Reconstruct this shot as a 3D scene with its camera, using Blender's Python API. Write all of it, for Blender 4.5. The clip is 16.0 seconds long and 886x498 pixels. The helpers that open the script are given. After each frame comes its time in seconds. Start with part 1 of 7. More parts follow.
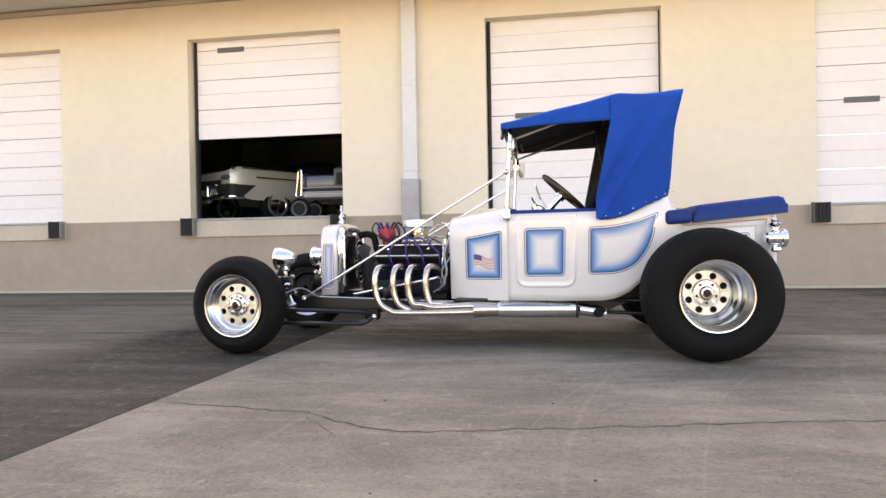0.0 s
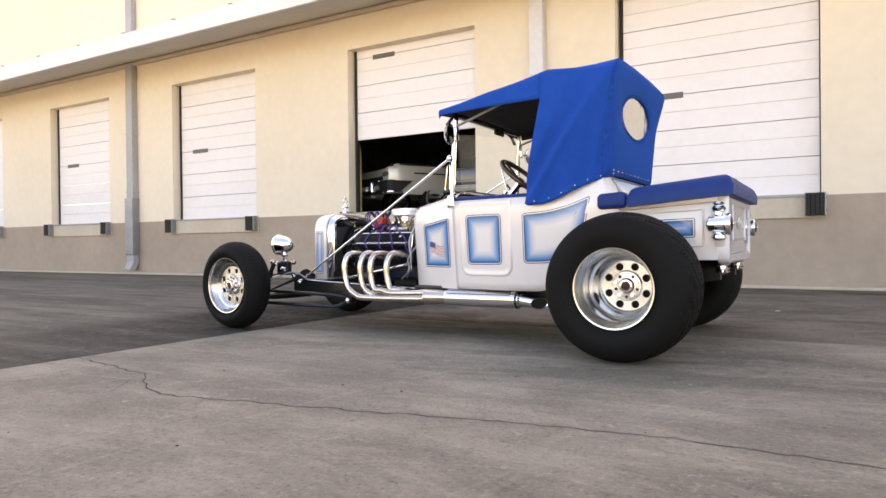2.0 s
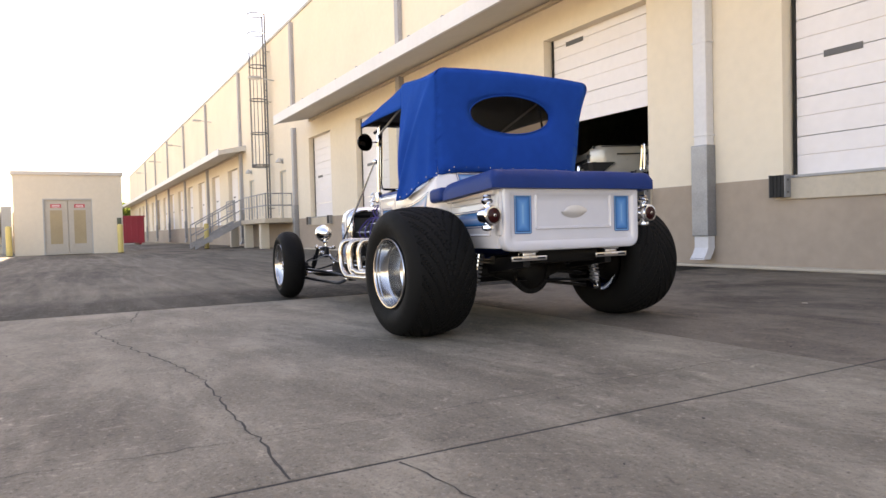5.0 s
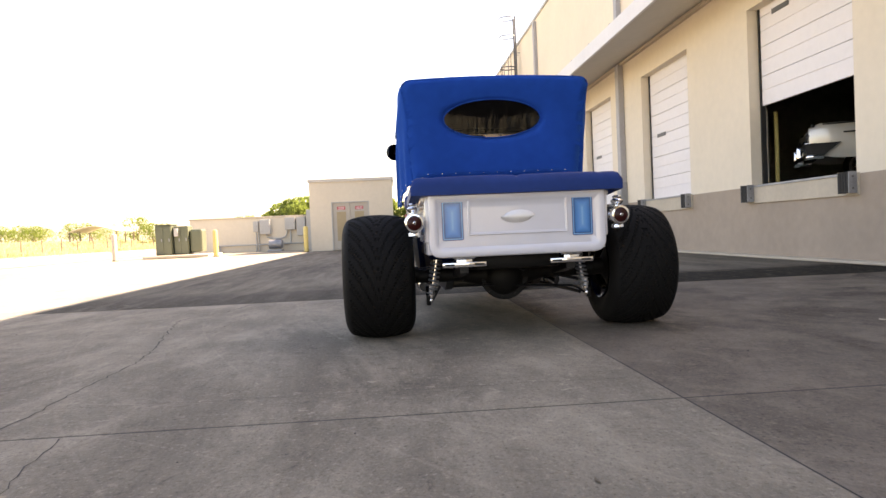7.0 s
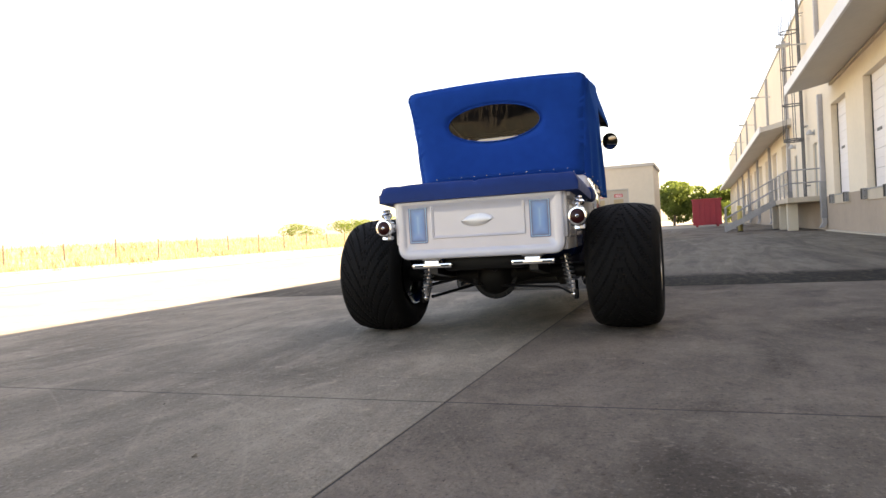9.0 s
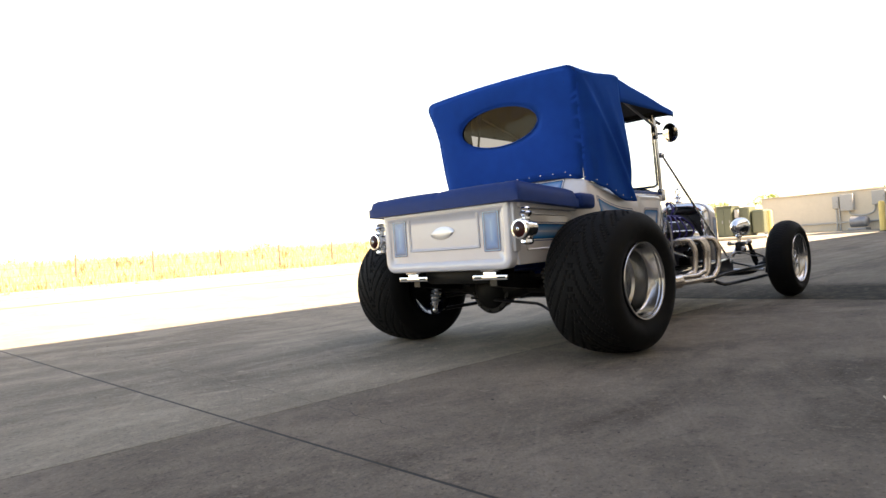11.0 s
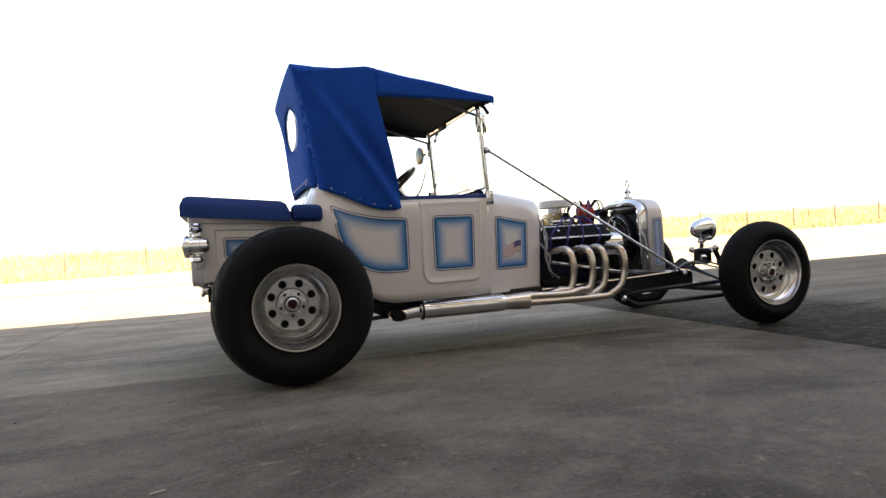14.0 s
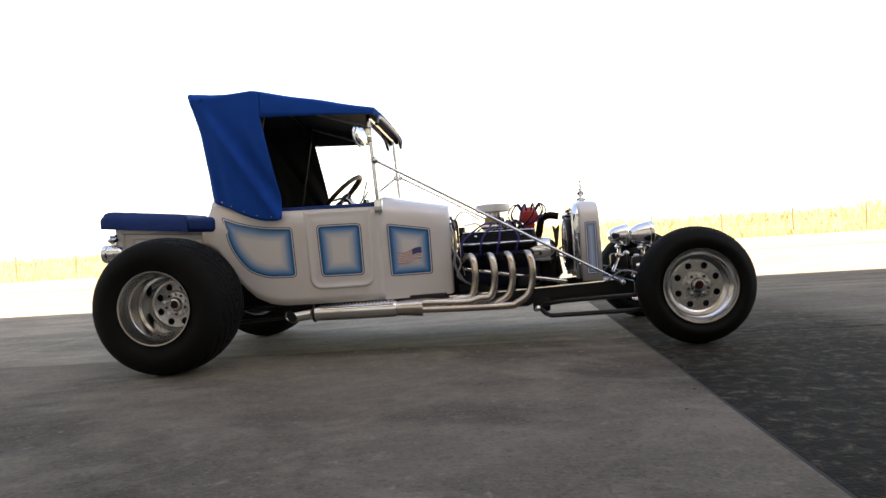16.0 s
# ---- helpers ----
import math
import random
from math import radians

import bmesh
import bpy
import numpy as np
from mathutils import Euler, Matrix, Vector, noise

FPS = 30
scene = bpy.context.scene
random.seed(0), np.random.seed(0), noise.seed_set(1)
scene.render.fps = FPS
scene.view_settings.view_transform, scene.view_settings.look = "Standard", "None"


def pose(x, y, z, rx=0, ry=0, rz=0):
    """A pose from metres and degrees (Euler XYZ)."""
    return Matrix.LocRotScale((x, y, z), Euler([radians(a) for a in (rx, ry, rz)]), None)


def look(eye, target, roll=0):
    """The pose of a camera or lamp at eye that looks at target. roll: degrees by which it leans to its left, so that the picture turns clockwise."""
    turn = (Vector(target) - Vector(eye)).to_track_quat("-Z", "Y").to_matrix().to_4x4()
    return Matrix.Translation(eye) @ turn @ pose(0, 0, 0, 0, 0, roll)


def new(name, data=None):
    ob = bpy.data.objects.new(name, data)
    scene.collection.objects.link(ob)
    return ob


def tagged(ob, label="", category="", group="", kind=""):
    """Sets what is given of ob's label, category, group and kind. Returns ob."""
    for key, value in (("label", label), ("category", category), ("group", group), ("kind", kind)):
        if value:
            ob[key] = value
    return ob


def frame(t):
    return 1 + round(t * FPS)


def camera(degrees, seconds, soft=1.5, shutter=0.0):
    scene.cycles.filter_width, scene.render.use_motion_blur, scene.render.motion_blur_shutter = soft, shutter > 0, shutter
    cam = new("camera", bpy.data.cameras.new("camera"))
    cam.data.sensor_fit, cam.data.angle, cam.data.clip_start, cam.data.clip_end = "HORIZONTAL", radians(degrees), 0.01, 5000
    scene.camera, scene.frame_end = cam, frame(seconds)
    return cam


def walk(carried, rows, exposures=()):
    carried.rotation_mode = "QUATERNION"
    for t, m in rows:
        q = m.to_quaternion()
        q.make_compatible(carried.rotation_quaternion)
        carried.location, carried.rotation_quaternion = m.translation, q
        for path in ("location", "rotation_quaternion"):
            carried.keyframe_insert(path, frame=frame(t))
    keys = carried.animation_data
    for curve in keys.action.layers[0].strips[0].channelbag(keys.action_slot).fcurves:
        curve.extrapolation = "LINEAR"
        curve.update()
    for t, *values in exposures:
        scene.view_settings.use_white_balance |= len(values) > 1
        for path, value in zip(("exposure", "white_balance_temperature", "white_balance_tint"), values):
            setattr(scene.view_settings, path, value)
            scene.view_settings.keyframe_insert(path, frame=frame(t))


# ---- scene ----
cam = camera(66.0, 16.0)
PATH = [
    (0, (-0.818, -4.866, 0.678), (-1.15, -2.894, 0.666), -1.0),
    (0.5, (-0.326, -4.777, 0.63), (-0.842, -2.845, 0.623), -0.6),
    (1, (0.145, -4.637, 0.615), (-0.551, -2.762, 0.605), -0.5),
    (1.5, (0.606, -4.434, 0.592), (-0.276, -2.639, 0.586), -0.5),
    (2, (1.025, -4.228, 0.601), (-0.007, -2.514, 0.585), -0.6),
    (2.5, (1.446, -3.978, 0.613), (0.284, -2.351, 0.584), -0.8),
    (3, (1.848, -3.703, 0.618), (0.57, -2.165, 0.58), -0.9),
    (3.2, (2.018, -3.622, 0.615), (0.699, -2.12, 0.575), -0.9),
    (5.3, (3.668, -2.302, 0.62), (1.858, -1.453, 0.564), -1.8),
    (5.5, (3.699, -2.095, 0.617), (1.853, -1.326, 0.565), -2.0),
    (6, (3.966, -1.665, 0.616), (2.044, -1.114, 0.565), -2.1),
    (6.5, (4.149, -1.188, 0.626), (2.18, -0.844, 0.575), -2.3),
    (7, (4.27, -0.707, 0.631), (2.276, -0.558, 0.58), -2.5),
    (7.5, (4.348, -0.215, 0.624), (2.35, -0.268, 0.575), -2.8),
    (8, (4.369, 0.264, 0.613), (2.385, 0.014, 0.566), -3.2),
    (8.5, (4.36, 0.755, 0.616), (2.418, 0.28, 0.573), -3.3),
    (9, (4.273, 1.231, 0.624), (2.404, 0.522, 0.582), -3.4),
    (9.2, (4.217, 1.434, 0.615), (2.39, 0.623, 0.579), -3.6),
    (11.3, (2.851, 3.022, 0.628), (1.558, 1.496, 0.617), -4.0),
    (11.5, (2.67, 3.136, 0.636), (1.423, 1.573, 0.621), -3.8),
    (12, (2.191, 3.387, 0.636), (1.063, 1.735, 0.62), -3.8),
    (12.5, (1.706, 3.6, 0.645), (0.702, 1.871, 0.623), -3.7),
    (13, (1.212, 3.803, 0.651), (0.347, 2.0, 0.623), -3.5),
    (13.5, (0.722, 3.979, 0.647), (0.0, 2.114, 0.621), -3.7),
    (14, (0.215, 4.137, 0.624), (-0.351, 2.218, 0.606), -3.7),
    (14.5, (-0.298, 4.273, 0.616), (-0.694, 2.313, 0.601), -3.7),
    (15, (-0.811, 4.372, 0.624), (-1.026, 2.383, 0.606), -3.5),
    (15.5, (-1.305, 4.426, 0.636), (-1.34, 2.427, 0.612), -3.6),
    (16, (-1.892, 4.434, 0.611), (-1.703, 2.443, 0.601), -3.6),
]
walk(cam, [(t, look(e, g, r)) for t, e, g, r in PATH], [(0.0, 2.70, 9400, 24), (1.5, 2.72, 9400, 24), (3.0, 2.64, 9300, 24), (5.5, 2.45, 9300, 24), (8.5, 2.40, 9300, 22), (11.5, 2.38, 9300, 18), (16.0, 2.36, 9400, 18)])

# ---- daylight ----
SUN_UP, SUN_ROUND = 41.05, -20.0          # height over the horizon; degrees from +y towards +x
sx = math.sin(radians(SUN_ROUND)) * math.cos(radians(SUN_UP))
sy = math.cos(radians(SUN_ROUND)) * math.cos(radians(SUN_UP))
sz = math.sin(radians(SUN_UP))
world = bpy.data.worlds.new("sky")
scene.world = world
world.use_nodes = True
wn, wl = world.node_tree.nodes, world.node_tree.links
sky = wn.new("ShaderNodeTexSky")
sky.sky_type = "NISHITA"
sky.sun_disc = False
sky.sun_elevation = radians(SUN_UP)
sky.sun_rotation = radians(SUN_ROUND)
sky.dust_density, sky.air_density, sky.ozone_density = 1.2, 1.0, 1.0
wl.new(sky.outputs[0], wn["Background"].inputs[0])
wn["Background"].inputs[1].default_value = 0.11
sun = bpy.data.lights.new("sun", "SUN")
sun.energy, sun.angle, sun.color = 5.0, radians(0.53), (1.0, 0.94, 0.84)
sun_ob = new("sun", sun)
sun_ob.matrix_world = look((sx * 60, sy * 60, sz * 60), (0, 0, 0))


# ---- materials ----
def mat(name, base, rough=0.5, metal=0.0, vary=0.0, scale=6.0, dark=None, bump=0.0, bscale=60.0, coat=0.0, stretch=(1, 1, 1), spec=0.5):
    """A surface with colour variation at two scales, roughness variation and fine relief, in real-world metres."""
    m = bpy.data.materials.new(name)
    m.use_nodes = True
    n, l = m.node_tree.nodes, m.node_tree.links
    b = n["Principled BSDF"]
    b.inputs["Base Color"].default_value = (*base, 1)
    b.inputs["Roughness"].default_value = rough
    b.inputs["Metallic"].default_value = metal
    b.inputs["Coat Weight"].default_value = coat
    b.inputs["Coat Roughness"].default_value = 0.04
    b.inputs["Specular IOR Level"].default_value = spec
    if vary or bump:
        tc = n.new("ShaderNodeTexCoord")
        mp = n.new("ShaderNodeMapping")
        mp.inputs["Scale"].default_value = stretch
        l.new(tc.outputs["Object"], mp.inputs[0])
    if vary:
        big, small = n.new("ShaderNodeTexNoise"), n.new("ShaderNodeTexNoise")
        big.inputs["Scale"].default_value, big.inputs["Detail"].default_value = scale * 0.22, 5
        small.inputs["Scale"].default_value, small.inputs["Detail"].default_value = scale * 3, 6
        for t in (big, small):
            l.new(mp.outputs[0], t.inputs[0])
        add = n.new("ShaderNodeMath")
        add.operation = "MULTIPLY_ADD"
        add.inputs[1].default_value = 0.6
        l.new(big.outputs[0], add.inputs[0])
        half = n.new("ShaderNodeMath")
        half.operation = "MULTIPLY"
        half.inputs[1].default_value = 0.4
        l.new(small.outputs[0], half.inputs[0])
        l.new(half.outputs[0], add.inputs[2])
        ramp = n.new("ShaderNodeValToRGB")
        lo = dark or tuple(c * (1 - vary) for c in base)
        hi = tuple(min(1, c * (1 + vary * 0.6)) for c in base)
        ramp.color_ramp.elements[0].position, ramp.color_ramp.elements[0].color = 0.36, (*lo, 1)
        ramp.color_ramp.elements[1].position, ramp.color_ramp.elements[1].color = 0.64, (*hi, 1)
        l.new(add.outputs[0], ramp.inputs[0])
        l.new(ramp.outputs[0], b.inputs["Base Color"])
        rr = n.new("ShaderNodeMapRange")
        rr.inputs["To Min"].default_value, rr.inputs["To Max"].default_value = max(0.02, rough * 0.8), min(1, rough * 1.2)
        l.new(small.outputs[0], rr.inputs[0])
        l.new(rr.outputs[0], b.inputs["Roughness"])
    if bump:
        bt = n.new("ShaderNodeTexNoise")
        bt.inputs["Scale"].default_value, bt.inputs["Detail"].default_value = bscale, 6
        l.new(mp.outputs[0], bt.inputs[0])
        bp = n.new("ShaderNodeBump")
        bp.inputs["Strength"].default_value, bp.inputs["Distance"].default_value = bump, 0.01
        l.new(bt.outputs[0], bp.inputs["Height"])
        l.new(bp.outputs[0], b.inputs["Normal"])
    return m


def airbrushed(name, white, blue, line):
    """Show-car paint: a pinstripe, a gap, then blue that fades inwards, by each point's distance from the panel's edge."""
    m = mat(name, white, 0.25, coat=0.8)
    n, l = m.node_tree.nodes, m.node_tree.links
    at = n.new("ShaderNodeAttribute")
    at.attribute_name = "inset"
    mr = n.new("ShaderNodeMapRange")
    mr.inputs["From Max"].default_value = 0.1
    l.new(at.outputs["Fac"], mr.inputs[0])
    r = n.new("ShaderNodeValToRGB").color_ramp
    stops = [(0.0, line), (0.045, line), (0.05, white), (0.10, white), (0.105, line), (0.13, tuple(b * 0.30 for b in blue)), (0.20, tuple(b * 0.8 for b in blue)),
             (0.38, tuple(b * 0.76 + w * 0.24 for b, w in zip(blue, white))), (0.60, tuple(b * 0.32 + w * 0.68 for b, w in zip(blue, white))), (0.86, white)]
    r.elements[0].position, r.elements[0].color = stops[0][0], (*stops[0][1], 1)
    r.elements[1].position, r.elements[1].color = stops[-1][0], (*stops[-1][1], 1)
    for p, c in stops[1:-1]:
        r.elements.new(p).color = (*c, 1)
    ramp = [x for x in n if x.type == "VALTORGB"][0]
    l.new(mr.outputs[0], ramp.inputs[0])
    l.new(ramp.outputs[0], n["Principled BSDF"].inputs["Base Color"])
    return m


def glass(name, tint=(0.9, 0.95, 0.93), clear=0.85, bump=0.0, ior=1.45):
    m = bpy.data.materials.new(name)
    m.use_nodes = True
    n, l = m.node_tree.nodes, m.node_tree.links
    n.remove(n["Principled BSDF"])
    tr, gl, mix, fr = n.new("ShaderNodeBsdfTransparent"), n.new("ShaderNodeBsdfGlossy"), n.new("ShaderNodeMixShader"), n.new("ShaderNodeFresnel")
    tr.inputs[0].default_value = (*tint, 1)
    gl.inputs["Roughness"].default_value = 0.03
    fr.inputs["IOR"].default_value = ior
    ml = n.new("ShaderNodeMath")
    ml.operation = "MULTIPLY_ADD"
    ml.inputs[1].default_value, ml.inputs[2].default_value = 1.0, 1 - clear
    l.new(fr.outputs[0], ml.inputs[0])
    l.new(ml.outputs[0], mix.inputs[0])
    l.new(tr.outputs[0], mix.inputs[1])
    l.new(gl.outputs[0], mix.inputs[2])
    l.new(mix.outputs[0], n["Material Output"].inputs[0])
    if bump:
        tc, w, mp, bp = n.new("ShaderNodeTexCoord"), n.new("ShaderNodeTexNoise"), n.new("ShaderNodeMapping"), n.new("ShaderNodeBump")
        mp.inputs["Scale"].default_value = (1, 14, 2.5)
        w.inputs["Scale"].default_value, w.inputs["Detail"].default_value = 1.6, 2
        bp.inputs["Strength"].default_value, bp.inputs["Distance"].default_value = bump, 0.05
        l.new(tc.outputs["Object"], mp.inputs[0])
        l.new(mp.outputs[0], w.inputs[0])
        l.new(w.outputs[0], bp.inputs["Height"])
        l.new(bp.outputs[0], gl.inputs["Normal"])
        l.new(bp.outputs[0], fr.inputs["Normal"])
    return m


def concrete(name, base, stain, streak=(1, 1, 1), soil=0.75, scuff=0.3, joint_x=None, band=0.0):
    """Worn concrete: trowel mottling, soaked-in stains, pores, pale scuffs and dark tyre arcs; joint_x: a drained joint whose near side is stained."""
    m = mat(name, base, 0.86, vary=0.22, scale=7, bump=0.95, bscale=70, spec=0.16)
    n, l = m.node_tree.nodes, m.node_tree.links
    b = n["Principled BSDF"]
    col = b.inputs["Base Color"].links[0].from_socket
    geo, mp = n.new("ShaderNodeNewGeometry"), n.new("ShaderNodeMapping")
    mp.inputs["Scale"].default_value = streak
    l.new(geo.outputs["Position"], mp.inputs[0])

    def noise(scale, detail, rough, vec, distort=0.0):
        t = n.new("ShaderNodeTexNoise")
        t.inputs["Scale"].default_value, t.inputs["Detail"].default_value = scale, detail
        t.inputs["Roughness"].default_value, t.inputs["Distortion"].default_value = rough, distort
        l.new(vec, t.inputs[0])
        return t.outputs[0]

    def span(v, a, b_, lo, hi):
        t = n.new("ShaderNodeMapRange")
        for k, q in (("From Min", a), ("From Max", b_), ("To Min", lo), ("To Max", hi)):
            t.inputs[k].default_value = q
        l.new(v, t.inputs[0])
        return t.outputs[0]

    def maths(op, a, b_):
        t = n.new("ShaderNodeMath")
        t.operation = op
        for k, q in enumerate((a, b_)):
            if isinstance(q, float):
                t.inputs[k].default_value = q
            else:
                l.new(q, t.inputs[k])
        return t.outputs[0]

    def blend(c, to, fac):
        t = n.new("ShaderNodeMix")
        t.data_type = "RGBA"
        t.inputs[7].default_value = (*to, 1)
        l.new(fac, t.inputs[0])
        l.new(c, t.inputs[6])
        return t.outputs[2]

    def arcs(at, scale, wide, distort):
        q = n.new("ShaderNodeMapping")
        q.inputs["Location"].default_value = at
        l.new(geo.outputs["Position"], q.inputs[0])
        w = n.new("ShaderNodeTexWave")
        w.wave_type, w.rings_direction = "RINGS", "Z"
        w.inputs["Scale"].default_value, w.inputs["Distortion"].default_value = scale, distort
        w.inputs["Detail"].default_value, w.inputs["Detail Scale"].default_value = 2, 0.35
        l.new(q.outputs[0], w.inputs[0])
        return span(w.outputs["Fac"], 1 - wide, 1.0, 0.0, 1.0)
    pos = geo.outputs["Position"]
    big = noise(0.55, 10, 0.62, mp.outputs[0], 0.6)
    mott = noise(2.6, 12, 0.72, mp.outputs[0], 0.4)
    patch = noise(0.9, 6, 0.55, pos)
    sand = noise(60, 6, 0.7, pos)
    fleck = noise(13, 9, 0.75, pos, 0.5)
    col = blend(col, tuple(c * 1.5 for c in base), span(mott, 0.50, 0.70, 0.0, 0.8))
    col = blend(col, tuple(c * 0.5 + d * 0.2 for c, d in zip(base, stain)), span(mott, 0.48, 0.30, 0.0, 0.75))
    amount = maths("MAXIMUM", span(big, 0.49, 0.59, 0.0, soil), span(noise(24, 6, 0.6, pos), 0.60, 0.70, 0.0, 0.45))
    if joint_x is not None:
        sep = n.new("ShaderNodeSeparateXYZ")
        l.new(pos, sep.inputs[0])
        wob = maths("ADD", maths("MULTIPLY", big, 2.4), sep.outputs[0])
        amount = maths("MAXIMUM", amount, span(wob, joint_x - 1.6, joint_x + 1.2, 0.0, 0.45))
    col = blend(col, stain, amount)
    col = blend(col, tuple(c * 1.6 for c in base), span(noise(0.8, 9, 0.66, mp.outputs[0], 1.2), 0.54, 0.64, 0.0, 0.45))
    col = blend(col, tuple(c * 1.9 for c in base), maths("MULTIPLY", span(fleck, 0.57, 0.68, 0.0, 0.85), span(patch, 0.40, 0.60, 0.25, 1.0)))
    col = blend(col, tuple(c * 0.4 for c in stain), maths("MULTIPLY", span(fleck, 0.45, 0.30, 0.0, 0.75), span(big, 0.40, 0.60, 0.35, 1.0)))
    col = blend(col, tuple(c * 0.3 for c in stain), span(sand, 0.56, 0.70, 0.0, 0.75))
    col = blend(col, tuple(c * 1.7 for c in base), span(sand, 0.44, 0.30, 0.0, 0.7))
    col = blend(col, tuple(c * 0.45 for c in stain), maths("MULTIPLY", arcs((2.5, 4.0, 0), 0.10, 0.012, 2.0), maths("MULTIPLY", span(patch, 0.45, 0.62, 0.0, scuff * 1.5), span(fleck, 0.35, 0.6, 0.2, 1.0))))
    for at, sc, wd in (((-6.0, 3.0, 0), 0.30, 0.0022), ((-5.2, 3.8, 0), 0.52, 0.0016), ((3.0, -7.0, 0), 0.42, 0.0016)):
        col = blend(col, tuple(min(1, c * 1.8) for c in base), maths("MULTIPLY", arcs(at, sc, wd, 2.0), maths("MULTIPLY", span(patch, 0.58, 0.42, 0.0, scuff * 1.8), span(fleck, 0.35, 0.6, 0.3, 1.0))))
    if band:
        ragged = maths("ADD", maths("MULTIPLY", maths("SUBTRACT", mott, 0.5), 1.6), sep.outputs[0])
        col = blend(col, stain, maths("MULTIPLY", span(ragged, joint_x - 1.55, joint_x - 1.15, 0.0, band), maths("MULTIPLY", span(fleck, 0.62, 0.48, 0.6, 1.0), span(maths("ADD", sep.outputs[1], maths("MULTIPLY", big, 3.0)), -0.6, 2.2, 0.30, 1.0))))
    l.new(col, b.inputs["Base Color"])
    return m


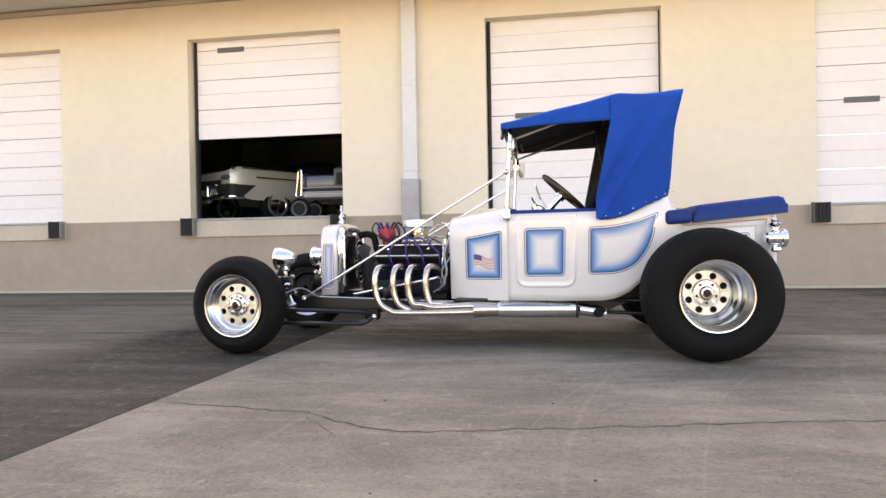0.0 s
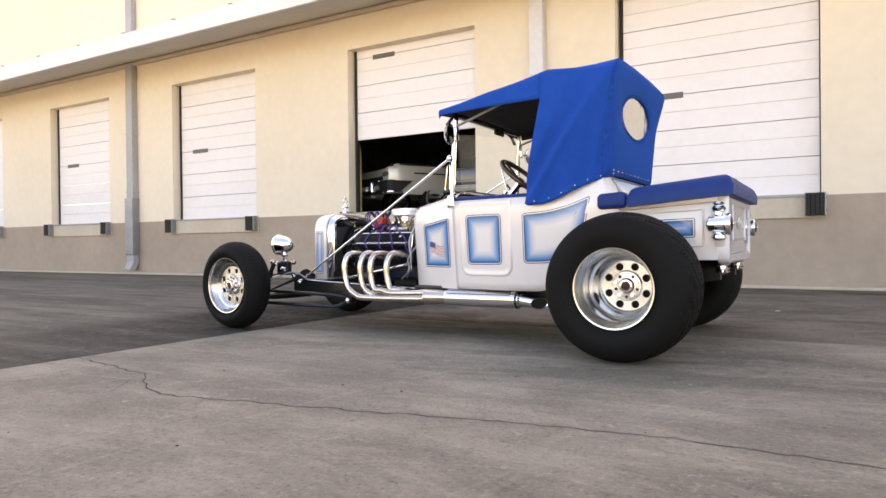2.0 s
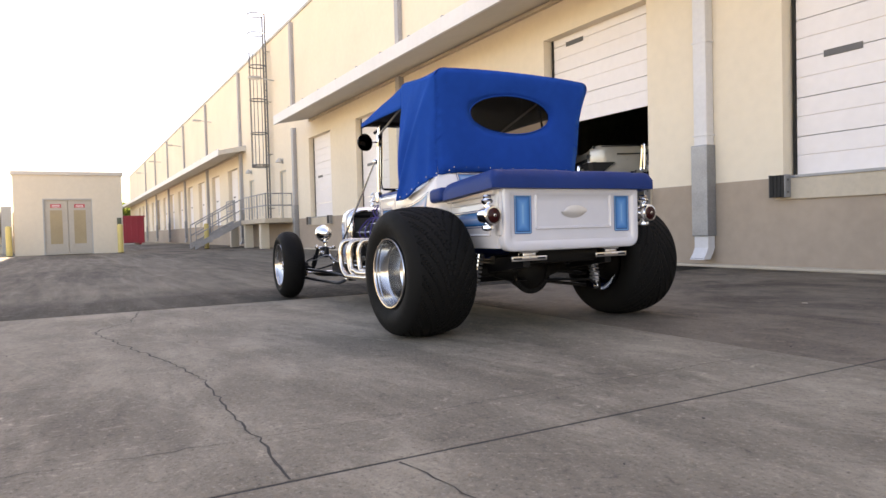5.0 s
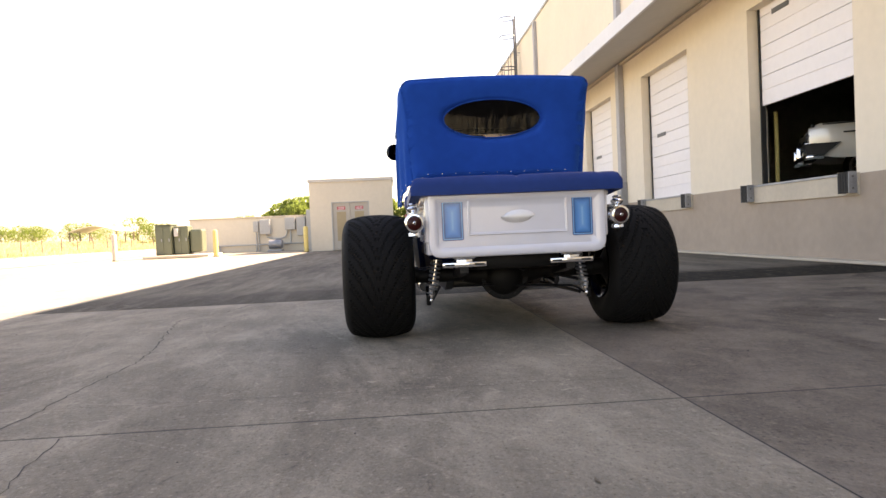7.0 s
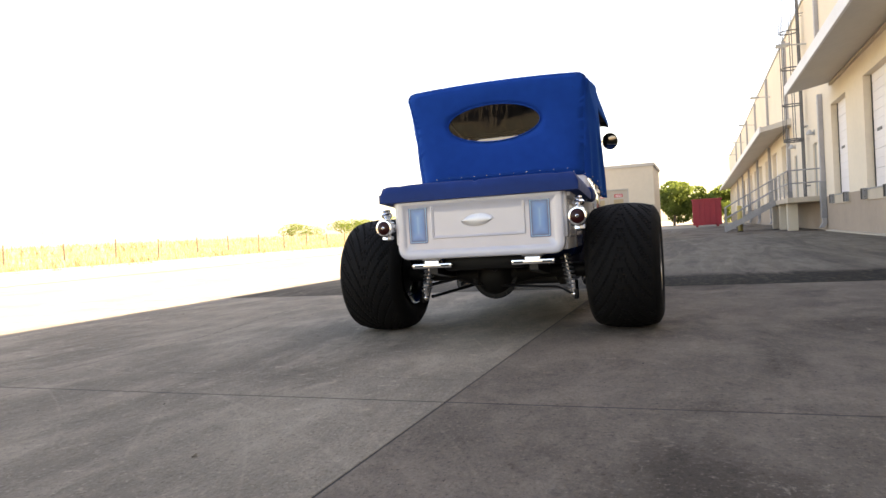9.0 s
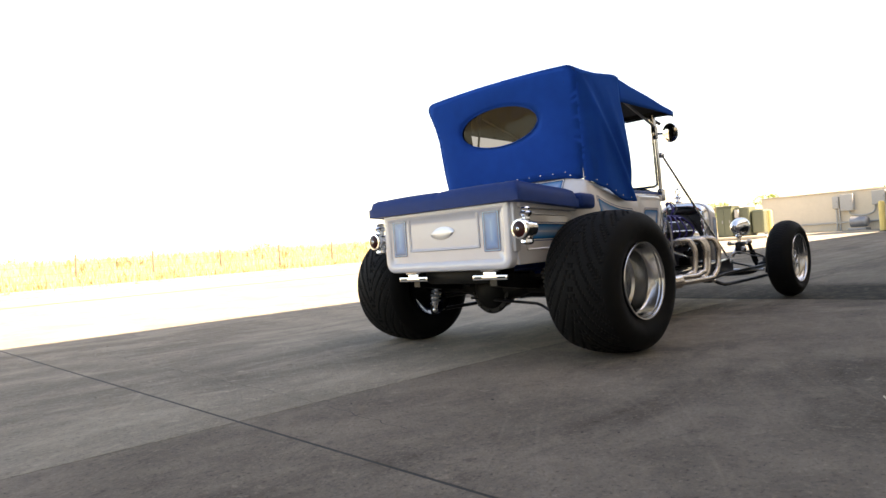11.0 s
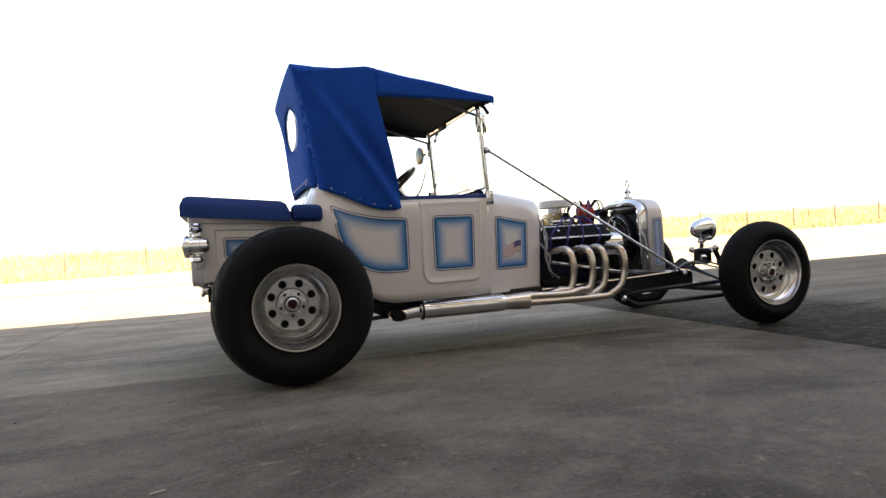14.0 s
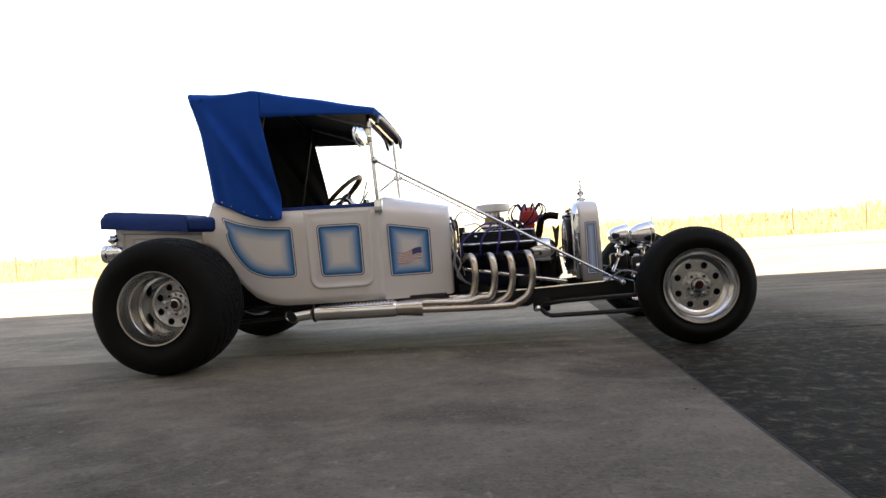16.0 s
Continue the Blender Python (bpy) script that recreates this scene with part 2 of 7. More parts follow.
WHITE = (0.70, 0.675, 0.675)
M = {
    "paint": mat("pearl_white_paint", WHITE, 0.22, vary=0.03, scale=3, coat=1.0),
    "panel": airbrushed("airbrushed_panel", (0.70, 0.69, 0.69), (0.003, 0.20, 0.52), (0.010, 0.040, 0.17)),
    "panel_small": airbrushed("small_airbrushed_panel", (0.15, 0.42, 0.70), (0.004, 0.20, 0.56), (0.012, 0.05, 0.20)),
    "panel_pale": airbrushed("pale_airbrushed_panel", (0.60, 0.63, 0.70), (0.28, 0.42, 0.66), (0.02, 0.06, 0.22)),
    "canvas": mat("blue_canvas", (0.001, 0.062, 0.345), 0.85, vary=0.14, scale=5, bump=0.25, bscale=900, spec=0.04),
    "lining": mat("black_lining", (0.026, 0.025, 0.024), 0.9, vary=0.2, scale=6),
    "vinyl": mat("blue_vinyl", (0.005, 0.034, 0.165), 0.48, vary=0.14, scale=6, bump=0.14, bscale=420, spec=0.17),
    "chrome": mat("chrome", (0.86, 0.87, 0.88), 0.07, 1.0, vary=0.03, scale=12),
    "alloy": mat("polished_alloy", (0.60, 0.60, 0.60), 0.17, 1.0, vary=0.14, scale=14),
    "barrel": mat("polished_wheel_barrel", (0.57, 0.575, 0.58), 0.14, 1.0, vary=0.10, scale=20, bump=0.04, bscale=200),
    "cast": mat("brushed_wheel_alloy", (0.60, 0.60, 0.60), 0.25, 1.0, vary=0.22, scale=26, bump=0.12, bscale=300),
    # dark base colour stands in for the dark surroundings this glass reflects
    "mirror": mat("mirror_glass_dark_reflection", (0.04, 0.042, 0.045), 0.08, 1.0),
    "tan": mat("tan_louvre_paint", (0.40, 0.32, 0.20), 0.6, vary=0.1, scale=6),
    "plate": mat("dark_grey_plate", (0.10, 0.10, 0.105), 0.5, vary=0.15, scale=10),
    "satin": mat("satin_silver", (0.78, 0.78, 0.78), 0.42, 0.7, vary=0.05, scale=20),
    "steel": mat("brushed_steel", (0.66, 0.62, 0.58), 0.24, 1.0, vary=0.12, scale=14, dark=(0.50, 0.42, 0.34)),
    "rubber": mat("tyre_rubber", (0.0064, 0.0062, 0.0060), 0.72, vary=0.35, scale=8, bump=0.12, bscale=260, spec=0.14),
    "black": mat("black_frame_paint", (0.006, 0.006, 0.007), 0.35, vary=0.2, scale=7, coat=0.15, spec=0.35),
    "grime": mat("oily_black_metal", (0.0075, 0.007, 0.0066), 0.5, 0.0, vary=0.35, scale=12, spec=0.18),
    "block": mat("dark_blue_engine_paint", (0.005, 0.009, 0.035), 0.4, vary=0.3, scale=10, spec=0.35),
    "wire": mat("purple_blue_cable", (0.035, 0.025, 0.16), 0.5, spec=0.3),
    "red": mat("red_plastic", (0.44, 0.02, 0.018), 0.4, vary=0.12, scale=20),
    "lens": mat("red_lens", (0.03, 0.0015, 0.002), 0.3, spec=0.3),
    "brass": mat("gold_zinc", (0.36, 0.28, 0.15), 0.4, 1.0, vary=0.4, scale=40),
    "wood": mat("dark_wood_rim", (0.055, 0.026, 0.014), 0.35, vary=0.3, scale=30, coat=0.3),
    "glass": glass("clear_glass", (0.94, 0.96, 0.95), 0.97),
    "film": glass("rippled_clear_vinyl", (0.24, 0.20, 0.18), 0.984, bump=0.13, ior=1.11),
    "cream": mat("cream_wall_paint", (0.74, 0.655, 0.535), 0.85, vary=0.06, scale=2.2, bump=0.18, bscale=70),
    "taupe": mat("taupe_wall_paint", (0.375, 0.298, 0.236), 0.85, vary=0.13, scale=2.5, bump=0.18, bscale=70),
    "sill": mat("pale_dock_sill", (0.52, 0.45, 0.36), 0.8, vary=0.12, scale=6, bump=0.15, bscale=90),
    "door": mat("white_door_enamel", (0.765, 0.735, 0.745), 0.5, vary=0.05, scale=3, bump=0.05, bscale=200),
    "seal": mat("black_door_seal", (0.012, 0.012, 0.012), 0.7, vary=0.3, scale=10),
    "soffit": mat("pale_grey_soffit", (0.56, 0.53, 0.49), 0.8, vary=0.08, scale=2, bump=0.1, bscale=50),
    "fascia": mat("white_metal_fascia", (0.66, 0.66, 0.67), 0.5, vary=0.06, scale=3),
    "pipe": mat("white_painted_pipe", (0.62, 0.62, 0.64), 0.5, vary=0.08, scale=6),
    # grey holds real weathering and the shadow on these pipes, painted in
    "pipe_grey": mat("shaded_weathered_pipe", (0.36, 0.355, 0.37), 0.55, vary=0.14, scale=5),
    "tail": mat("cool_pearl_tailgate_paint", (0.66, 0.665, 0.715), 0.24, vary=0.04, scale=3, coat=1.0),
    "galv": mat("galvanised_steel", (0.30, 0.31, 0.33), 0.5, 0.6, vary=0.22, scale=14),
    "bumper": mat("black_dock_rubber", (0.010, 0.0095, 0.009), 0.75, vary=0.4, scale=14, bump=0.4, bscale=80),
    "yellow": mat("yellow_safety_paint", (0.60, 0.48, 0.17), 0.55, vary=0.14, scale=10),
    "rust": mat("grey_gate_steel", (0.34, 0.34, 0.35), 0.55, 0.5, vary=0.2, scale=10),
    "green": mat("olive_green_enamel", (0.10, 0.115, 0.075), 0.5, vary=0.12, scale=4),
    "boxgrey": mat("grey_switchgear", (0.42, 0.42, 0.41), 0.55, vary=0.1, scale=5),
    "redbox": mat("red_container_paint", (0.34, 0.02, 0.035), 0.5, vary=0.2, scale=3),
    "pale": mat("pale_stucco", (0.66, 0.59, 0.48), 0.85, vary=0.06, scale=2, bump=0.15, bscale=70),
    "sign": mat("red_sign", (0.50, 0.04, 0.06), 0.5),
    "panelgrey": mat("beige_grey_door", (0.45, 0.41, 0.35), 0.6, vary=0.08, scale=4),
    "inner": mat("dark_store_wall", (0.40, 0.40, 0.34), 0.9, vary=0.3, scale=2),
    "silver": mat("old_silver_car_paint", (0.62, 0.60, 0.56), 0.3, 0.3, vary=0.05, scale=3, coat=0.5),
    "navy": mat("navy_car_paint", (0.02, 0.025, 0.06), 0.2, vary=0.1, scale=3, coat=0.8),
    "slab": concrete("light_concrete", (0.234, 0.203, 0.160), (0.124, 0.106, 0.084), (0.5, 1.3, 1), 0.7, 0.12),
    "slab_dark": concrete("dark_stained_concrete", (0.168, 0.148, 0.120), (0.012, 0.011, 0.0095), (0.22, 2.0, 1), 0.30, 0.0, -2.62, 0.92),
    # wall-side row: real stains plus the wall's shade, both put into the base colour
    "slab_wall": concrete("wall_shade_stained_concrete", (0.164, 0.137, 0.110), (0.068, 0.056, 0.045), (0.8, 1.1, 1), 0.9, 0.1),
    "lot": concrete("sunlit_lot", (0.30, 0.27, 0.215), (0.24, 0.215, 0.17), (0.4, 0.4, 1), 0.6, 0.1),
    "crack_line": mat("dirt_in_crack", (0.036, 0.031, 0.026), 0.95, vary=0.35, scale=30),
    "crack": mat("dirt_in_joint", (0.028, 0.025, 0.022), 0.95, vary=0.3, scale=30),
    "dry": mat("dry_grass", (0.42, 0.375, 0.22), 0.9, vary=0.18, scale=0.8, dark=(0.36, 0.325, 0.185)),
    "blade": mat("straw_grass_blades", (0.45, 0.395, 0.23), 0.8, vary=0.15, scale=0.6, dark=(0.40, 0.355, 0.20)),
    "leaf": mat("green_leaves", (0.17, 0.23, 0.055), 0.7, vary=0.45, scale=2.0),
    "bark": mat("grey_bark", (0.16, 0.12, 0.09), 0.9, vary=0.3, scale=12),
    "flag_red": mat("flag_red", (0.42, 0.13, 0.14), 0.3, coat=0.8),
    "flag_blue": mat("flag_blue", (0.07, 0.07, 0.19), 0.3, coat=0.8),
    "flag_white": mat("flag_white", (0.75, 0.75, 0.75), 0.3, coat=0.8),
    "post": mat("weathered_post", (0.14, 0.11, 0.08), 0.9, vary=0.3, scale=10),
}


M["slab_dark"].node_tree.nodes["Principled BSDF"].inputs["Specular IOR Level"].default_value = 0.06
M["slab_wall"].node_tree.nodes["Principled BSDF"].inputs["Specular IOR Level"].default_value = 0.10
cloth = M["canvas"].node_tree.nodes["Principled BSDF"]
cloth.inputs["Sheen Weight"].default_value, cloth.inputs["Sheen Roughness"].default_value = 0.22, 0.45
cloth.inputs["Sheen Tint"].default_value = (0.10, 0.45, 1.0, 1)
for key in ("leaf", "blade"):
    n, l = M[key].node_tree.nodes, M[key].node_tree.links
    thin, both = n.new("ShaderNodeBsdfTranslucent"), n.new("ShaderNodeMixShader")
    l.new(n["Principled BSDF"].inputs["Base Color"].links[0].from_socket, thin.inputs[0])
    both.inputs[0].default_value = 0.5
    l.new(n["Principled BSDF"].outputs[0], both.inputs[1])
    l.new(thin.outputs[0], both.inputs[2])
    l.new(both.outputs[0], n["Material Output"].inputs[0])

# ---- mesh helpers ----
def part(name, bm, material, parent=None, label="", smooth=40, extra=(), centre=None):
    me = bpy.data.meshes.new(name)
    if centre:
        outward(bm, centre)
    else:
        bmesh.ops.recalc_face_normals(bm, faces=bm.faces[:])
    bm.to_mesh(me)
    bm.free()
    if smooth:
        me.shade_smooth()
        me.set_sharp_from_angle(angle=radians(smooth))
    for one in (material, *extra):
        me.materials.append(M[one])
    return link(name, me, parent, label)


def link(name, me, parent=None, label="", m=None):
    ob = new(name, me)
    if parent:
        ob.parent = parent
    if m:
        ob.matrix_basis = m
    if label:
        ob["label"] = label
    return ob


def thing(name, label, category, group="", kind="", m=None):
    ob = new(name)
    ob.empty_display_size = 0.2
    if m:
        ob.matrix_basis = m
    return tagged(ob, label, category, group, kind)


def box(bm, a, b, bevel=0.0, m=None, seg=2):
    """A box between two corners, with rounded edges."""
    r = bmesh.ops.create_cube(bm, size=1)
    vs = r["verts"]
    for v in vs:
        v.co = Vector(((a[i] + b[i]) / 2 + v.co[i] * (b[i] - a[i]) for i in range(3)))
    if m:
        bmesh.ops.transform(bm, matrix=m, verts=vs)
    if bevel:
        es = list({e for v in vs for e in v.link_edges})
        bmesh.ops.bevel(bm, geom=es, offset=bevel, segments=seg, profile=0.5, affect="EDGES", clamp_overlap=True)
    return bm


def B():
    return bmesh.new()


def cuboid(a, b, bevel=0.0, m=None):
    return box(B(), a, b, bevel, m)


def frame_of(d):
    d = Vector(d).normalized()
    u = d.cross(Vector((0, 0, 1)))
    if u.length < 1e-4:
        u = Vector((1, 0, 0))
    u.normalize()
    return d, u, d.cross(u)


def rod(bm, p, q, r, r2=None, seg=12, caps=True):
    p, q = Vector(p), Vector(q)
    d, u, w = frame_of(q - p)
    rings = []
    for c, rad in ((p, r), (q, r if r2 is None else r2)):
        rings.append([bm.verts.new(c + (u * math.cos(k * math.tau / seg) + w * math.sin(k * math.tau / seg)) * rad) for k in range(seg)])
    for k in range(seg):
        bm.faces.new((rings[0][k], rings[0][(k + 1) % seg], rings[1][(k + 1) % seg], rings[1][k]))
    if caps:
        bm.faces.new(rings[0][::-1])
        bm.faces.new(rings[1])
    return bm


def spline(pts, step=6):
    pts = [Vector(p) for p in pts]
    ext = [pts[0] * 2 - pts[1]] + pts + [pts[-1] * 2 - pts[-2]]
    out = []
    for i in range(1, len(ext) - 2):
        a, b, c, d = ext[i - 1:i + 3]
        for k in range(step):
            t = k / step
            out.append(0.5 * (2 * b + (c - a) * t + (2 * a - 5 * b + 4 * c - d) * t * t + (3 * b - a - 3 * c + d) * t ** 3))
    return out + [pts[-1]]


def tube(bm, pts, r, seg=12, step=6, smooth=True, caps=True):
    """A round pipe along a smooth line."""
    ps = spline(pts, step) if smooth else [Vector(p) for p in pts]
    u = None
    rings = []
    for i, p in enumerate(ps):
        d = (ps[min(i + 1, len(ps) - 1)] - ps[max(i - 1, 0)]).normalized()
        if u is None:
            u = frame_of(d)[1]
        u = (u - d * u.dot(d)).normalized()
        w = d.cross(u)
        rad = r(i / (len(ps) - 1)) if callable(r) else r
        rings.append([bm.verts.new(p + (u * math.cos(k * math.tau / seg) + w * math.sin(k * math.tau / seg)) * rad) for k in range(seg)])
    for a, b in zip(rings, rings[1:]):
        for k in range(seg):
            bm.faces.new((a[k], a[(k + 1) % seg], b[(k + 1) % seg], b[k]))
    if caps:
        bm.faces.new(rings[0][::-1])
        bm.faces.new(rings[-1])
    return bm


def lathe(bm, prof, at=(0, 0, 0), axis=(0, 0, 1), seg=32, wave=None):
    """Turns a profile of (radius, height) round an axis."""
    at = Vector(at)
    d, u, w = frame_of(axis)
    rings = []
    for i, (r, h) in enumerate(prof):
        if r < 1e-5:
            rings.append([bm.verts.new(at + d * h)])
            continue
        row = []
        for k in range(seg):
            a = k * math.tau / seg
            rr = r + (wave(a, i) if wave else 0)
            row.append(bm.verts.new(at + d * h + (u * math.cos(a) + w * math.sin(a)) * rr))
        rings.append(row)
    for a, b in zip(rings, rings[1:]):
        for k in range(seg):
            j = (k + 1) % seg
            if len(a) == 1 and len(b) == 1:
                continue
            if len(a) == 1:
                bm.faces.new((a[0], b[j], b[k]))
            elif len(b) == 1:
                bm.faces.new((a[k], a[j], b[0]))
            else:
                bm.faces.new((a[k], a[j], b[j], b[k]))
    return bm


def ball(bm, c, r, seg=16):
    return lathe(bm, [(r * math.sin(k * math.pi / 10), -r * math.cos(k * math.pi / 10)) for k in range(11)], c, (0, 0, 1), seg)


def sheet(bm, f, nu, nv, close_u=False):
    """A grid of faces on the surface f(u, v), u and v from 0 to 1."""
    rows = [[bm.verts.new(f(i / nu, j / nv)) for j in range(nv + 1)] for i in range(nu + (0 if close_u else 1))]
    n = len(rows)
    for i in range(nu):
        for j in range(nv):
            bm.faces.new((rows[i][j], rows[(i + 1) % n][j], rows[(i + 1) % n][j + 1], rows[i][j + 1]))
    return rows


def ramp(x, pts):
    """Piecewise linear through (x, y) pairs, eased a little."""
    if x <= pts[0][0]:
        return pts[0][1]
    for (x0, y0), (x1, y1) in zip(pts, pts[1:]):
        if x <= x1:
            return y0 + (y1 - y0) * (x - x0) / (x1 - x0)
    return pts[-1][1]


def rounded(corners, r, n=5):
    """A polygon with its corners rounded; r: one radius or one for each corner."""
    out, k = [], len(corners)
    for i in range(k):
        p, a, b = Vector(corners[i]), Vector(corners[i - 1]), Vector(corners[(i + 1) % k])
        rad = r[i] if isinstance(r, (list, tuple)) else r
        da, db = (a - p).normalized(), (b - p).normalized()
        rad = min(rad, (a - p).length * 0.48, (b - p).length * 0.48)
        for j in range(n + 1):
            t = j / n
            out.append((p + da * rad) * (1 - t) ** 2 + p * 2 * t * (1 - t) + (p + db * rad) * t * t)
    return out


def inset_corners(corners, d):
    """The corners of a polygon drawn in by d on every side."""
    n = len(corners)
    area = sum(corners[i].x * corners[(i + 1) % n].y - corners[(i + 1) % n].x * corners[i].y for i in range(n))
    sg = 1 if area > 0 else -1
    out = []
    for i in range(n):
        a, p, c = corners[i - 1], corners[i], corners[(i + 1) % n]
        e, f = (p - a).normalized(), (c - p).normalized()
        ne, nf = Vector((-e.y, e.x)) * sg, Vector((-f.y, f.x)) * sg
        k = 1 + ne.dot(nf)
        out.append(p + (ne + nf) * (d / max(0.2, k)))
    return out


def inlay(name, corners, r, put, material, parent, label="", steps=(0, .0045, .005, .010, .0105, .014, .022, .036, .055, .078), rise=0.0015, lip=None, n=6):
    """A panel laid on a surface: put(u, v, h) places a point of the outline's plane h above it. Keeps each point's distance from the edge."""
    corners = [Vector(p) for p in corners]
    radii = list(r) if isinstance(r, (list, tuple)) else [r] * len(corners)
    bm = B()
    lay = bm.verts.layers.float.new("inset")
    rings = []
    line = None
    for i, d in enumerate(steps):
        line = rounded(inset_corners(corners, d), [max(q * 0.35, q - d) for q in radii], n)
        h = rise if lip is None else lip[min(i, len(lip) - 1)]
        row = []
        for q in line:
            v = bm.verts.new(put(q.x, q.y, h))
            v[lay] = d
            row.append(v)
        rings.append(row)
    h = rise if lip is None else lip[-1]
    cen = sum(line, Vector((0, 0))) / len(line)
    for f in (0.75, 0.5, 0.25):
        row = []
        for q in line:
            q = cen + (q - cen) * f
            v = bm.verts.new(put(q.x, q.y, h))
            v[lay] = 0.1
            row.append(v)
        rings.append(row)
    m = len(line)
    for a, b in zip(rings, rings[1:]):
        for k in range(m):
            bm.faces.new((a[k], a[(k + 1) % m], b[(k + 1) % m], b[k]))
    c = bm.verts.new(put(cen.x, cen.y, h))
    c[lay] = 0.1
    for k in range(m):
        bm.faces.new((rings[-1][k], rings[-1][(k + 1) % m], c))
    return part(name, bm, material, parent, label)


def outward(bm, centre):
    """Turns every face of an open shell away from its centre."""
    centre = Vector(centre)
    bm.normal_update()
    for f in bm.faces:
        if f.normal.dot(f.calc_center_median() - centre) < 0:
            f.normal_flip()
    return bm


def thicken(ob, t, offset=-1.0, slot=0):
    s = ob.modifiers.new("thickness", "SOLIDIFY")
    s.thickness, s.offset, s.material_offset = t, offset, slot
    return ob


# ---- ground ----
WALL = 5.28


def ground_height(x, y):
    """Level lot; beyond the far kerb the field rises gently."""
    return 1.40 * min(1.0, max(0.0, (-30.5 - y) / 34.0)) ** 0.8


bm = B()
ys = [-900, -400, -200, -120, -90, -75, -64, -56, -48, -42, -37, -33, -30.5, -28, -20, -8.75, 0, WALL + 0.35]
xs = [-900, -400, -200, -120, -80, -50, -30, -10, 0, 10, 30, 60, 120, 250, 500, 900]
rows = [[bm.verts.new((x, y, ground_height(x, y) - (0.03 if y > -8.8 else 0.0))) for y in ys] for x in xs]
for a, b in zip(rows, rows[1:]):
    for j in range(len(ys) - 1):
        f = bm.faces.new((a[j], b[j], b[j + 1], a[j + 1]))
        f.material_index = 1 if ys[j + 1] <= -27.9 else 0
tagged(part("ground", bm, "lot", smooth=30, extra=("dry",)), "sunlit pale concrete lot running out to a dry field", "ground", kind="structure")

for y in (-14.2, -20.6):
    tagged(part("lot_joint", cuboid((-120, y - 0.03, -0.004), (60, y + 0.03, 0.003)), "crack", smooth=0), "dirt-filled joint across the sunlit lot", "joint", kind="structure")
pavement = thing("pavement", "worn grey concrete slabs with open joints and stains", "pavement", kind="structure")
JX = [round(-2.62 + 4.53 * k, 2) for k in range(-11, 7)]
# first row, past the building's shadow edge, is coloured paler for its sunlight
JY = [-8.75, -4.22, 0.31, WALL]
slab_mesh = {}
for i in range(len(JX) - 1):
    for j in range(len(JY) - 1):
        w, d = round(JX[i + 1] - JX[i], 2), round(JY[j + 1] - JY[j], 2)
        # the row by the wall takes the darker concrete with shade painted in
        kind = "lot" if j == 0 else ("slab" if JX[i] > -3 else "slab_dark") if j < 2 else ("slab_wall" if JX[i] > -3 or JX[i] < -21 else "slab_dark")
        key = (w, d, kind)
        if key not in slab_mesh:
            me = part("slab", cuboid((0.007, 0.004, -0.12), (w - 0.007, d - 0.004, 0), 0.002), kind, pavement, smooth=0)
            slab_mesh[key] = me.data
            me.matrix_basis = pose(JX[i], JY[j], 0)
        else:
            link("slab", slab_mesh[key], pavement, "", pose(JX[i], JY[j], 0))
part("joint_dirt", cuboid((JX[0], JY[0], -0.026), (JX[-1], JY[-1], -0.0018)), "crack", pavement, smooth=0)


def crack(pts, wide, seed):
    """A jagged crack in the slab, as a thin dirt-filled ribbon."""
    rnd = random.Random(seed)
    bm, line = B(), []
    for a, b in zip(pts, pts[1:]):
        n = max(2, int((Vector(b) - Vector(a)).length / 0.05))
        for k in range(n):
            p = Vector(a).lerp(Vector(b), k / n)
            line.append(p + Vector((rnd.uniform(-1, 1), rnd.uniform(-1, 1))) * 0.013)
    line.append(Vector(pts[-1]))
    prev = None
    for i, p in enumerate(line):
        d = (line[min(i + 1, len(line) - 1)] - line[max(0, i - 1)]).normalized()
        q = Vector((-d.y, d.x)) * wide * rnd.uniform(0.35, 1.0) * 0.5
        row = (bm.verts.new((*(p + q), 0.0012)), bm.verts.new((*(p - q), 0.0012)))
        if prev:
            bm.faces.new((prev[0], row[0], row[1], prev[1]))
        prev = row
    return part("crack", bm, "crack_line", pavement, "dirt-filled jagged crack", smooth=0)


crack([(-2.6, -2.08), (-2.2, -2.14), (-1.85, -2.21), (-1.55, -2.40), (-1.4, -2.46), (-1.1, -2.40), (-0.7, -2.32), (-0.3, -2.24), (0.1, -2.15), (0.5, -2.10), (0.85, -2.10), (1.3, -2.11), (1.55, -2.10), (1.9, -2.12)], 0.011, 3)
crack([(1.93, -1.84), (2.15, -1.80), (2.4, -1.76), (2.75, -1.62), (3.4, -1.5)], 0.007, 5)
crack([(1.43, -3.4), (1.50, -2.2), (1.53, -1.0), (1.54, 0.0), (1.62, 1.0)], 0.004, 6)
crack([(-1.85, -2.21), (-1.75, -2.36), (-1.62, -2.52)], 0.004, 8)

rnd = random.Random(4)
bm = B()
for k in range(150):
    x, y = rnd.uniform(-6, 4.5), rnd.uniform(-4.4, 5.4)
    r = rnd.uniform(0.002, 0.005)
    box(bm, (x - r, y - r * 0.7, 0.0), (x + r, y + r * 0.7, r * 0.6), m=None)
tagged(part("grit", bm, "crack", smooth=0), "scattered dark grit and leaf crumbs on the concrete", "grit", kind="stuff")

rnd = random.Random(17)
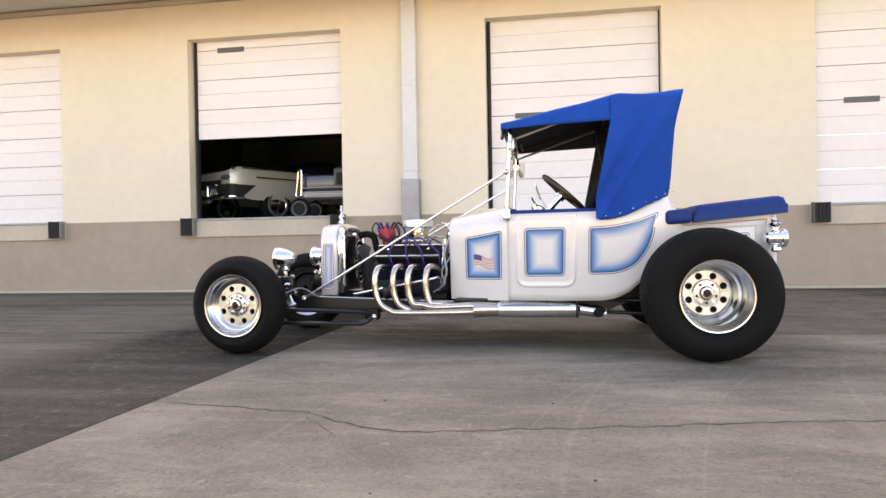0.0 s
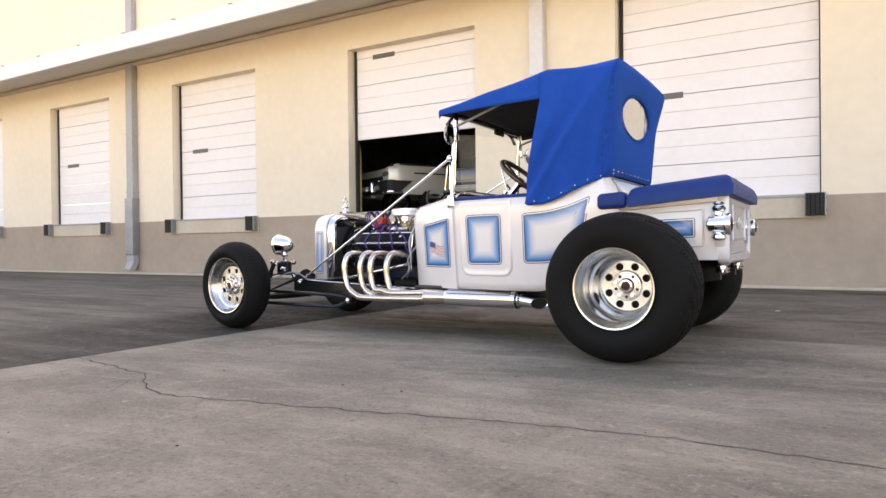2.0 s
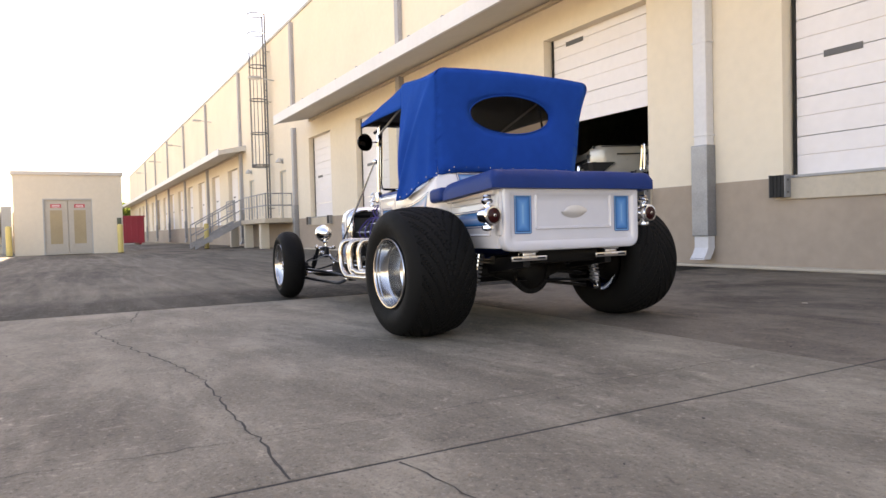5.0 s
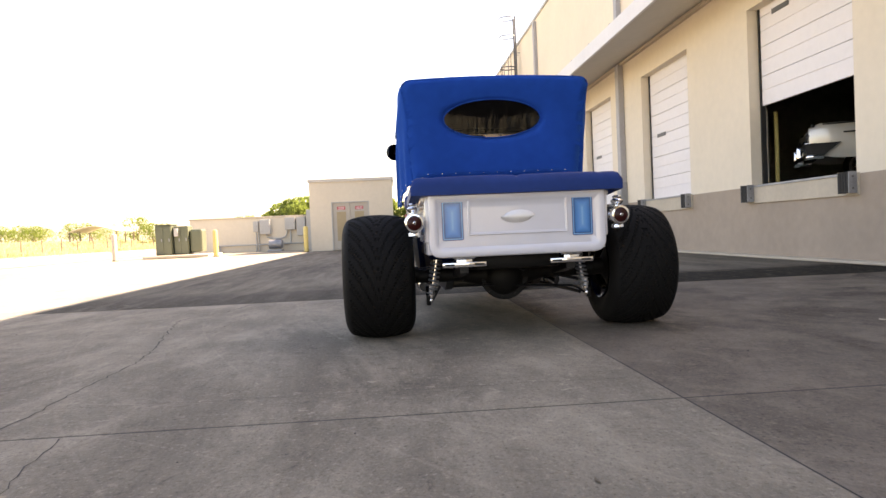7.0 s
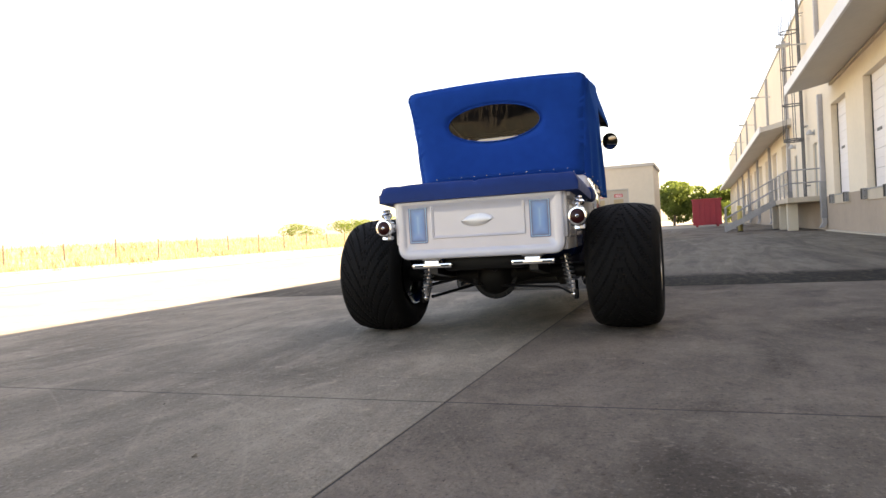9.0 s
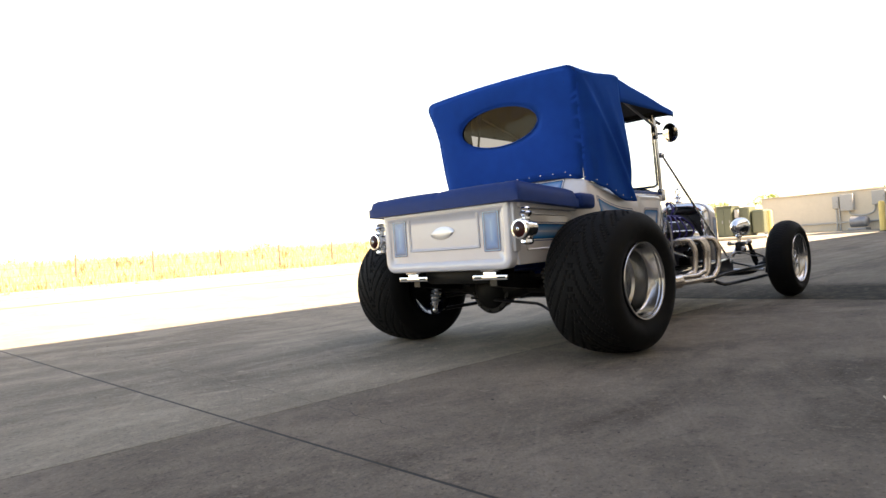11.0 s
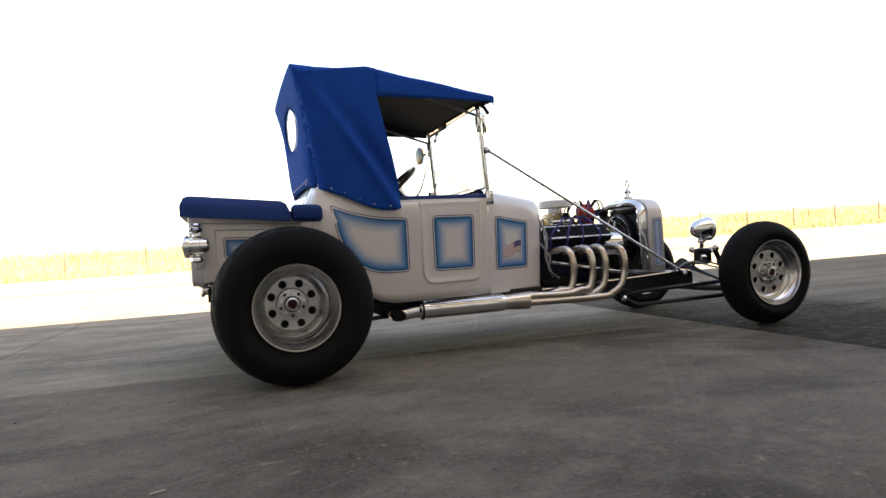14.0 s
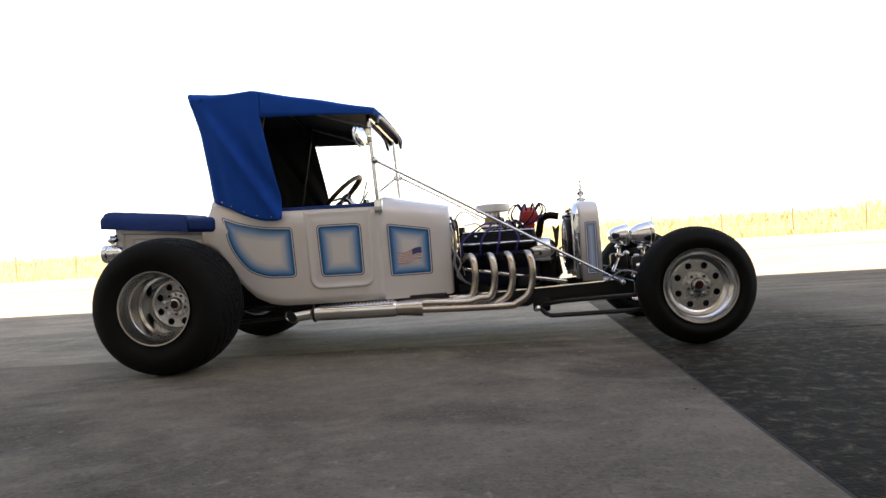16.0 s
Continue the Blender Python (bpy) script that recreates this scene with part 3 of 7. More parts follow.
for x, y in ((2.64, -0.23), (0.49, 0.99), (1.02, 0.65), (-0.55, -1.95)):
    lf = thing("dry_leaf", "curled brown dry leaf on the concrete", "leaf", "fallen leaves", m=pose(x, y, 0.001, 0, 0, rnd.uniform(0, 360)))
    bm = B()
    w, h = rnd.uniform(0.004, 0.006), rnd.uniform(0.010, 0.015)
    sheet(bm, lambda u, v: Vector(((u - 0.5) * 2 * h, (v - 0.5) * 2 * w * math.sin(math.pi * (0.06 + 0.88 * u)), 0.004 * (2 * u - 1) ** 2 + 0.002 * (2 * v - 1) ** 2)), 6, 4)
    part("blade", bm, "post", lf)
st = thing("paper_stick", "small white paper stick lying on the concrete", "litter", m=pose(0.473, 2.15, 0.003, 0, 0, 25))
part("stick", rod(B(), (-0.02, 0, 0), (0.02, 0, 0), 0.003, seg=8), "sill", st)

# ---- warehouse ----
DOORS = [(2.73, 5.26), (-1.84, 0.69), (-6.63, -4.08), (-11.40, -8.92), (-16.03, -13.62), (-20.62, -18.3)]
SILL, HEAD, PARAPET, DADO = 1.16, 4.04, 8.74, 1.145
EAST, WEST = 24.0, -99.0

far_doors = [(-34.8 - k * 4.75, -32.4 - k * 4.75) for k in range(12)]
cuts = sorted([(a, b, SILL, HEAD) for a, b in DOORS + far_doors] + [(-24.55, -23.61, 1.2, 3.17), (-29.9, -28.96, 1.2, 3.17)])


def wall_bands(z0, z1, y0, y1, material, name):
    """One course of the long wall between two heights, with its openings left free."""
    bm, x = B(), WEST
    for a, b, lo, hi in cuts:
        l, h = max(lo, z0), min(hi, z1)
        box(bm, (x, y0, z0), (a, y1, z1))
        if h <= l:
            box(bm, (a, y0, z0), (b, y1, z1))
        else:
            if l > z0:
                box(bm, (a, y0, z0), (b, y1, l))
            if h < z1:
                box(bm, (a, y0, h), (b, y1, z1))
        x = b
    box(bm, (x, y0, z0), (EAST, y1, z1))
    return tagged(part(name, bm, material, smooth=0), {"taupe": "taupe painted lower band of the long warehouse wall", "cream": "cream painted stucco warehouse wall with dock openings"}[material], "wall", kind="structure")


wall_bands(0.0, DADO, WALL, WALL + 0.3, "taupe", "wall_lower")
wall_bands(DADO, PARAPET, WALL, WALL + 0.3, "cream", "wall_upper")
tagged(part("wall_east", cuboid((EAST, WALL, 0), (EAST + 0.3, 40, PARAPET)), "cream", smooth=0), "plain cream end wall of the warehouse", "wall", kind="structure")
tagged(part("roof", cuboid((WEST, WALL + 0.3, PARAPET - 0.5), (EAST, 40, PARAPET - 0.3)), "soffit", smooth=0), "flat pale warehouse roof behind its parapet", "roof", kind="structure")
tagged(part("coping", cuboid((WEST, WALL - 0.05, PARAPET), (EAST, WALL + 0.36, PARAPET + 0.12), 0.01), "boxgrey", smooth=0), "grey metal coping along the parapet", "coping", kind="structure")


tagged(part("trim", cuboid((-21.2, WALL - 0.22, 0.0), (EAST, WALL, 0.035), 0.01), "sill", smooth=0), "pale concrete strip along the foot of the wall", "trim", kind="structure")


def canopy(x0, x1, name):
    """A shallow concrete canopy over the docks with a metal fascia."""
    c = thing(name, "long shallow canopy with pale soffit and grey fascia", "canopy", kind="structure")
    bm = B()
    prof = [(WALL, 4.70), (4.0, 4.45), (4.0, 4.66), (WALL, 4.95)]
    a = [bm.verts.new((x0, y, z)) for y, z in prof]
    b = [bm.verts.new((x1, y, z)) for y, z in prof]
    for k in range(4):
        bm.faces.new((a[k], a[(k + 1) % 4], b[(k + 1) % 4], b[k]))
    bm.faces.new(a[::-1])
    bm.faces.new(b)
    part("soffit_slab", bm, "soffit", c, smooth=0)
    part("fascia", cuboid((x0 - 0.02, 3.94, 4.42), (x1 + 0.02, 3.998, 4.73), 0.008), "fascia", c, smooth=0)
    part("wall_angle", cuboid((x0, WALL - 0.09, 4.60), (x1, WALL - 0.003, 4.67), 0.006), "sill", c, smooth=0)
    bm = B()
    for k in range(int((x1 - x0) / 1.5)):
        x = x1 - 0.7 - k * 1.5
        box(bm, (x, 3.98, 4.73), (x + 0.08, 4.08, 4.78), 0.005)
    part("clip", bm, "galv", c, smooth=0)


canopy(-20.35, EAST, "canopy_1")
canopy(WEST, -30.4, "canopy_2")


def dock_door(a, b, lift=0.0, label="closed white sectional dock door in a cream wall", near=True):
    """A sectional overhead door: ribbed panels, black seals at the sides, a vision plate, the dock sill and its two rubber bumpers."""
    d = thing("dock_door", label, "dock door", "dock doors along the warehouse")
    y = WALL + 0.19
    h = (HEAD - SILL) / 6
    for k in range(6):
        z0 = SILL + 0.012 + k * h + lift
        if z0 > HEAD - 0.05:
            continue
        z1 = min(z0 + h, HEAD + 0.2)
        bm = B()
        box(bm, (a + 0.062, y, z0), (b - 0.02, y + 0.045, z0 + h * 0.485), 0.004)
        box(bm, (a + 0.062, y + 0.012, z0 + h * 0.48), (b - 0.02, y + 0.04, z0 + h * 0.52), 0)
        box(bm, (a + 0.062, y, z0 + h * 0.515), (b - 0.02, y + 0.045, z1 - 0.008), 0.004)
        part("door_panel", bm, "door", d, smooth=0)
    if near:
        part("side_seal", cuboid((a + 0.022, y - 0.02, SILL), (a + 0.058, y + 0.06, HEAD)), "seal", d, smooth=0)
        part("side_seal", cuboid((b - 0.018, y - 0.01, SILL), (b - 0.001, y + 0.06, HEAD)), "seal", d, smooth=0)
    z = SILL + 1.44 + lift
    part("vision_plate", cuboid((a + 0.42, y - 0.012, z - 0.04), (a + 0.88, y + 0.002, z + 0.04), 0.004), "plate", d, "dull grey strip plate", smooth=0)
    return d


def dock_sill(a, b):
    """The pale edge under a dock door with a rubber bumper at each end."""
    s = thing("dock_sill", "pale concrete dock edge with a steel lip", "dock sill", "dock sills", m=pose((a + b) / 2, WALL, 0))
    w = (b - a) / 2
    part("edge", cuboid((-w - 0.10, -0.03, 0.87), (w + 0.06, 0.02, SILL - 0.004), 0.006), "sill", s, smooth=0)
    part("lip", cuboid((-w, -0.045, SILL - 0.03), (w, 0.14, SILL + 0.004), 0.004), "galv", s, "worn steel lip", smooth=0)
    for x in (-w - 0.10, w - 0.17):
        g = thing("dock_bumper", "scuffed black rubber dock bumper between steel plates", "dock bumper", "dock bumpers", m=pose((a + b) / 2 + x, WALL - 0.034, 0.90))
        for k in range(4):
            part("rubber_layer", cuboid((0.012 + k * 0.05, -0.11, 0.0), (0.058 + k * 0.05, -0.001, 0.27), 0.006), "bumper", g, smooth=0)
        for xx in (0.0, 0.212):
            part("steel_plate", cuboid((xx, -0.115, -0.005), (xx + 0.010, 0.0, 0.275), 0.002), "galv" if xx else "plate", g, smooth=0)
        for z in (0.06, 0.21):
            part("plate_bolt", rod(B(), (0.222, -0.06, z), (0.230, -0.06, z), 0.013, seg=8), "plate", g)


for k, (a, b) in enumerate(DOORS):
    if k == 2:
        dock_door(a, b, 1.29, "white sectional dock door, half raised over a dark store")
    else:
        dock_door(a, b)
    dock_sill(a, b)
for a, b in far_doors:
    dock_door(a, b, near=False)


def downpipe(x, paint="pipe_grey"):
    """A square painted downpipe with a galvanised guard and a kicked-out shoe."""
    d = thing("downpipe", ("pale painted" if paint == "pipe" else "shade-greyed weathered") + " square downpipe with a galvanised guard at its foot", "downpipe", "downpipes", m=pose(x, WALL, 0))
    part("pipe", cuboid((-0.11, -0.15, 1.64), (0.11, -0.003, 4.63), 0.012), paint, d, smooth=0)
    part("guard", cuboid((-0.135, -0.185, 0.42), (0.135, -0.003, 1.675), 0.012), "galv", d, "scuffed galvanised guard", smooth=0)
    bm = B()
    a = [(-0.115, -0.155), (0.115, -0.155), (0.115, -0.02), (-0.115, -0.02)]
    rings = [[bm.verts.new((px, py + dy, z)) for px, py in a] for z, dy in ((0.42, 0), (0.26, 0), (0.18, -0.04), (0.10, -0.10))]
    for p, q in zip(rings, rings[1:]):
        for k in range(4):
            bm.faces.new((p[k], p[(k + 1) % 4], q[(k + 1) % 4], q[k]))
    shoe = part("shoe", bm, paint, d, smooth=0)
    thicken(shoe, 0.006)
    # black plate across the opening stands in for the shade inside the shoe
    part("shoe_mouth_shade", cuboid((-0.105, -0.245, 0.112), (0.105, -0.125, 0.118)), "seal", shoe, smooth=0)
    for z in (1.80, 3.08, 4.35):
        part("strap", cuboid((-0.122, -0.157, z), (0.122, 0.0, z + 0.022), 0.003), paint, d, smooth=0)
    part("upper_pipe", cuboid((-0.11, -0.13, 4.95), (0.11, -0.003, PARAPET - 0.1), 0.01), paint, d, smooth=0)


for x in (-2.98, -12.68, -22.2, -31.3, -40.5, -49.6, -58.8, -67.9, -77.1, 6.9):
    downpipe(x, "pipe" if x == -2.98 else "pipe_grey")

# dark store behind the raised door
SX0, SX1, SY1 = -12.6, 2.0, 19.5
tagged(part("floor", cuboid((SX0, WALL + 0.3, 1.0), (SX1, SY1, SILL - 0.002)), "inner", smooth=0), "dark bare concrete store floor", "floor", kind="structure")
tagged(part("ceiling", cuboid((SX0, WALL + 0.3, 4.7), (SX1, SY1, 4.85)), "inner", smooth=0), "unlit dark store ceiling", "ceiling", kind="structure")
for nm, a, b in (("wall_store_back", (SX0, SY1, 1.0), (SX1, SY1 + 0.2, 4.8)), ("wall_store_west", (SX0 - 0.2, WALL + 0.3, 1.0), (SX0, SY1, 4.8)), ("wall_store_east", (SX1, WALL + 0.3, 1.0), (SX1 + 0.2, SY1, 4.8))):
    tagged(part(nm, cuboid(a, b), "inner", smooth=0), "unlit dark store wall", "wall", kind="structure")
g = thing("door_track", "yellow painted steel guard post inside the dock opening", "guard post", m=pose(-6.82, WALL + 0.56, SILL))
part("post", cuboid((-0.018, -0.03, 0), (0.018, 0.03, 1.24), 0.008), "yellow", g, smooth=0)
part("foot", cuboid((-0.06, -0.06, 0), (0.06, 0.06, 0.012)), "yellow", g, smooth=0)


def shop_wheel(parent, x, y, z, r=0.33, w=0.2, rim="chrome"):
    p = thing("wheel", "", "")
    for key in ("label", "category"):
        if key in p:
            del p[key]
    p.parent = parent
    p.matrix_basis = pose(x, y, z)
    bm = B()
    lathe(bm, [(r * 0.62, -w / 2), (r * 0.9, -w / 2), (r, -w * 0.3), (r, w * 0.3), (r * 0.9, w / 2), (r * 0.62, w / 2)], (0, 0, 0), (0, 1, 0), 40)
    part("tyre", bm, "rubber", p)
    bm = B()
    lathe(bm, [(r * 0.64, -w / 2), (r * 0.6, -w * 0.4), (r * 0.45, -w * 0.38), (r * 0.2, -w * 0.46), (0, -w * 0.46)], (0, 0, 0), (0, 1, 0), 32)
    part("rim", bm, rim, p)
    bm = B()
    lathe(bm, [(r * 0.60, -w * 0.50), (r * 0.64, -w * 0.56), (r * 0.72, -w * 0.56), (r * 0.75, -w * 0.50)], (0, 0, 0), (0, 1, 0), 32)
    part("trim_ring", bm, "plate", p)


def classic_coupe(m):
    """A big 1960s silver car standing with one end to the dock: slab sides with a sharp shoulder, oval lamps, a dark wrap-round bumper pod."""
    c = thing("classic_coupe", "silver 1960s car with dark trim parked inside the store", "car", m=m)

    def hull(u, v):
        x = -2.5 + 5.0 * u
        w = ramp(x, [(-2.5, 0.84), (-2.38, 0.92), (0, 0.97), (2.2, 0.94), (2.5, 0.84)])
        top = ramp(x, [(-2.5, 0.93), (-2.35, 1.0), (-0.8, 0.985), (1.4, 0.98), (2.5, 0.88)])
        low = ramp(x, [(-2.5, 0.50), (-2.1, 0.40), (2.2, 0.36), (2.5, 0.5)])
        q = abs(2 * v - 1)
        side = ramp(q, [(0.0, 0.0), (0.42, 0.86), (0.5, 0.93), (0.56, 0.955), (0.62, 0.985), (0.75, 1.0), (0.9, 0.985), (1.0, 0.93)])
        up = ramp(q, [(0.0, 0.90), (0.3, 0.92), (0.42, 0.94), (0.5, 1.0), (0.56, 0.985), (0.62, 0.88), (0.75, 0.60), (0.9, 0.2), (1.0, 0.0)])
        return Vector((x, math.copysign(side * w, 2 * v - 1), low + (top - low) * up))
    bm = B()
    rows = sheet(bm, hull, 30, 48)
    bm.faces.new(rows[0])
    bm.faces.new(rows[-1][::-1])
    part("body", bm, "silver", c, smooth=30)
    bm = B()
    sheet(bm, lambda u, v: Vector((-0.9 + 2.3 * u, (-0.78 + 1.56 * v) * (1 - 0.16 * math.sin(math.pi * u)), 0.93 + 0.42 * math.sin(math.pi * u) ** 0.5 * (1 - abs(2 * v - 1) ** 6))), 14, 14)
    part("greenhouse", bm, "navy", c)
    part("grille", cuboid((-2.54, -0.60, 0.60), (-2.47, 0.60, 0.76), 0.02), "seal", c)
    for s in (-1, 1):
        bm = B()
        top_rim = [(-2.57, 0.50), (-2.57, 0.90), (-2.50, 0.985), (-2.04, 0.995), (-2.04, 0.50)]
        low_rim = [(-2.53, 0.52), (-2.53, 0.86), (-2.46, 0.94), (-2.30, 0.95), (-2.30, 0.52)]
        hi, lo = [[bm.verts.new((x, s * y, z)) for x, y in rim] for rim, z in ((top_rim, 0.655), (low_rim, 0.445))]
        bm.faces.new(hi)
        bm.faces.new(lo[::-1])
        for k in range(5):
            bm.faces.new((hi[k], lo[k], lo[(k + 1) % 5], hi[(k + 1) % 5]))
        bmesh.ops.recalc_face_normals(bm, faces=bm.faces[:])
        pod = part("bumper_pod", bm, "seal", c, "dark wrap-round pod under the lamps", smooth=0)
        part("pod_trim", cuboid((-2.575, min(s * 0.50, s * 0.93), 0.655), (-2.40, max(s * 0.50, s * 0.93), 0.672), 0.006), "chrome", pod)
        bm = B()
        lathe(bm, [(0.085, 0), (0.09, 0.03), (0.07, 0.05), (0, 0.06)], (0, 0, 0), (-1, 0, 0), 20)
        for v in bm.verts:
            v.co = Vector((v.co.x - 2.47, v.co.y * 1.6 + s * 0.70, v.co.z * 0.6 + 0.80))
        part("lamp", bm, "plate", c, "dull oval lamp")
        part("corner_badge", ball(B(), (-2.44, s * 0.86, 0.965), 0.03, 10), "seal", c)
        part("side_trim", cuboid((-2.0, s * 0.97 - 0.012, 0.80), (2.3, s * 0.97 + 0.012, 0.825), 0.004), "seal", c)
        part("shoulder_trim", cuboid((-2.3, s * 0.925 - 0.01, 0.965), (2.2, s * 0.925 + 0.012, 0.985), 0.004), "seal", c)
        part("guard", cuboid((-2.66, s * 0.34 - 0.035, 0.34), (-2.54, s * 0.34 + 0.035, 0.66), 0.03), "chrome", c)
    bm = B()
    tube(bm, [(-2.3, -0.93, 0.44), (-2.56, -0.88, 0.43), (-2.64, 0, 0.42), (-2.56, 0.88, 0.43), (-2.3, 0.93, 0.44)], 0.045, 10)
    part("bumper", bm, "chrome", c)
    for x in (-1.45, 1.55):
        for s in (-1, 1):
            shop_wheel(c, x, s * 0.80, 0.33)


def navy_cart(m):
    """A small navy shop cart with an upright chrome corner guard, banded sides and small whitewall wheels."""
    c = thing("shop_cart", "dark navy cart with chrome corner guard and small wheels", "cart", m=m)
    part("body", cuboid((0.06, 0.04, 0.52), (2.1, 1.05, 0.87), 0.04), "navy", c)
    part("lower_sill", cuboid((0.10, 0.0, 0.42), (2.12, 1.09, 0.54), 0.03), "boxgrey", c)
    for z in (0.455, 0.50, 0.60):
        part("chrome_strip", cuboid((0.06, -0.012, z), (2.14, 0.02, z + 0.018), 0.004), "galv", c)
    for y in (-0.03, 1.08):
        part("corner_guard", tube(B(), [(0.075, y, 0.46), (0.0, y, 0.44), (-0.03, y, 0.48), (0.0, y, 0.70), (0.02, y, 0.90), (0.05, y, 0.955), (0.085, y, 0.93), (0.085, y, 0.70), (0.075, y, 0.46)], 0.022, 8), "chrome", c, "bright bent chrome guard")
    part("opening_frame", cuboid((0.72, 0.015, 0.62), (1.9, 0.045, 0.97), 0.02), "plate", c)
    part("opening", cuboid((0.77, 0.005, 0.65), (1.85, 0.05, 0.90), 0.02), "seal", c)
    part("seat_box", cuboid((0.7, 0.1, 0.86), (1.8, 1.0, 1.02), 0.05), "seal", c)
    for x in (-0.02, 1.75):
        for y in (0.10, 0.98):
            shop_wheel(c, x + 0.02, y, 0.21, 0.21, 0.1, "grime")


classic_coupe(pose(-6.0, 8.60, SILL, 0, 0, 63) @ Matrix.Scale(0.95, 4))
navy_cart(pose(-5.21, 6.30, SILL, 0, 0, 1) @ Matrix.Scale(0.88, 4))
for x, y in ((-5.6, 10.6), (-4.4, 14.2)):
    f = thing("strip_light", "small unlit strip lamp under the store ceiling", "lamp", "store lamps", m=pose(x, y, 4.6))
    part("case", cuboid((-0.6, -0.06, 0), (0.6, 0.06, 0.098), 0.01), "fascia", f)
    part("tube", cuboid((-0.55, -0.03, -0.03), (0.55, 0.03, 0.0), 0.01), "flag_white", f)


# ---- far end: landing, stairs, ladder, shed, switchgear ----
def person_door(x, label):
    d = thing("steel_door", label, "door", "steel doors at the landing", m=pose(x, WALL, 1.2) @ Matrix.Scale(0.94, 4))
    part("leaf", cuboid((0.06, 0.10, 0.01), (0.94, 0.15, 2.04), 0.006), "pale", d, smooth=0)
    for a, b in (((0.003, 0.05, 0), (0.06, 0.2, 2.097)), ((0.94, 0.05, 0), (0.997, 0.2, 2.097)), ((0.06, 0.05, 2.04), (0.94, 0.2, 2.097))):
        part("door_frame", cuboid(a, b), "boxgrey", d, smooth=0)
    bm = B()
    rod(bm, (0.85, 0.10, 1.0), (0.85, 0.04, 1.0), 0.012)
    rod(bm, (0.85, 0.045, 1.0), (0.74, 0.045, 1.0), 0.01)
    part("handle", bm, "galv", d)
    lampo = thing("wall_lamp", "small grey hooded wall lamp above a steel door", "lamp", "wall lamps", m=pose(x + 0.5, WALL, 3.55))
    part("back_plate", cuboid((-0.09, -0.03, -0.1), (0.09, 0.0, 0.1), 0.01), "boxgrey", lampo)
    bm = B()
    lathe(bm, [(0.03, 0.12), (0.12, 0.02), (0.15, -0.06), (0.13, -0.06), (0, -0.03)], (0, -0.15, 0), (0, 0, 1), 20)
    part("hood", bm, "boxgrey", lampo)


person_door(-24.55, "pale steel door on the raised landing")
person_door(-29.9, "pale steel door on the raised landing")

land = thing("landing", "raised concrete landing with galvanised rails on block piers", "landing")
LX0, LX1, LY0 = -30.1, -22.75, 4.15
part("deck", cuboid((LX0, LY0, 1.02), (LX1, WALL - 0.003, 1.2), 0.01), "sill", land, smooth=0)
for x in (LX0 + 0.3, -26.9, LX1 - 1.45):
    part("pier", cuboid((x, LY0 + 0.1, 0), (x + 0.28, LY0 + 0.45, 1.017), 0.01), "pale", land, smooth=0)


def rail_run(pts, parent):
    """Two rails and posts along a line of deck points."""
    for h in (0.50, 0.96):
        bm = B()
        for a, b in zip(pts, pts[1:]):
            rod(bm, (a[0], a[1], a[2] + h), (b[0], b[1], b[2] + h), 0.024, seg=8)
        part("rail", bm, "rust", parent)
    for a, b in zip(pts, pts[1:]):
        n = max(1, round((Vector(b) - Vector(a)).length / 1.2))
        for k in range(n + 1):
            p = Vector(a).lerp(Vector(b), k / n)
            part("post", rod(B(), p, p + Vector((0, 0, 0.97)), 0.024, seg=8), "rust", parent)
        if abs(a[2] - b[2]) < 0.01:
            n = max(1, round((Vector(b) - Vector(a)).length / 0.45))
            for k in range(n):
                p = Vector(a).lerp(Vector(b), k / n)
                part("baluster", rod(B(), p + Vector((0, 0, 0.1)), p + Vector((0, 0, 0.93)), 0.009, seg=6), "rust", parent)


rail_run([(-26.9, LY0 + 0.05, 1.2), (LX1 - 0.05, LY0 + 0.05, 1.2), (LX1 - 0.05, WALL - 0.05, 1.2)], land)
rail_run([(LX0 + 0.05, LY0 + 0.05, 1.2), (-28.3, LY0 + 0.05, 1.2)], land)
stair = thing("steel_stair", "galvanised steel stair with sloping handrails down from the landing", "stair")
N = 6
for k in range(N):
    y = LY0 - 0.02 - k * 0.30
    z = 1.2 - (k + 1) * 1.2 / (N + 1)
    part("tread", cuboid((-28.25, y - 0.30, z - 0.04), (-26.95, y, z), 0.005), "rust", stair, smooth=0)
for x in (-28.3, -26.9):
    bm = B()
    p, q = Vector((x, LY0 - 0.0, 1.0)), Vector((x, LY0 - 1.95, -0.0))
    vs = [bm.verts.new(v) for v in (p + Vector((-0.02, 0, 0)), p + Vector((0.02, 0, 0)), q + Vector((0.02, 0, 0)), q + Vector((-0.02, 0, 0)))]
    vt = [bm.verts.new(v.co + Vector((0, 0, 0.25))) for v in vs]
    bm.faces.new(vs[::-1])
    bm.faces.new(vt)
    for k in range(4):
        bm.faces.new((vs[k], vs[(k + 1) % 4], vt[(k + 1) % 4], vt[k]))
    part("stringer", bm, "rust", stair, smooth=0)
    rail_run([(x, LY0, 1.15), (x, LY0 - 1.9, 0.10)], stair)

lad = thing("caged_ladder", "tall dark grey steel roof ladder with hooped safety cage", "ladder", m=pose(-25.7, WALL, 0) @ Matrix.Scale(0.885, 4))
for q in (-0.22, 0.22):
    part("stile", rod(B(), (q, -0.2, 1.35), (q, -0.2, 11.2), 0.042, seg=8), "plate", lad)
for k in range(28):
    part("rung", rod(B(), (-0.22, -0.2, 1.6 + k * 0.3), (0.22, -0.2, 1.6 + k * 0.3), 0.014, seg=6), "plate", lad)
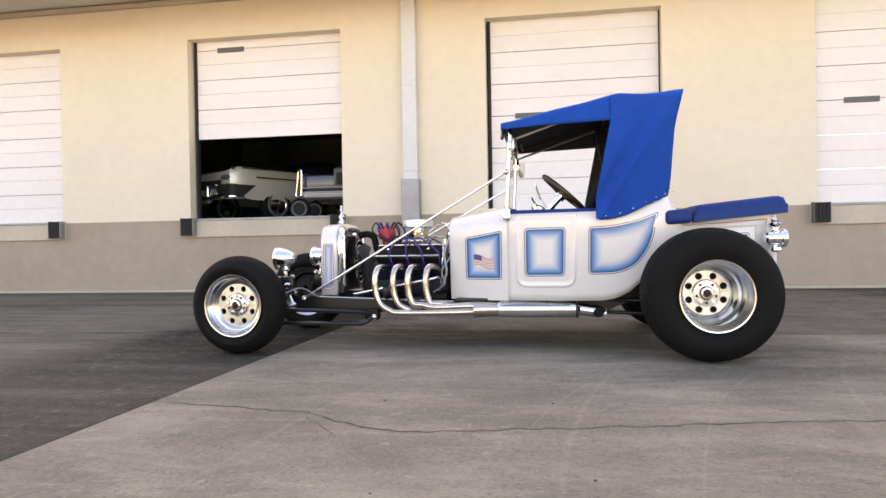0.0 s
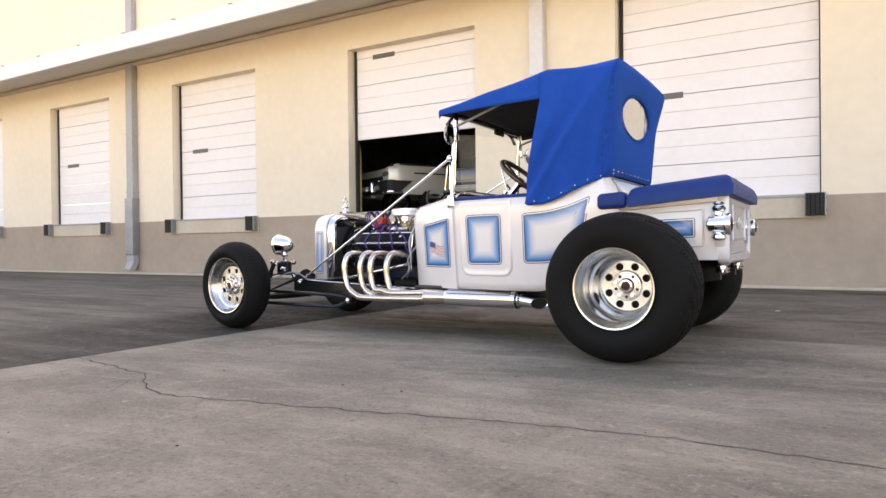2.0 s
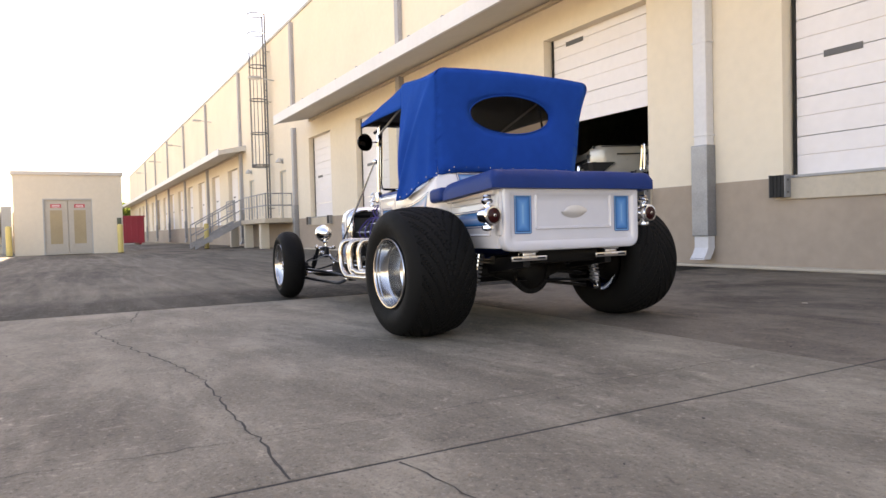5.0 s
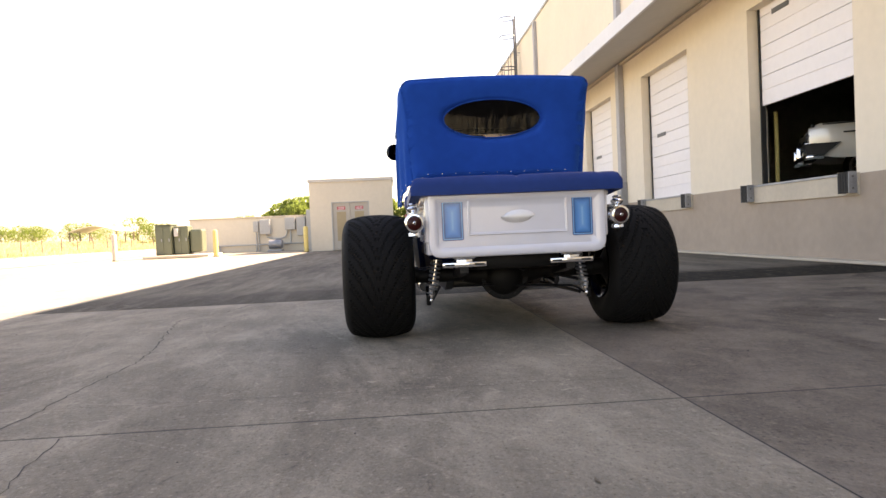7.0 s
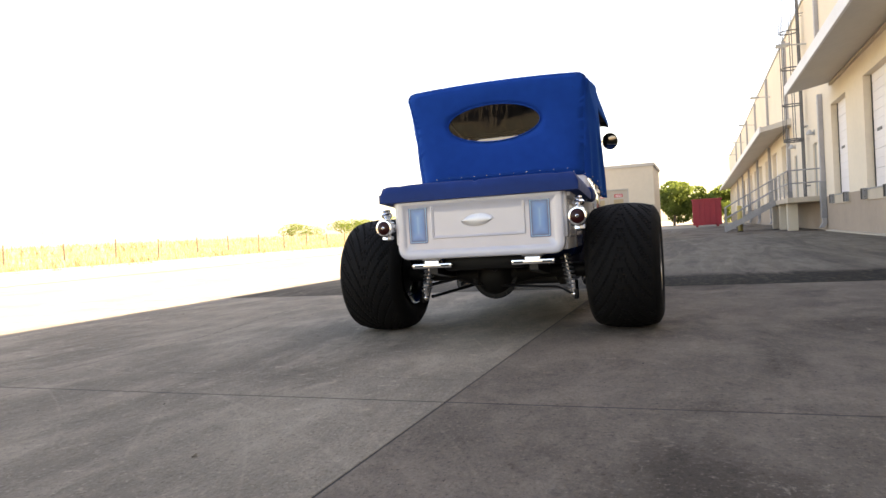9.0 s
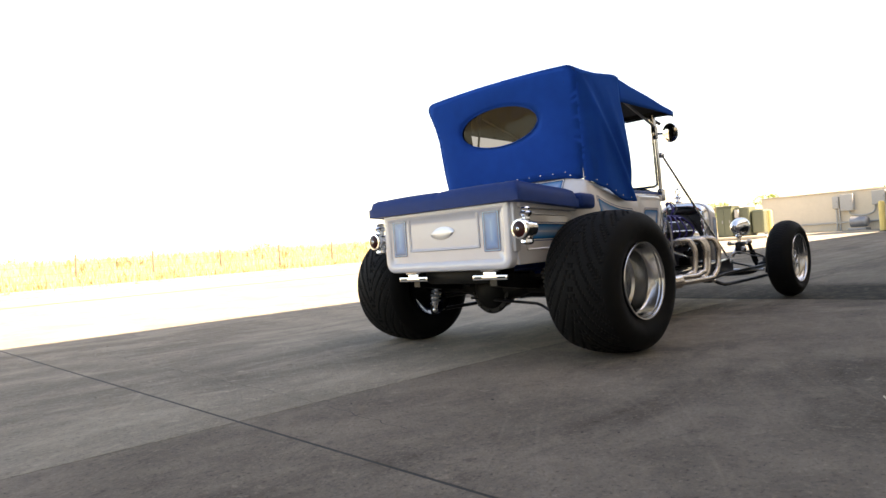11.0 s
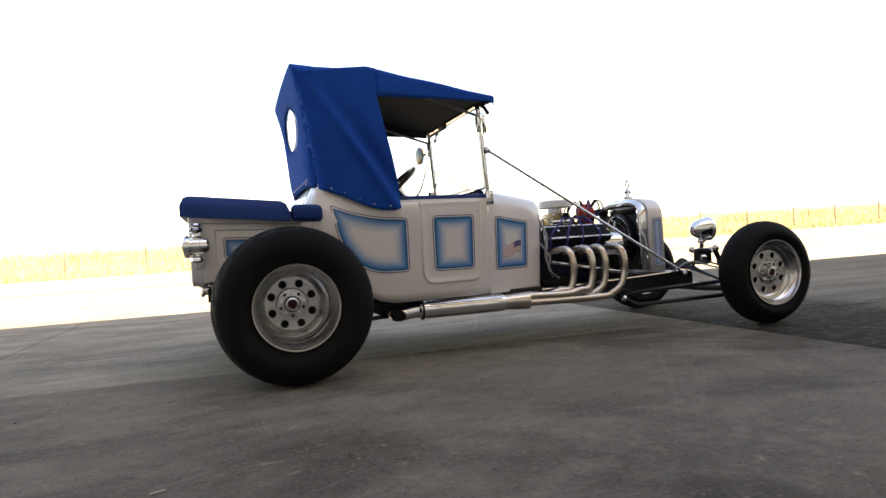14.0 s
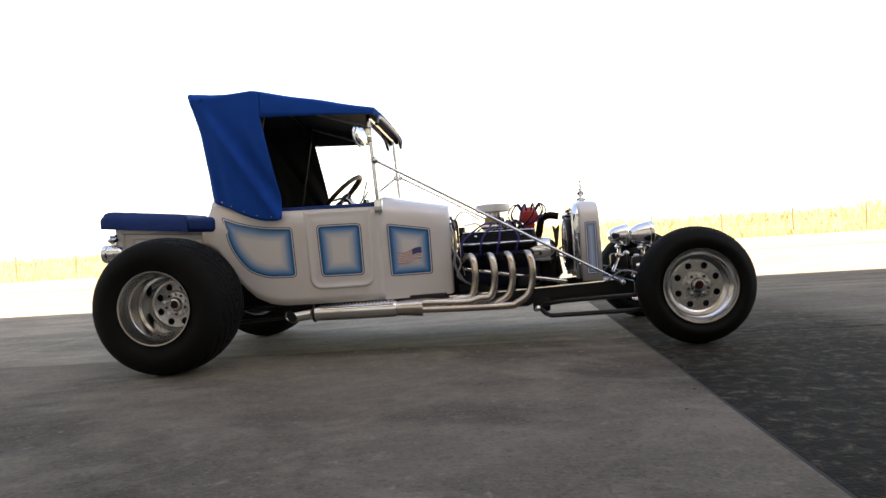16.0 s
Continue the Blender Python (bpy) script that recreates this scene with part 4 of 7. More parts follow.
for z in (3.9, 3.98, 5.5, 7.1, 8.7, 10.25, 11.15):
    part("hoop", tube(B(), [(-0.22, -0.2, z), (-0.38, -0.5, z), (-0.28, -0.84, z), (0, -0.95, z), (0.28, -0.84, z), (0.38, -0.5, z), (0.22, -0.2, z)], 0.028, 6, 4), "plate", lad)
for x, y in ((-0.38, -0.5), (-0.28, -0.84), (0, -0.95), (0.28, -0.84), (0.38, -0.5)):
    part("cage_bar", rod(B(), (x, y, 3.9), (x, y, 9.4), 0.018, seg=6), "plate", lad)
for z in (1.9, 4.5, 7.0, 9.4):
    for q in (-0.22, 0.22):
        part("bracket", rod(B(), (q, -0.2, z), (q, -0.001, z), 0.016, seg=6), "plate", lad)
for x in (-24.95, -39.0, -51.3, -63.6, -76.0):
    f = thing("area_light", "grey arm-mounted floodlight on the upper wall", "lamp", "floodlights on the upper wall", m=pose(x, WALL, 7.35 if x < -28 else 7.0) @ Matrix.Scale(0.88, 4))
    part("arm", rod(B(), (0, -0.001, 0), (0, -0.7, 0.06), 0.03, seg=8), "boxgrey", f)
    part("head", cuboid((-0.18, -1.2, 0.0), (0.18, -0.68, 0.12), 0.03), "boxgrey", f)
    part("lens", cuboid((-0.14, -1.15, -0.012), (0.14, -0.75, 0.0)), "flag_white", f)

shed = thing("shed", "small cream flat-roofed plant shed with grey double doors", "shed", m=pose(-26.5, -2.51, 0) @ Matrix.Diagonal((0.88, 0.86, 0.925, 1)))
part("wall", cuboid((-5.0, -2.05, 0), (-0.12, 2.25, 3.3)), "pale", shed, smooth=0)
for a, b in (((-0.12, -2.05, 0), (0, -0.95, 3.3)), ((-0.12, 1.0, 0), (0, 2.25, 3.3)), ((-0.12, -0.95, 2.33), (0, 1.0, 3.3))):
    part("front_wall", cuboid(a, b), "pale", shed, smooth=0)
part("roof", cuboid((-5.1, -2.12, 3.3), (0.06, 2.32, 3.46), 0.02), "soffit", shed, smooth=0)
for s, (a, b) in enumerate(((-0.90, 0.015), (0.035, 0.95))):
    d = part("door", cuboid((-0.10, a, 0.02), (-0.05, b, 2.28), 0.005), "panelgrey", shed, smooth=0)
    part("louvre", cuboid((-0.048, a + 0.22, 0.45), (-0.042, b - 0.22, 1.85), 0.002), "tan", d, "tan louvred panel", smooth=0)
    for k in range(18):
        part("slat", cuboid((-0.05, a + 0.25, 0.50 + k * 0.073), (-0.028, b - 0.25, 0.525 + k * 0.073)), "tan", d, smooth=0)
    part("warning_sign", cuboid((-0.046, a + 0.25, 1.95), (-0.04, b - 0.25, 2.10), 0.001), "sign" if s == 0 else "sign", d, "red warning sign with pale bars", smooth=0)
    for k in range(2):
        part("sign_bar", cuboid((-0.039, a + 0.3, 1.975 + k * 0.06), (-0.036, b - 0.3, 2.0 + k * 0.06)), "flag_white", d, smooth=0)
for a, b in (((-0.11, -0.95, 0), (0.01, -0.90, 2.33)), ((-0.11, 0.95, 0), (0.01, 1.0, 2.33)), ((-0.11, -0.90, 2.28), (0.01, 0.95, 2.33))):
    part("door_frame", cuboid(a, b), "boxgrey", shed, smooth=0)
part("meter_box", cuboid((0.0, 2.0, 1.2), (0.12, 2.18, 1.5), 0.01), "green", shed)


def bollard(x, y, h=1.12, material="yellow", label="yellow painted steel bollard"):
    b = thing("bollard", label, "bollard", "bollards", m=pose(x, y, 0))
    bm = B()
    lathe(bm, [(0.10, 0), (0.10, h - 0.06), (0.085, h - 0.02), (0.04, h), (0, h)], (0, 0, 0), (0, 0, 1), 20)
    part("tube", bm, material, b)
    part("collar", lathe(B(), [(0.13, 0), (0.13, 0.02), (0.1, 0.03)], (0, 0, 0), (0, 0, 1), 20), "crack", b)


for x, y in ((-25.73, -4.41), (-25.54, -0.75), (-27.65, 2.81), (-24.78, -8.02)):
    bollard(x, y)
bollard(-24.58, -12.02, 1.12, "sill", "pale painted steel post")

FAR = Matrix.Translation((0.35, -0.45, 0)) @ Matrix.Diagonal((0.959, 0.87, 0.89, 1))      # the yard corner
yard = thing("yard_wall", "low cream yard wall beside the plant shed", "wall", kind="structure", m=FAR)
part("wall", cuboid((-33.2, -12.0, 0), (-33.0, -3.0, 1.95), 0.01), "pale", yard, smooth=0)
part("cap", cuboid((-33.25, -12.05, 1.95), (-32.95, -2.95, 2.03), 0.01), "sill", yard, smooth=0)


def wall_box(y0, y1, z0, z1, deep, label="grey electrical cabinet on the yard wall"):
    c = thing("electrical_box", label, "electrical box", "boxes on the yard wall", m=FAR @ pose(-33.0, y0, z0))
    w, h = y1 - y0, z1 - z0
    part("case", cuboid((0.001, 0, 0), (deep, w, h), 0.015), "boxgrey", c, smooth=0)
    part("door", cuboid((deep, 0.03, 0.03), (deep + 0.015, w - 0.03, h - 0.03), 0.004), "boxgrey", c, smooth=0)
    part("latch", cuboid((deep + 0.015, w - 0.09, h * 0.5), (deep + 0.04, w - 0.06, h * 0.5 + 0.08), 0.003), "galv", c, smooth=0)


wall_box(-8.35, -8.05, 1.15, 1.75, 0.15)
wall_box(-7.95, -7.35, 1.0, 1.85, 0.25)
wall_box(-6.5, -5.9, 1.2, 1.9, 0.25)
wall_box(-5.8, -5.3, 0.85, 1.9, 0.3)
wall_box(-5.2, -4.75, 0.0, 2.3, 0.5, "tall grey electrical cabinet against the yard wall")
cond = thing("conduit", "grey electrical conduits along the yard wall", "conduit", m=FAR)
for k, pts in enumerate((((-32.92, -8.2, 0), (-32.92, -8.2, 1.15)), ((-32.92, -8.05, 0), (-32.92, -8.05, 1.15)), ((-32.92, -10.6, 0.42), (-32.92, -5.25, 0.42)), ((-32.92, -10.6, 0), (-32.92, -10.6, 0.45)), ((-32.92, -10.3, 0), (-32.92, -10.3, 0.45)), ((-32.92, -6.2, 0.4), (-32.92, -6.2, 1.2)))):
    part("pipe", rod(B(), pts[0], pts[1], 0.04, seg=8), "boxgrey", cond)
part("bend", tube(B(), [(-32.9, -7.6, 1.0), (-32.9, -7.5, 0.82), (-32.9, -7.0, 0.72), (-32.9, -6.5, 0.85), (-32.9, -6.4, 1.2)], 0.04, 8), "boxgrey", cond)
pump = thing("pump_unit", "squat dark grey pump unit at the yard wall", "pump", m=FAR @ pose(-32.3, -7.0, 0))
part("base", cuboid((-0.35, -0.4, 0), (0.35, 0.4, 0.12), 0.01), "galv", pump)
part("motor", rod(B(), (0, -0.35, 0.42), (0, 0.35, 0.42), 0.26, seg=20), "galv", pump)
part("fan_cap", lathe(B(), [(0.26, 0), (0.2, 0.08), (0, 0.09)], (0, 0.35, 0.42), (0, 1, 0), 20), "galv", pump)


def transformer():
    """A padmount transformer: two tall olive cabinets with doors, a cooling box beside them, on a concrete pad."""
    t = thing("transformer", "olive green padmount transformer cabinets on a concrete pad", "transformer", m=FAR @ pose(-28.4, -12.3, 0))
    part("pad", cuboid((-1.6, -0.3, 0), (1.0, 2.9, 0.12), 0.02), "sill", t, smooth=0)
    part("cabinet", cuboid((-0.9, 0.0, 0.12), (0.0, 0.80, 1.62), 0.03), "green", t, smooth=0)
    part("cabinet", cuboid((-1.0, 0.86, 0.12), (-0.2, 1.58, 1.56), 0.03), "green", t, smooth=0)
    part("cooler", cuboid((-1.1, 1.62, 0.22), (-0.3, 2.25, 1.38), 0.10), "green", t, smooth=0)
    for a, b in ((0.03, 0.39), (0.41, 0.77), (0.89, 1.21), (1.23, 1.55)):
        x = 0.0 if a < 0.8 else -0.2
        d = part("door", cuboid((x, a, 0.2), (x + 0.02, b, 1.52), 0.006), "green", t, smooth=0)
        part("hasp", cuboid((x + 0.02, b - 0.10, 0.8), (x + 0.05, b - 0.05, 0.95), 0.004), "galv", d, smooth=0)
    part("lid", cuboid((-0.95, -0.04, 1.62), (0.04, 0.84, 1.67), 0.01), "green", t, smooth=0)
    part("gauge_box", cuboid((-0.2, 0.9, 1.05), (-0.06, 1.1, 1.45), 0.02), "boxgrey", t, smooth=0)


transformer()

dump = thing("container", "red steel waste container at the far end of the lot", "container", m=pose(-55.0, 1.75, 0) @ Matrix.Scale(0.88, 4))
part("body", cuboid((-4.5, -1.25, 0.15), (0, 1.25, 2.5), 0.03), "redbox", dump, smooth=0)
for k in range(6):
    part("rib", cuboid((0.0, -1.2 + k * 0.46, 0.2), (0.07, -1.1 + k * 0.46, 2.45), 0.01), "redbox", dump, smooth=0)
part("rim", cuboid((-4.55, -1.32, 2.45), (0.09, 1.32, 2.58), 0.02), "redbox", dump, smooth=0)
for y in (-1.0, 0.8):
    part("skid", cuboid((-4.4, y, 0), (-0.1, y + 0.2, 0.15)), "redbox", dump, smooth=0)


# ---- the hot rod ----
car = thing("hot_rod", "white and blue bucket hot rod with canvas top, parked on concrete", "car", m=pose(0.005, 0, 0, 0, 0, 1.1))


def side_w(x, z):
    """Half-width of the bucket body."""
    w = ramp(x, [(-1.54, 0.335), (-1.45, 0.385), (-1.32, 0.438), (-1.19, 0.488), (-1.05, 0.526), (-0.8, 0.563), (-0.6, 0.58), (-0.4, 0.588), (-0.2, 0.586), (-0.05, 0.575)])
    return w - 0.112 * max(0.0, 0.77 - z) - (0.55 * max(0.0, z - 0.82) ** 1.5)


def body_low(x):
    return ramp(x, [(-1.6, 0.312), (-0.56, 0.316), (-0.48, 0.332), (-0.40, 0.372), (-0.33, 0.44), (-0.26, 0.54), (-0.20, 0.66), (-0.14, 0.70), (0, 0.70)])


def body_top(x):
    return ramp(x, [(-1.2, 0.865), (-0.62, 0.868), (-0.5, 0.874), (-0.38, 0.894), (-0.26, 0.930), (-0.16, 0.947), (-0.09, 0.958), (-0.07, 0.982), (0, 0.982)])


def bucket():
    """Sides and back of the bucket in one sheet, from the windscreen round the tail and forward again."""
    path = []
    n = 34
    for k in range(n + 1):
        path.append((-1.15 + (0.98) * k / n, -1, 0.0))
    for k in range(1, 9):
        path.append((-0.17, -1, k / 8 * math.pi / 2))
    full = path + [None] * 9 + [(x, 1, a) for x, s, a in path[::-1]]
    bm = B()
    rows = []
    m = 12
    R = 0.10
    for i, p in enumerate(full):
        row = []
        for j in range(m + 1):
            v = j / m
            if p is None:
                k = (i - len(path) + 1) / 10
                lo, hi = body_low(-0.07), body_top(-0.07)
                z = lo + (hi - lo) * v
                w = side_w(-0.17, z) - R
                row.append(bm.verts.new((-0.07 - 0.10 * max(0, v - 0.35) / 0.65 + 0.0, -w + 2 * w * k, z)))
            else:
                x, s, a = p
                xx = x + R * math.sin(a)
                lo, hi = body_low(xx), body_top(xx)
                z = lo + (hi - lo) * v
                w = side_w(x, z) - R * (1 - math.cos(a))
                lean = 0.10 * max(0, v - 0.35) / 0.65 * math.sin(a)
                row.append(bm.verts.new((xx - lean, s * w, z)))
        rows.append(row)
    for a, b in zip(rows, rows[1:]):
        for j in range(m):
            bm.faces.new((a[j], b[j], b[j + 1], a[j + 1]))
    ob = part("bucket_body", bm, "paint", car, "pearl white painted bucket", extra=("vinyl",), smooth=50, centre=(-0.75, 0, 0.6))
    thicken(ob, 0.03, -1.0, 1)
    return ob


bucket()


def cowl_section(x, t):
    """The cowl's cross-section at x, t from 0 (left sill) over the top to 1."""
    s = -1 if t < 0.5 else 1
    q = min(1.0, 2 * t if t < 0.5 else 2 * (1 - t))
    crown = ramp(x, [(-1.545, 0.868), (-1.50, 0.876), (-1.4, 0.895), (-1.15, 0.945)])
    knee = 0.72
    if q < 0.5:
        z = 0.312 + (knee - 0.312) * q / 0.5
        return Vector((x, s * side_w(x, z), z))
    a = (q - 0.5) / 0.5 * math.pi / 2
    e = 0.50
    w = side_w(x, knee)
    return Vector((x, s * w * math.cos(a) ** e, knee + (crown - knee) * math.sin(a) ** e))


bm = B()
X = [-1.545, -1.54, -1.525, -1.50, -1.45, -1.40, -1.34, -1.27, -1.20, -1.148]
rows = []
for i, x in enumerate(X):
    shrink = [0.975, 0.99, 0.998, 1, 1, 1, 1, 1, 1, 1][i]
    row = []
    for k in range(49):
        p = cowl_section(x, k / 48)
        c = Vector((x, 0, 0.58))
        row.append(bm.verts.new(c + (p - c) * shrink))
    rows.append(row)
for a, b in zip(rows, rows[1:]):
    for k in range(48):
        bm.faces.new((a[k], a[k + 1], b[k + 1], b[k]))
bm.faces.new(rows[0])
part("cowl", bm, "paint", car, "rounded white cowl", smooth=50)
part("floor_pan", cuboid((-1.5, -0.40, 0.30), (-0.45, 0.40, 0.325), 0.004), "black", car)
part("dashboard", cuboid((-1.14, -0.46, 0.74), (-1.08, 0.46, 0.90), 0.02), "vinyl", car)
for s in (-1, 1):
    bm = B()
    tube(bm, [(-1.12 + 0.1 * k, s * (side_w(-1.12 + 0.1 * k, 0.86) - 0.022), 0.872) for k in range(7)], 0.018, 8)
    part("cockpit_roll", bm, "vinyl", car, "padded blue cockpit edge")
part("seat_cushion", cuboid((-0.78, -0.44, 0.42), (-0.36, 0.44, 0.62), 0.06), "vinyl", car)
part("seat_back", cuboid((-0.40, -0.45, 0.50), (-0.24, 0.45, 0.885), 0.06), "vinyl", car)


def on_side(s):
    def put(u, v, h):
        return Vector((u, s * (side_w(u, v) + h), v))
    return put


for s in (-1, 1):
    door = inlay("door", ((-1.098, 0.858), (-1.098, 0.398), (-0.725, 0.398), (-0.715, 0.858)), [0.004, 0.075, 0.075, 0.004],
                 on_side(s), "paint", car, "white door with a raised rounded edge", steps=(0, .003, .008, .016, .024, .045), lip=(0.0003, 0.006, 0.009, 0.009, 0.0052, 0.0046))
    inlay("painted_panel", ((-1.432, 0.722), (-1.432, 0.447), (-1.19, 0.447), (-1.186, 0.762)), 0.018, on_side(s), "panel", car, "blue airbrushed panel with pinstripe", rise=0.002)
    inlay("painted_panel", ((-1.042, 0.774), (-1.042, 0.468), (-0.792, 0.470), (-0.785, 0.776)), 0.03, on_side(s), "panel", door, "blue airbrushed panel with pinstripe", rise=0.0062)
    tear = [Vector(p) for p in ((-0.646, 0.772), (-0.650, 0.478), (-0.47, 0.482), (-0.36, 0.53), (-0.27, 0.66), (-0.232, 0.858), (-0.34, 0.815), (-0.48, 0.782))]
    inlay("painted_panel", tear, [0.022, 0.03, 0.10, 0.10, 0.12, 0.015, 0.10, 0.12], on_side(s), "panel", car, "blue airbrushed teardrop panel with pinstripe", rise=0.002)
    # little waving flag painted on the cowl panel
    put = on_side(s)
    flag = None
    L, H = 0.135, 0.066

    def at_flag(u, v, h=0.0065):
        x = -1.375 + u * L
        z = 0.612 - 0.020 * u + 0.006 * math.sin(u * 7) - v * H - 0.012 * u
        return put(x, z, h)
    bm = B()
    for k in range(13):
        for q in range(8):
            vs = [bm.verts.new(at_flag(q / 8 + a / 8, (k + b) / 13)) for a, b in ((0, 0), (1, 0), (1, 1), (0, 1))]
            bm.faces.new(vs).material_index = k % 2
    for q in range(4):
        vs = [bm.verts.new(at_flag((q + a) / 10, b * 0.54, 0.0080)) for a, b in ((0, 0), (1, 0), (1, 1), (0, 1))]
        bm.faces.new(vs).material_index = 2
    part("flag_decal", bm, "flag_red", car, "small striped flag decal with a blue corner", smooth=0, extra=("flag_white", "flag_blue"))

inlay("painted_panel", ((-0.43, 0.80), (-0.43, 0.972), (0.43, 0.972), (0.43, 0.80)), 0.015,
      lambda u, v, h: Vector((-0.07 - 0.10 * max(0, (v - 0.70) / 0.285 - 0.35) / 0.65 + h, u, v)), "panel", car, "blue airbrushed strip on the tail", rise=0.003)

# pickup bed
def bed_side(s):
    """One bed side with a pressed panel."""
    bm = B()
    box(bm, (-0.16, 0.485, 0.50), (0.415, 0.515, 0.80), 0.006)
    box(bm, (-0.16, 0.47, 0.80), (0.42, 0.545, 0.838), 0.012)
    for v in bm.verts:
        v.co.y *= s
        v.co.z += 0.06 * (v.co.x - 0.42) if v.co.z > 0.7 else 0
    bmesh.ops.reverse_faces(bm, faces=bm.faces[:])
    side = part("bed_side", bm, "paint", car, "white pressed bed side")
    bm = B()
    pr = rounded([Vector(p) for p in ((-0.11, 0.575), (0.345, 0.575), (0.345, 0.765), (-0.11, 0.745))], 0.012)
    tube(bm, [(p.x, s * 0.516, p.y) for p in pr] + [(pr[0].x, s * 0.516, pr[0].y)], 0.0065, 6, 1, smooth=False, caps=False)
    part("pressed_bead", bm, "paint", side)
    inlay("painted_panel", ((-0.07, 0.612), (0.305, 0.618), (0.305, 0.722), (-0.07, 0.708)), 0.015, lambda u, v, h: Vector((u, s * (0.515 + h), v)), "panel", side, "blue airbrushed strip with pinstripe", rise=0.003,
          steps=(0, .0045, .005, .010, .0105, .014, .018, .026, .038, .05))


for s in (-1, 1):
    bed_side(s)
part("bed_floor", cuboid((-0.15, -0.48, 0.50), (0.42, 0.48, 0.52)), "black", car)


def tailgate():
    """A pressed tailgate: rounded rim, raised centre field and a plain raised emblem."""
    x0 = 0.455

    def put(u, v, h):
        return Vector((x0 + h, u, v))
    rim = ((-0.507, 0.845), (-0.507, 0.482), (0.507, 0.482), (0.507, 0.845))
    t = inlay("tailgate", rim, [0.012, 0.075, 0.075, 0.012], put, "tail", car, "white pressed steel tailgate", steps=(0, .0, .004, .012, .034, .046, .056, .09), lip=(-0.045, 0.004, 0.009, 0.012, 0.012, 0.009, 0.0, 0.0))
    bm = B()
    pr = rounded([Vector(p) for p in ((-0.282, 0.803), (-0.282, 0.606), (0.282, 0.606), (0.282, 0.803))], 0.01)
    for off, r in ((0, 0.006), (0.016, 0.004)):
        pts = [(x0 + 0.001, p.x * (1 - off * 1.8), 0.7045 + (p.y - 0.7045) * (1 - off * 5)) for p in pr]
        tube(bm, pts + [pts[0]], r, 6, 1, smooth=False, caps=False)
    part("pressed_frame", bm, "tail", t)
    for s in (-1, 1):
        inlay("painted_panel", ((s * 0.312, 0.800), (s * 0.312, 0.578), (s * 0.432, 0.578), (s * 0.432, 0.800)), 0.012, put, "panel_small", t, "blue airbrushed upright panel", rise=0.003,
              steps=(0, .0045, .005, .010, .0105, .014, .022, .032, .044, .055))
    bm = B()
    sheet(bm, lambda u, v: Vector((x0 + 0.002 + 0.007 * math.sin(math.pi * v), -0.09 + 0.18 * u + 0.02 * (v - 0.5), 0.700 + (v - 0.5) * 0.074 * math.sqrt(max(0.0, math.sin(math.pi * u))))), 30, 8)
    part("emblem", bm, "satin", t, "raised plain silver emblem")
    for s in (-1, 1):
        part("corner_post", cuboid((0.40, s * 0.505 - 0.020, 0.57), (0.448, s * 0.505 + 0.020, 0.84), 0.012), "paint", car)


tailgate()


def bed_pad():
    """The quilted blue pad over the bed: rolled edges, two crowned halves, lower at the front."""
    x0, x1, hw = -0.030, 0.498, 0.602

    def up(u, v):
        x, y = x0 + (x1 - x0) * u, -hw + 2 * hw * v
        base = 0.798 + 0.098 * (x + 0.19)
        e = min(u * (x1 - x0), (1 - u) * (x1 - x0), v * 2 * hw, (1 - v) * 2 * hw)
        r = 0.058
        k = math.sqrt(max(0, 1 - (1 - min(1, e / r)) ** 2))
        seam = 0.010 * math.exp(-(abs(y) / 0.014) ** 2) + 0.006 * math.exp(-((abs(y) - 0.48) / 0.010) ** 2)
        crown = 0.007 * max(0, math.sin(math.pi * min(1, abs(y) / 0.50))) * math.sin(math.pi * u) ** 0.5
        return Vector((x, y, base + 0.020 + 0.056 * k + crown - seam * k))
    bm = B()
    rows = sheet(bm, up, 28, 56)
    lower = [[bm.verts.new((v.co.x, v.co.y, 0.772 + 0.088 * (v.co.x + 0.19))) for v in (r[0], r[-1])] for r in rows]
    edge = [r[0] for r in rows] + rows[-1][1:-1] + [r[-1] for r in rows[::-1]] + rows[0][-2:0:-1]
    low = [bm.verts.new((v.co.x, v.co.y, 0.772 + 0.088 * (v.co.x + 0.19))) for v in edge]
    for k in range(len(edge)):
        j = (k + 1) % len(edge)
        bm.faces.new((edge[k], edge[j], low[j], low[k]))
    bm.faces.new(low[::-1])
    bmesh.ops.delete(bm, geom=[v for v in bm.verts if not v.link_faces], context="VERTS")
    p = part("bed_pad", bm, "vinyl", car, "padded dark blue vinyl bed cover", smooth=60)
    bm = B()
    for s in (-1, 1):
        tube(bm, [(x0 + 0.05, s * 0.48, 0.885), (x1 - 0.05, s * 0.48, 0.925)], 0.004, 6, 2)
    part("piping", bm, "vinyl", p)
    for s in (-1, 1):
        bm = B()
        box(bm, (-0.192, 0.505, 0.775), (-0.036, 0.612, 0.862), 0.026, seg=4)
        for v in bm.verts:
            v.co.z += 0.06 * (v.co.x + 0.19)
            v.co.y *= s
        part("front_pad", bm, "vinyl", car, "short padded blue end piece")


bed_pad()

# canvas top
TOP = [(-1.172, 1.428), (-1.0, 1.466), (-0.75, 1.520), (-0.46, 1.583), (-0.30, 1.576), (-0.20, 1.580), (-0.067, 1.597)]


def roof_z(x, y):
    z = ramp(x, TOP)
    return z + 0.018 * (1 - (y / 0.58) ** 2) - 0.004 * math.sin((x + 1.2) * 9) ** 2


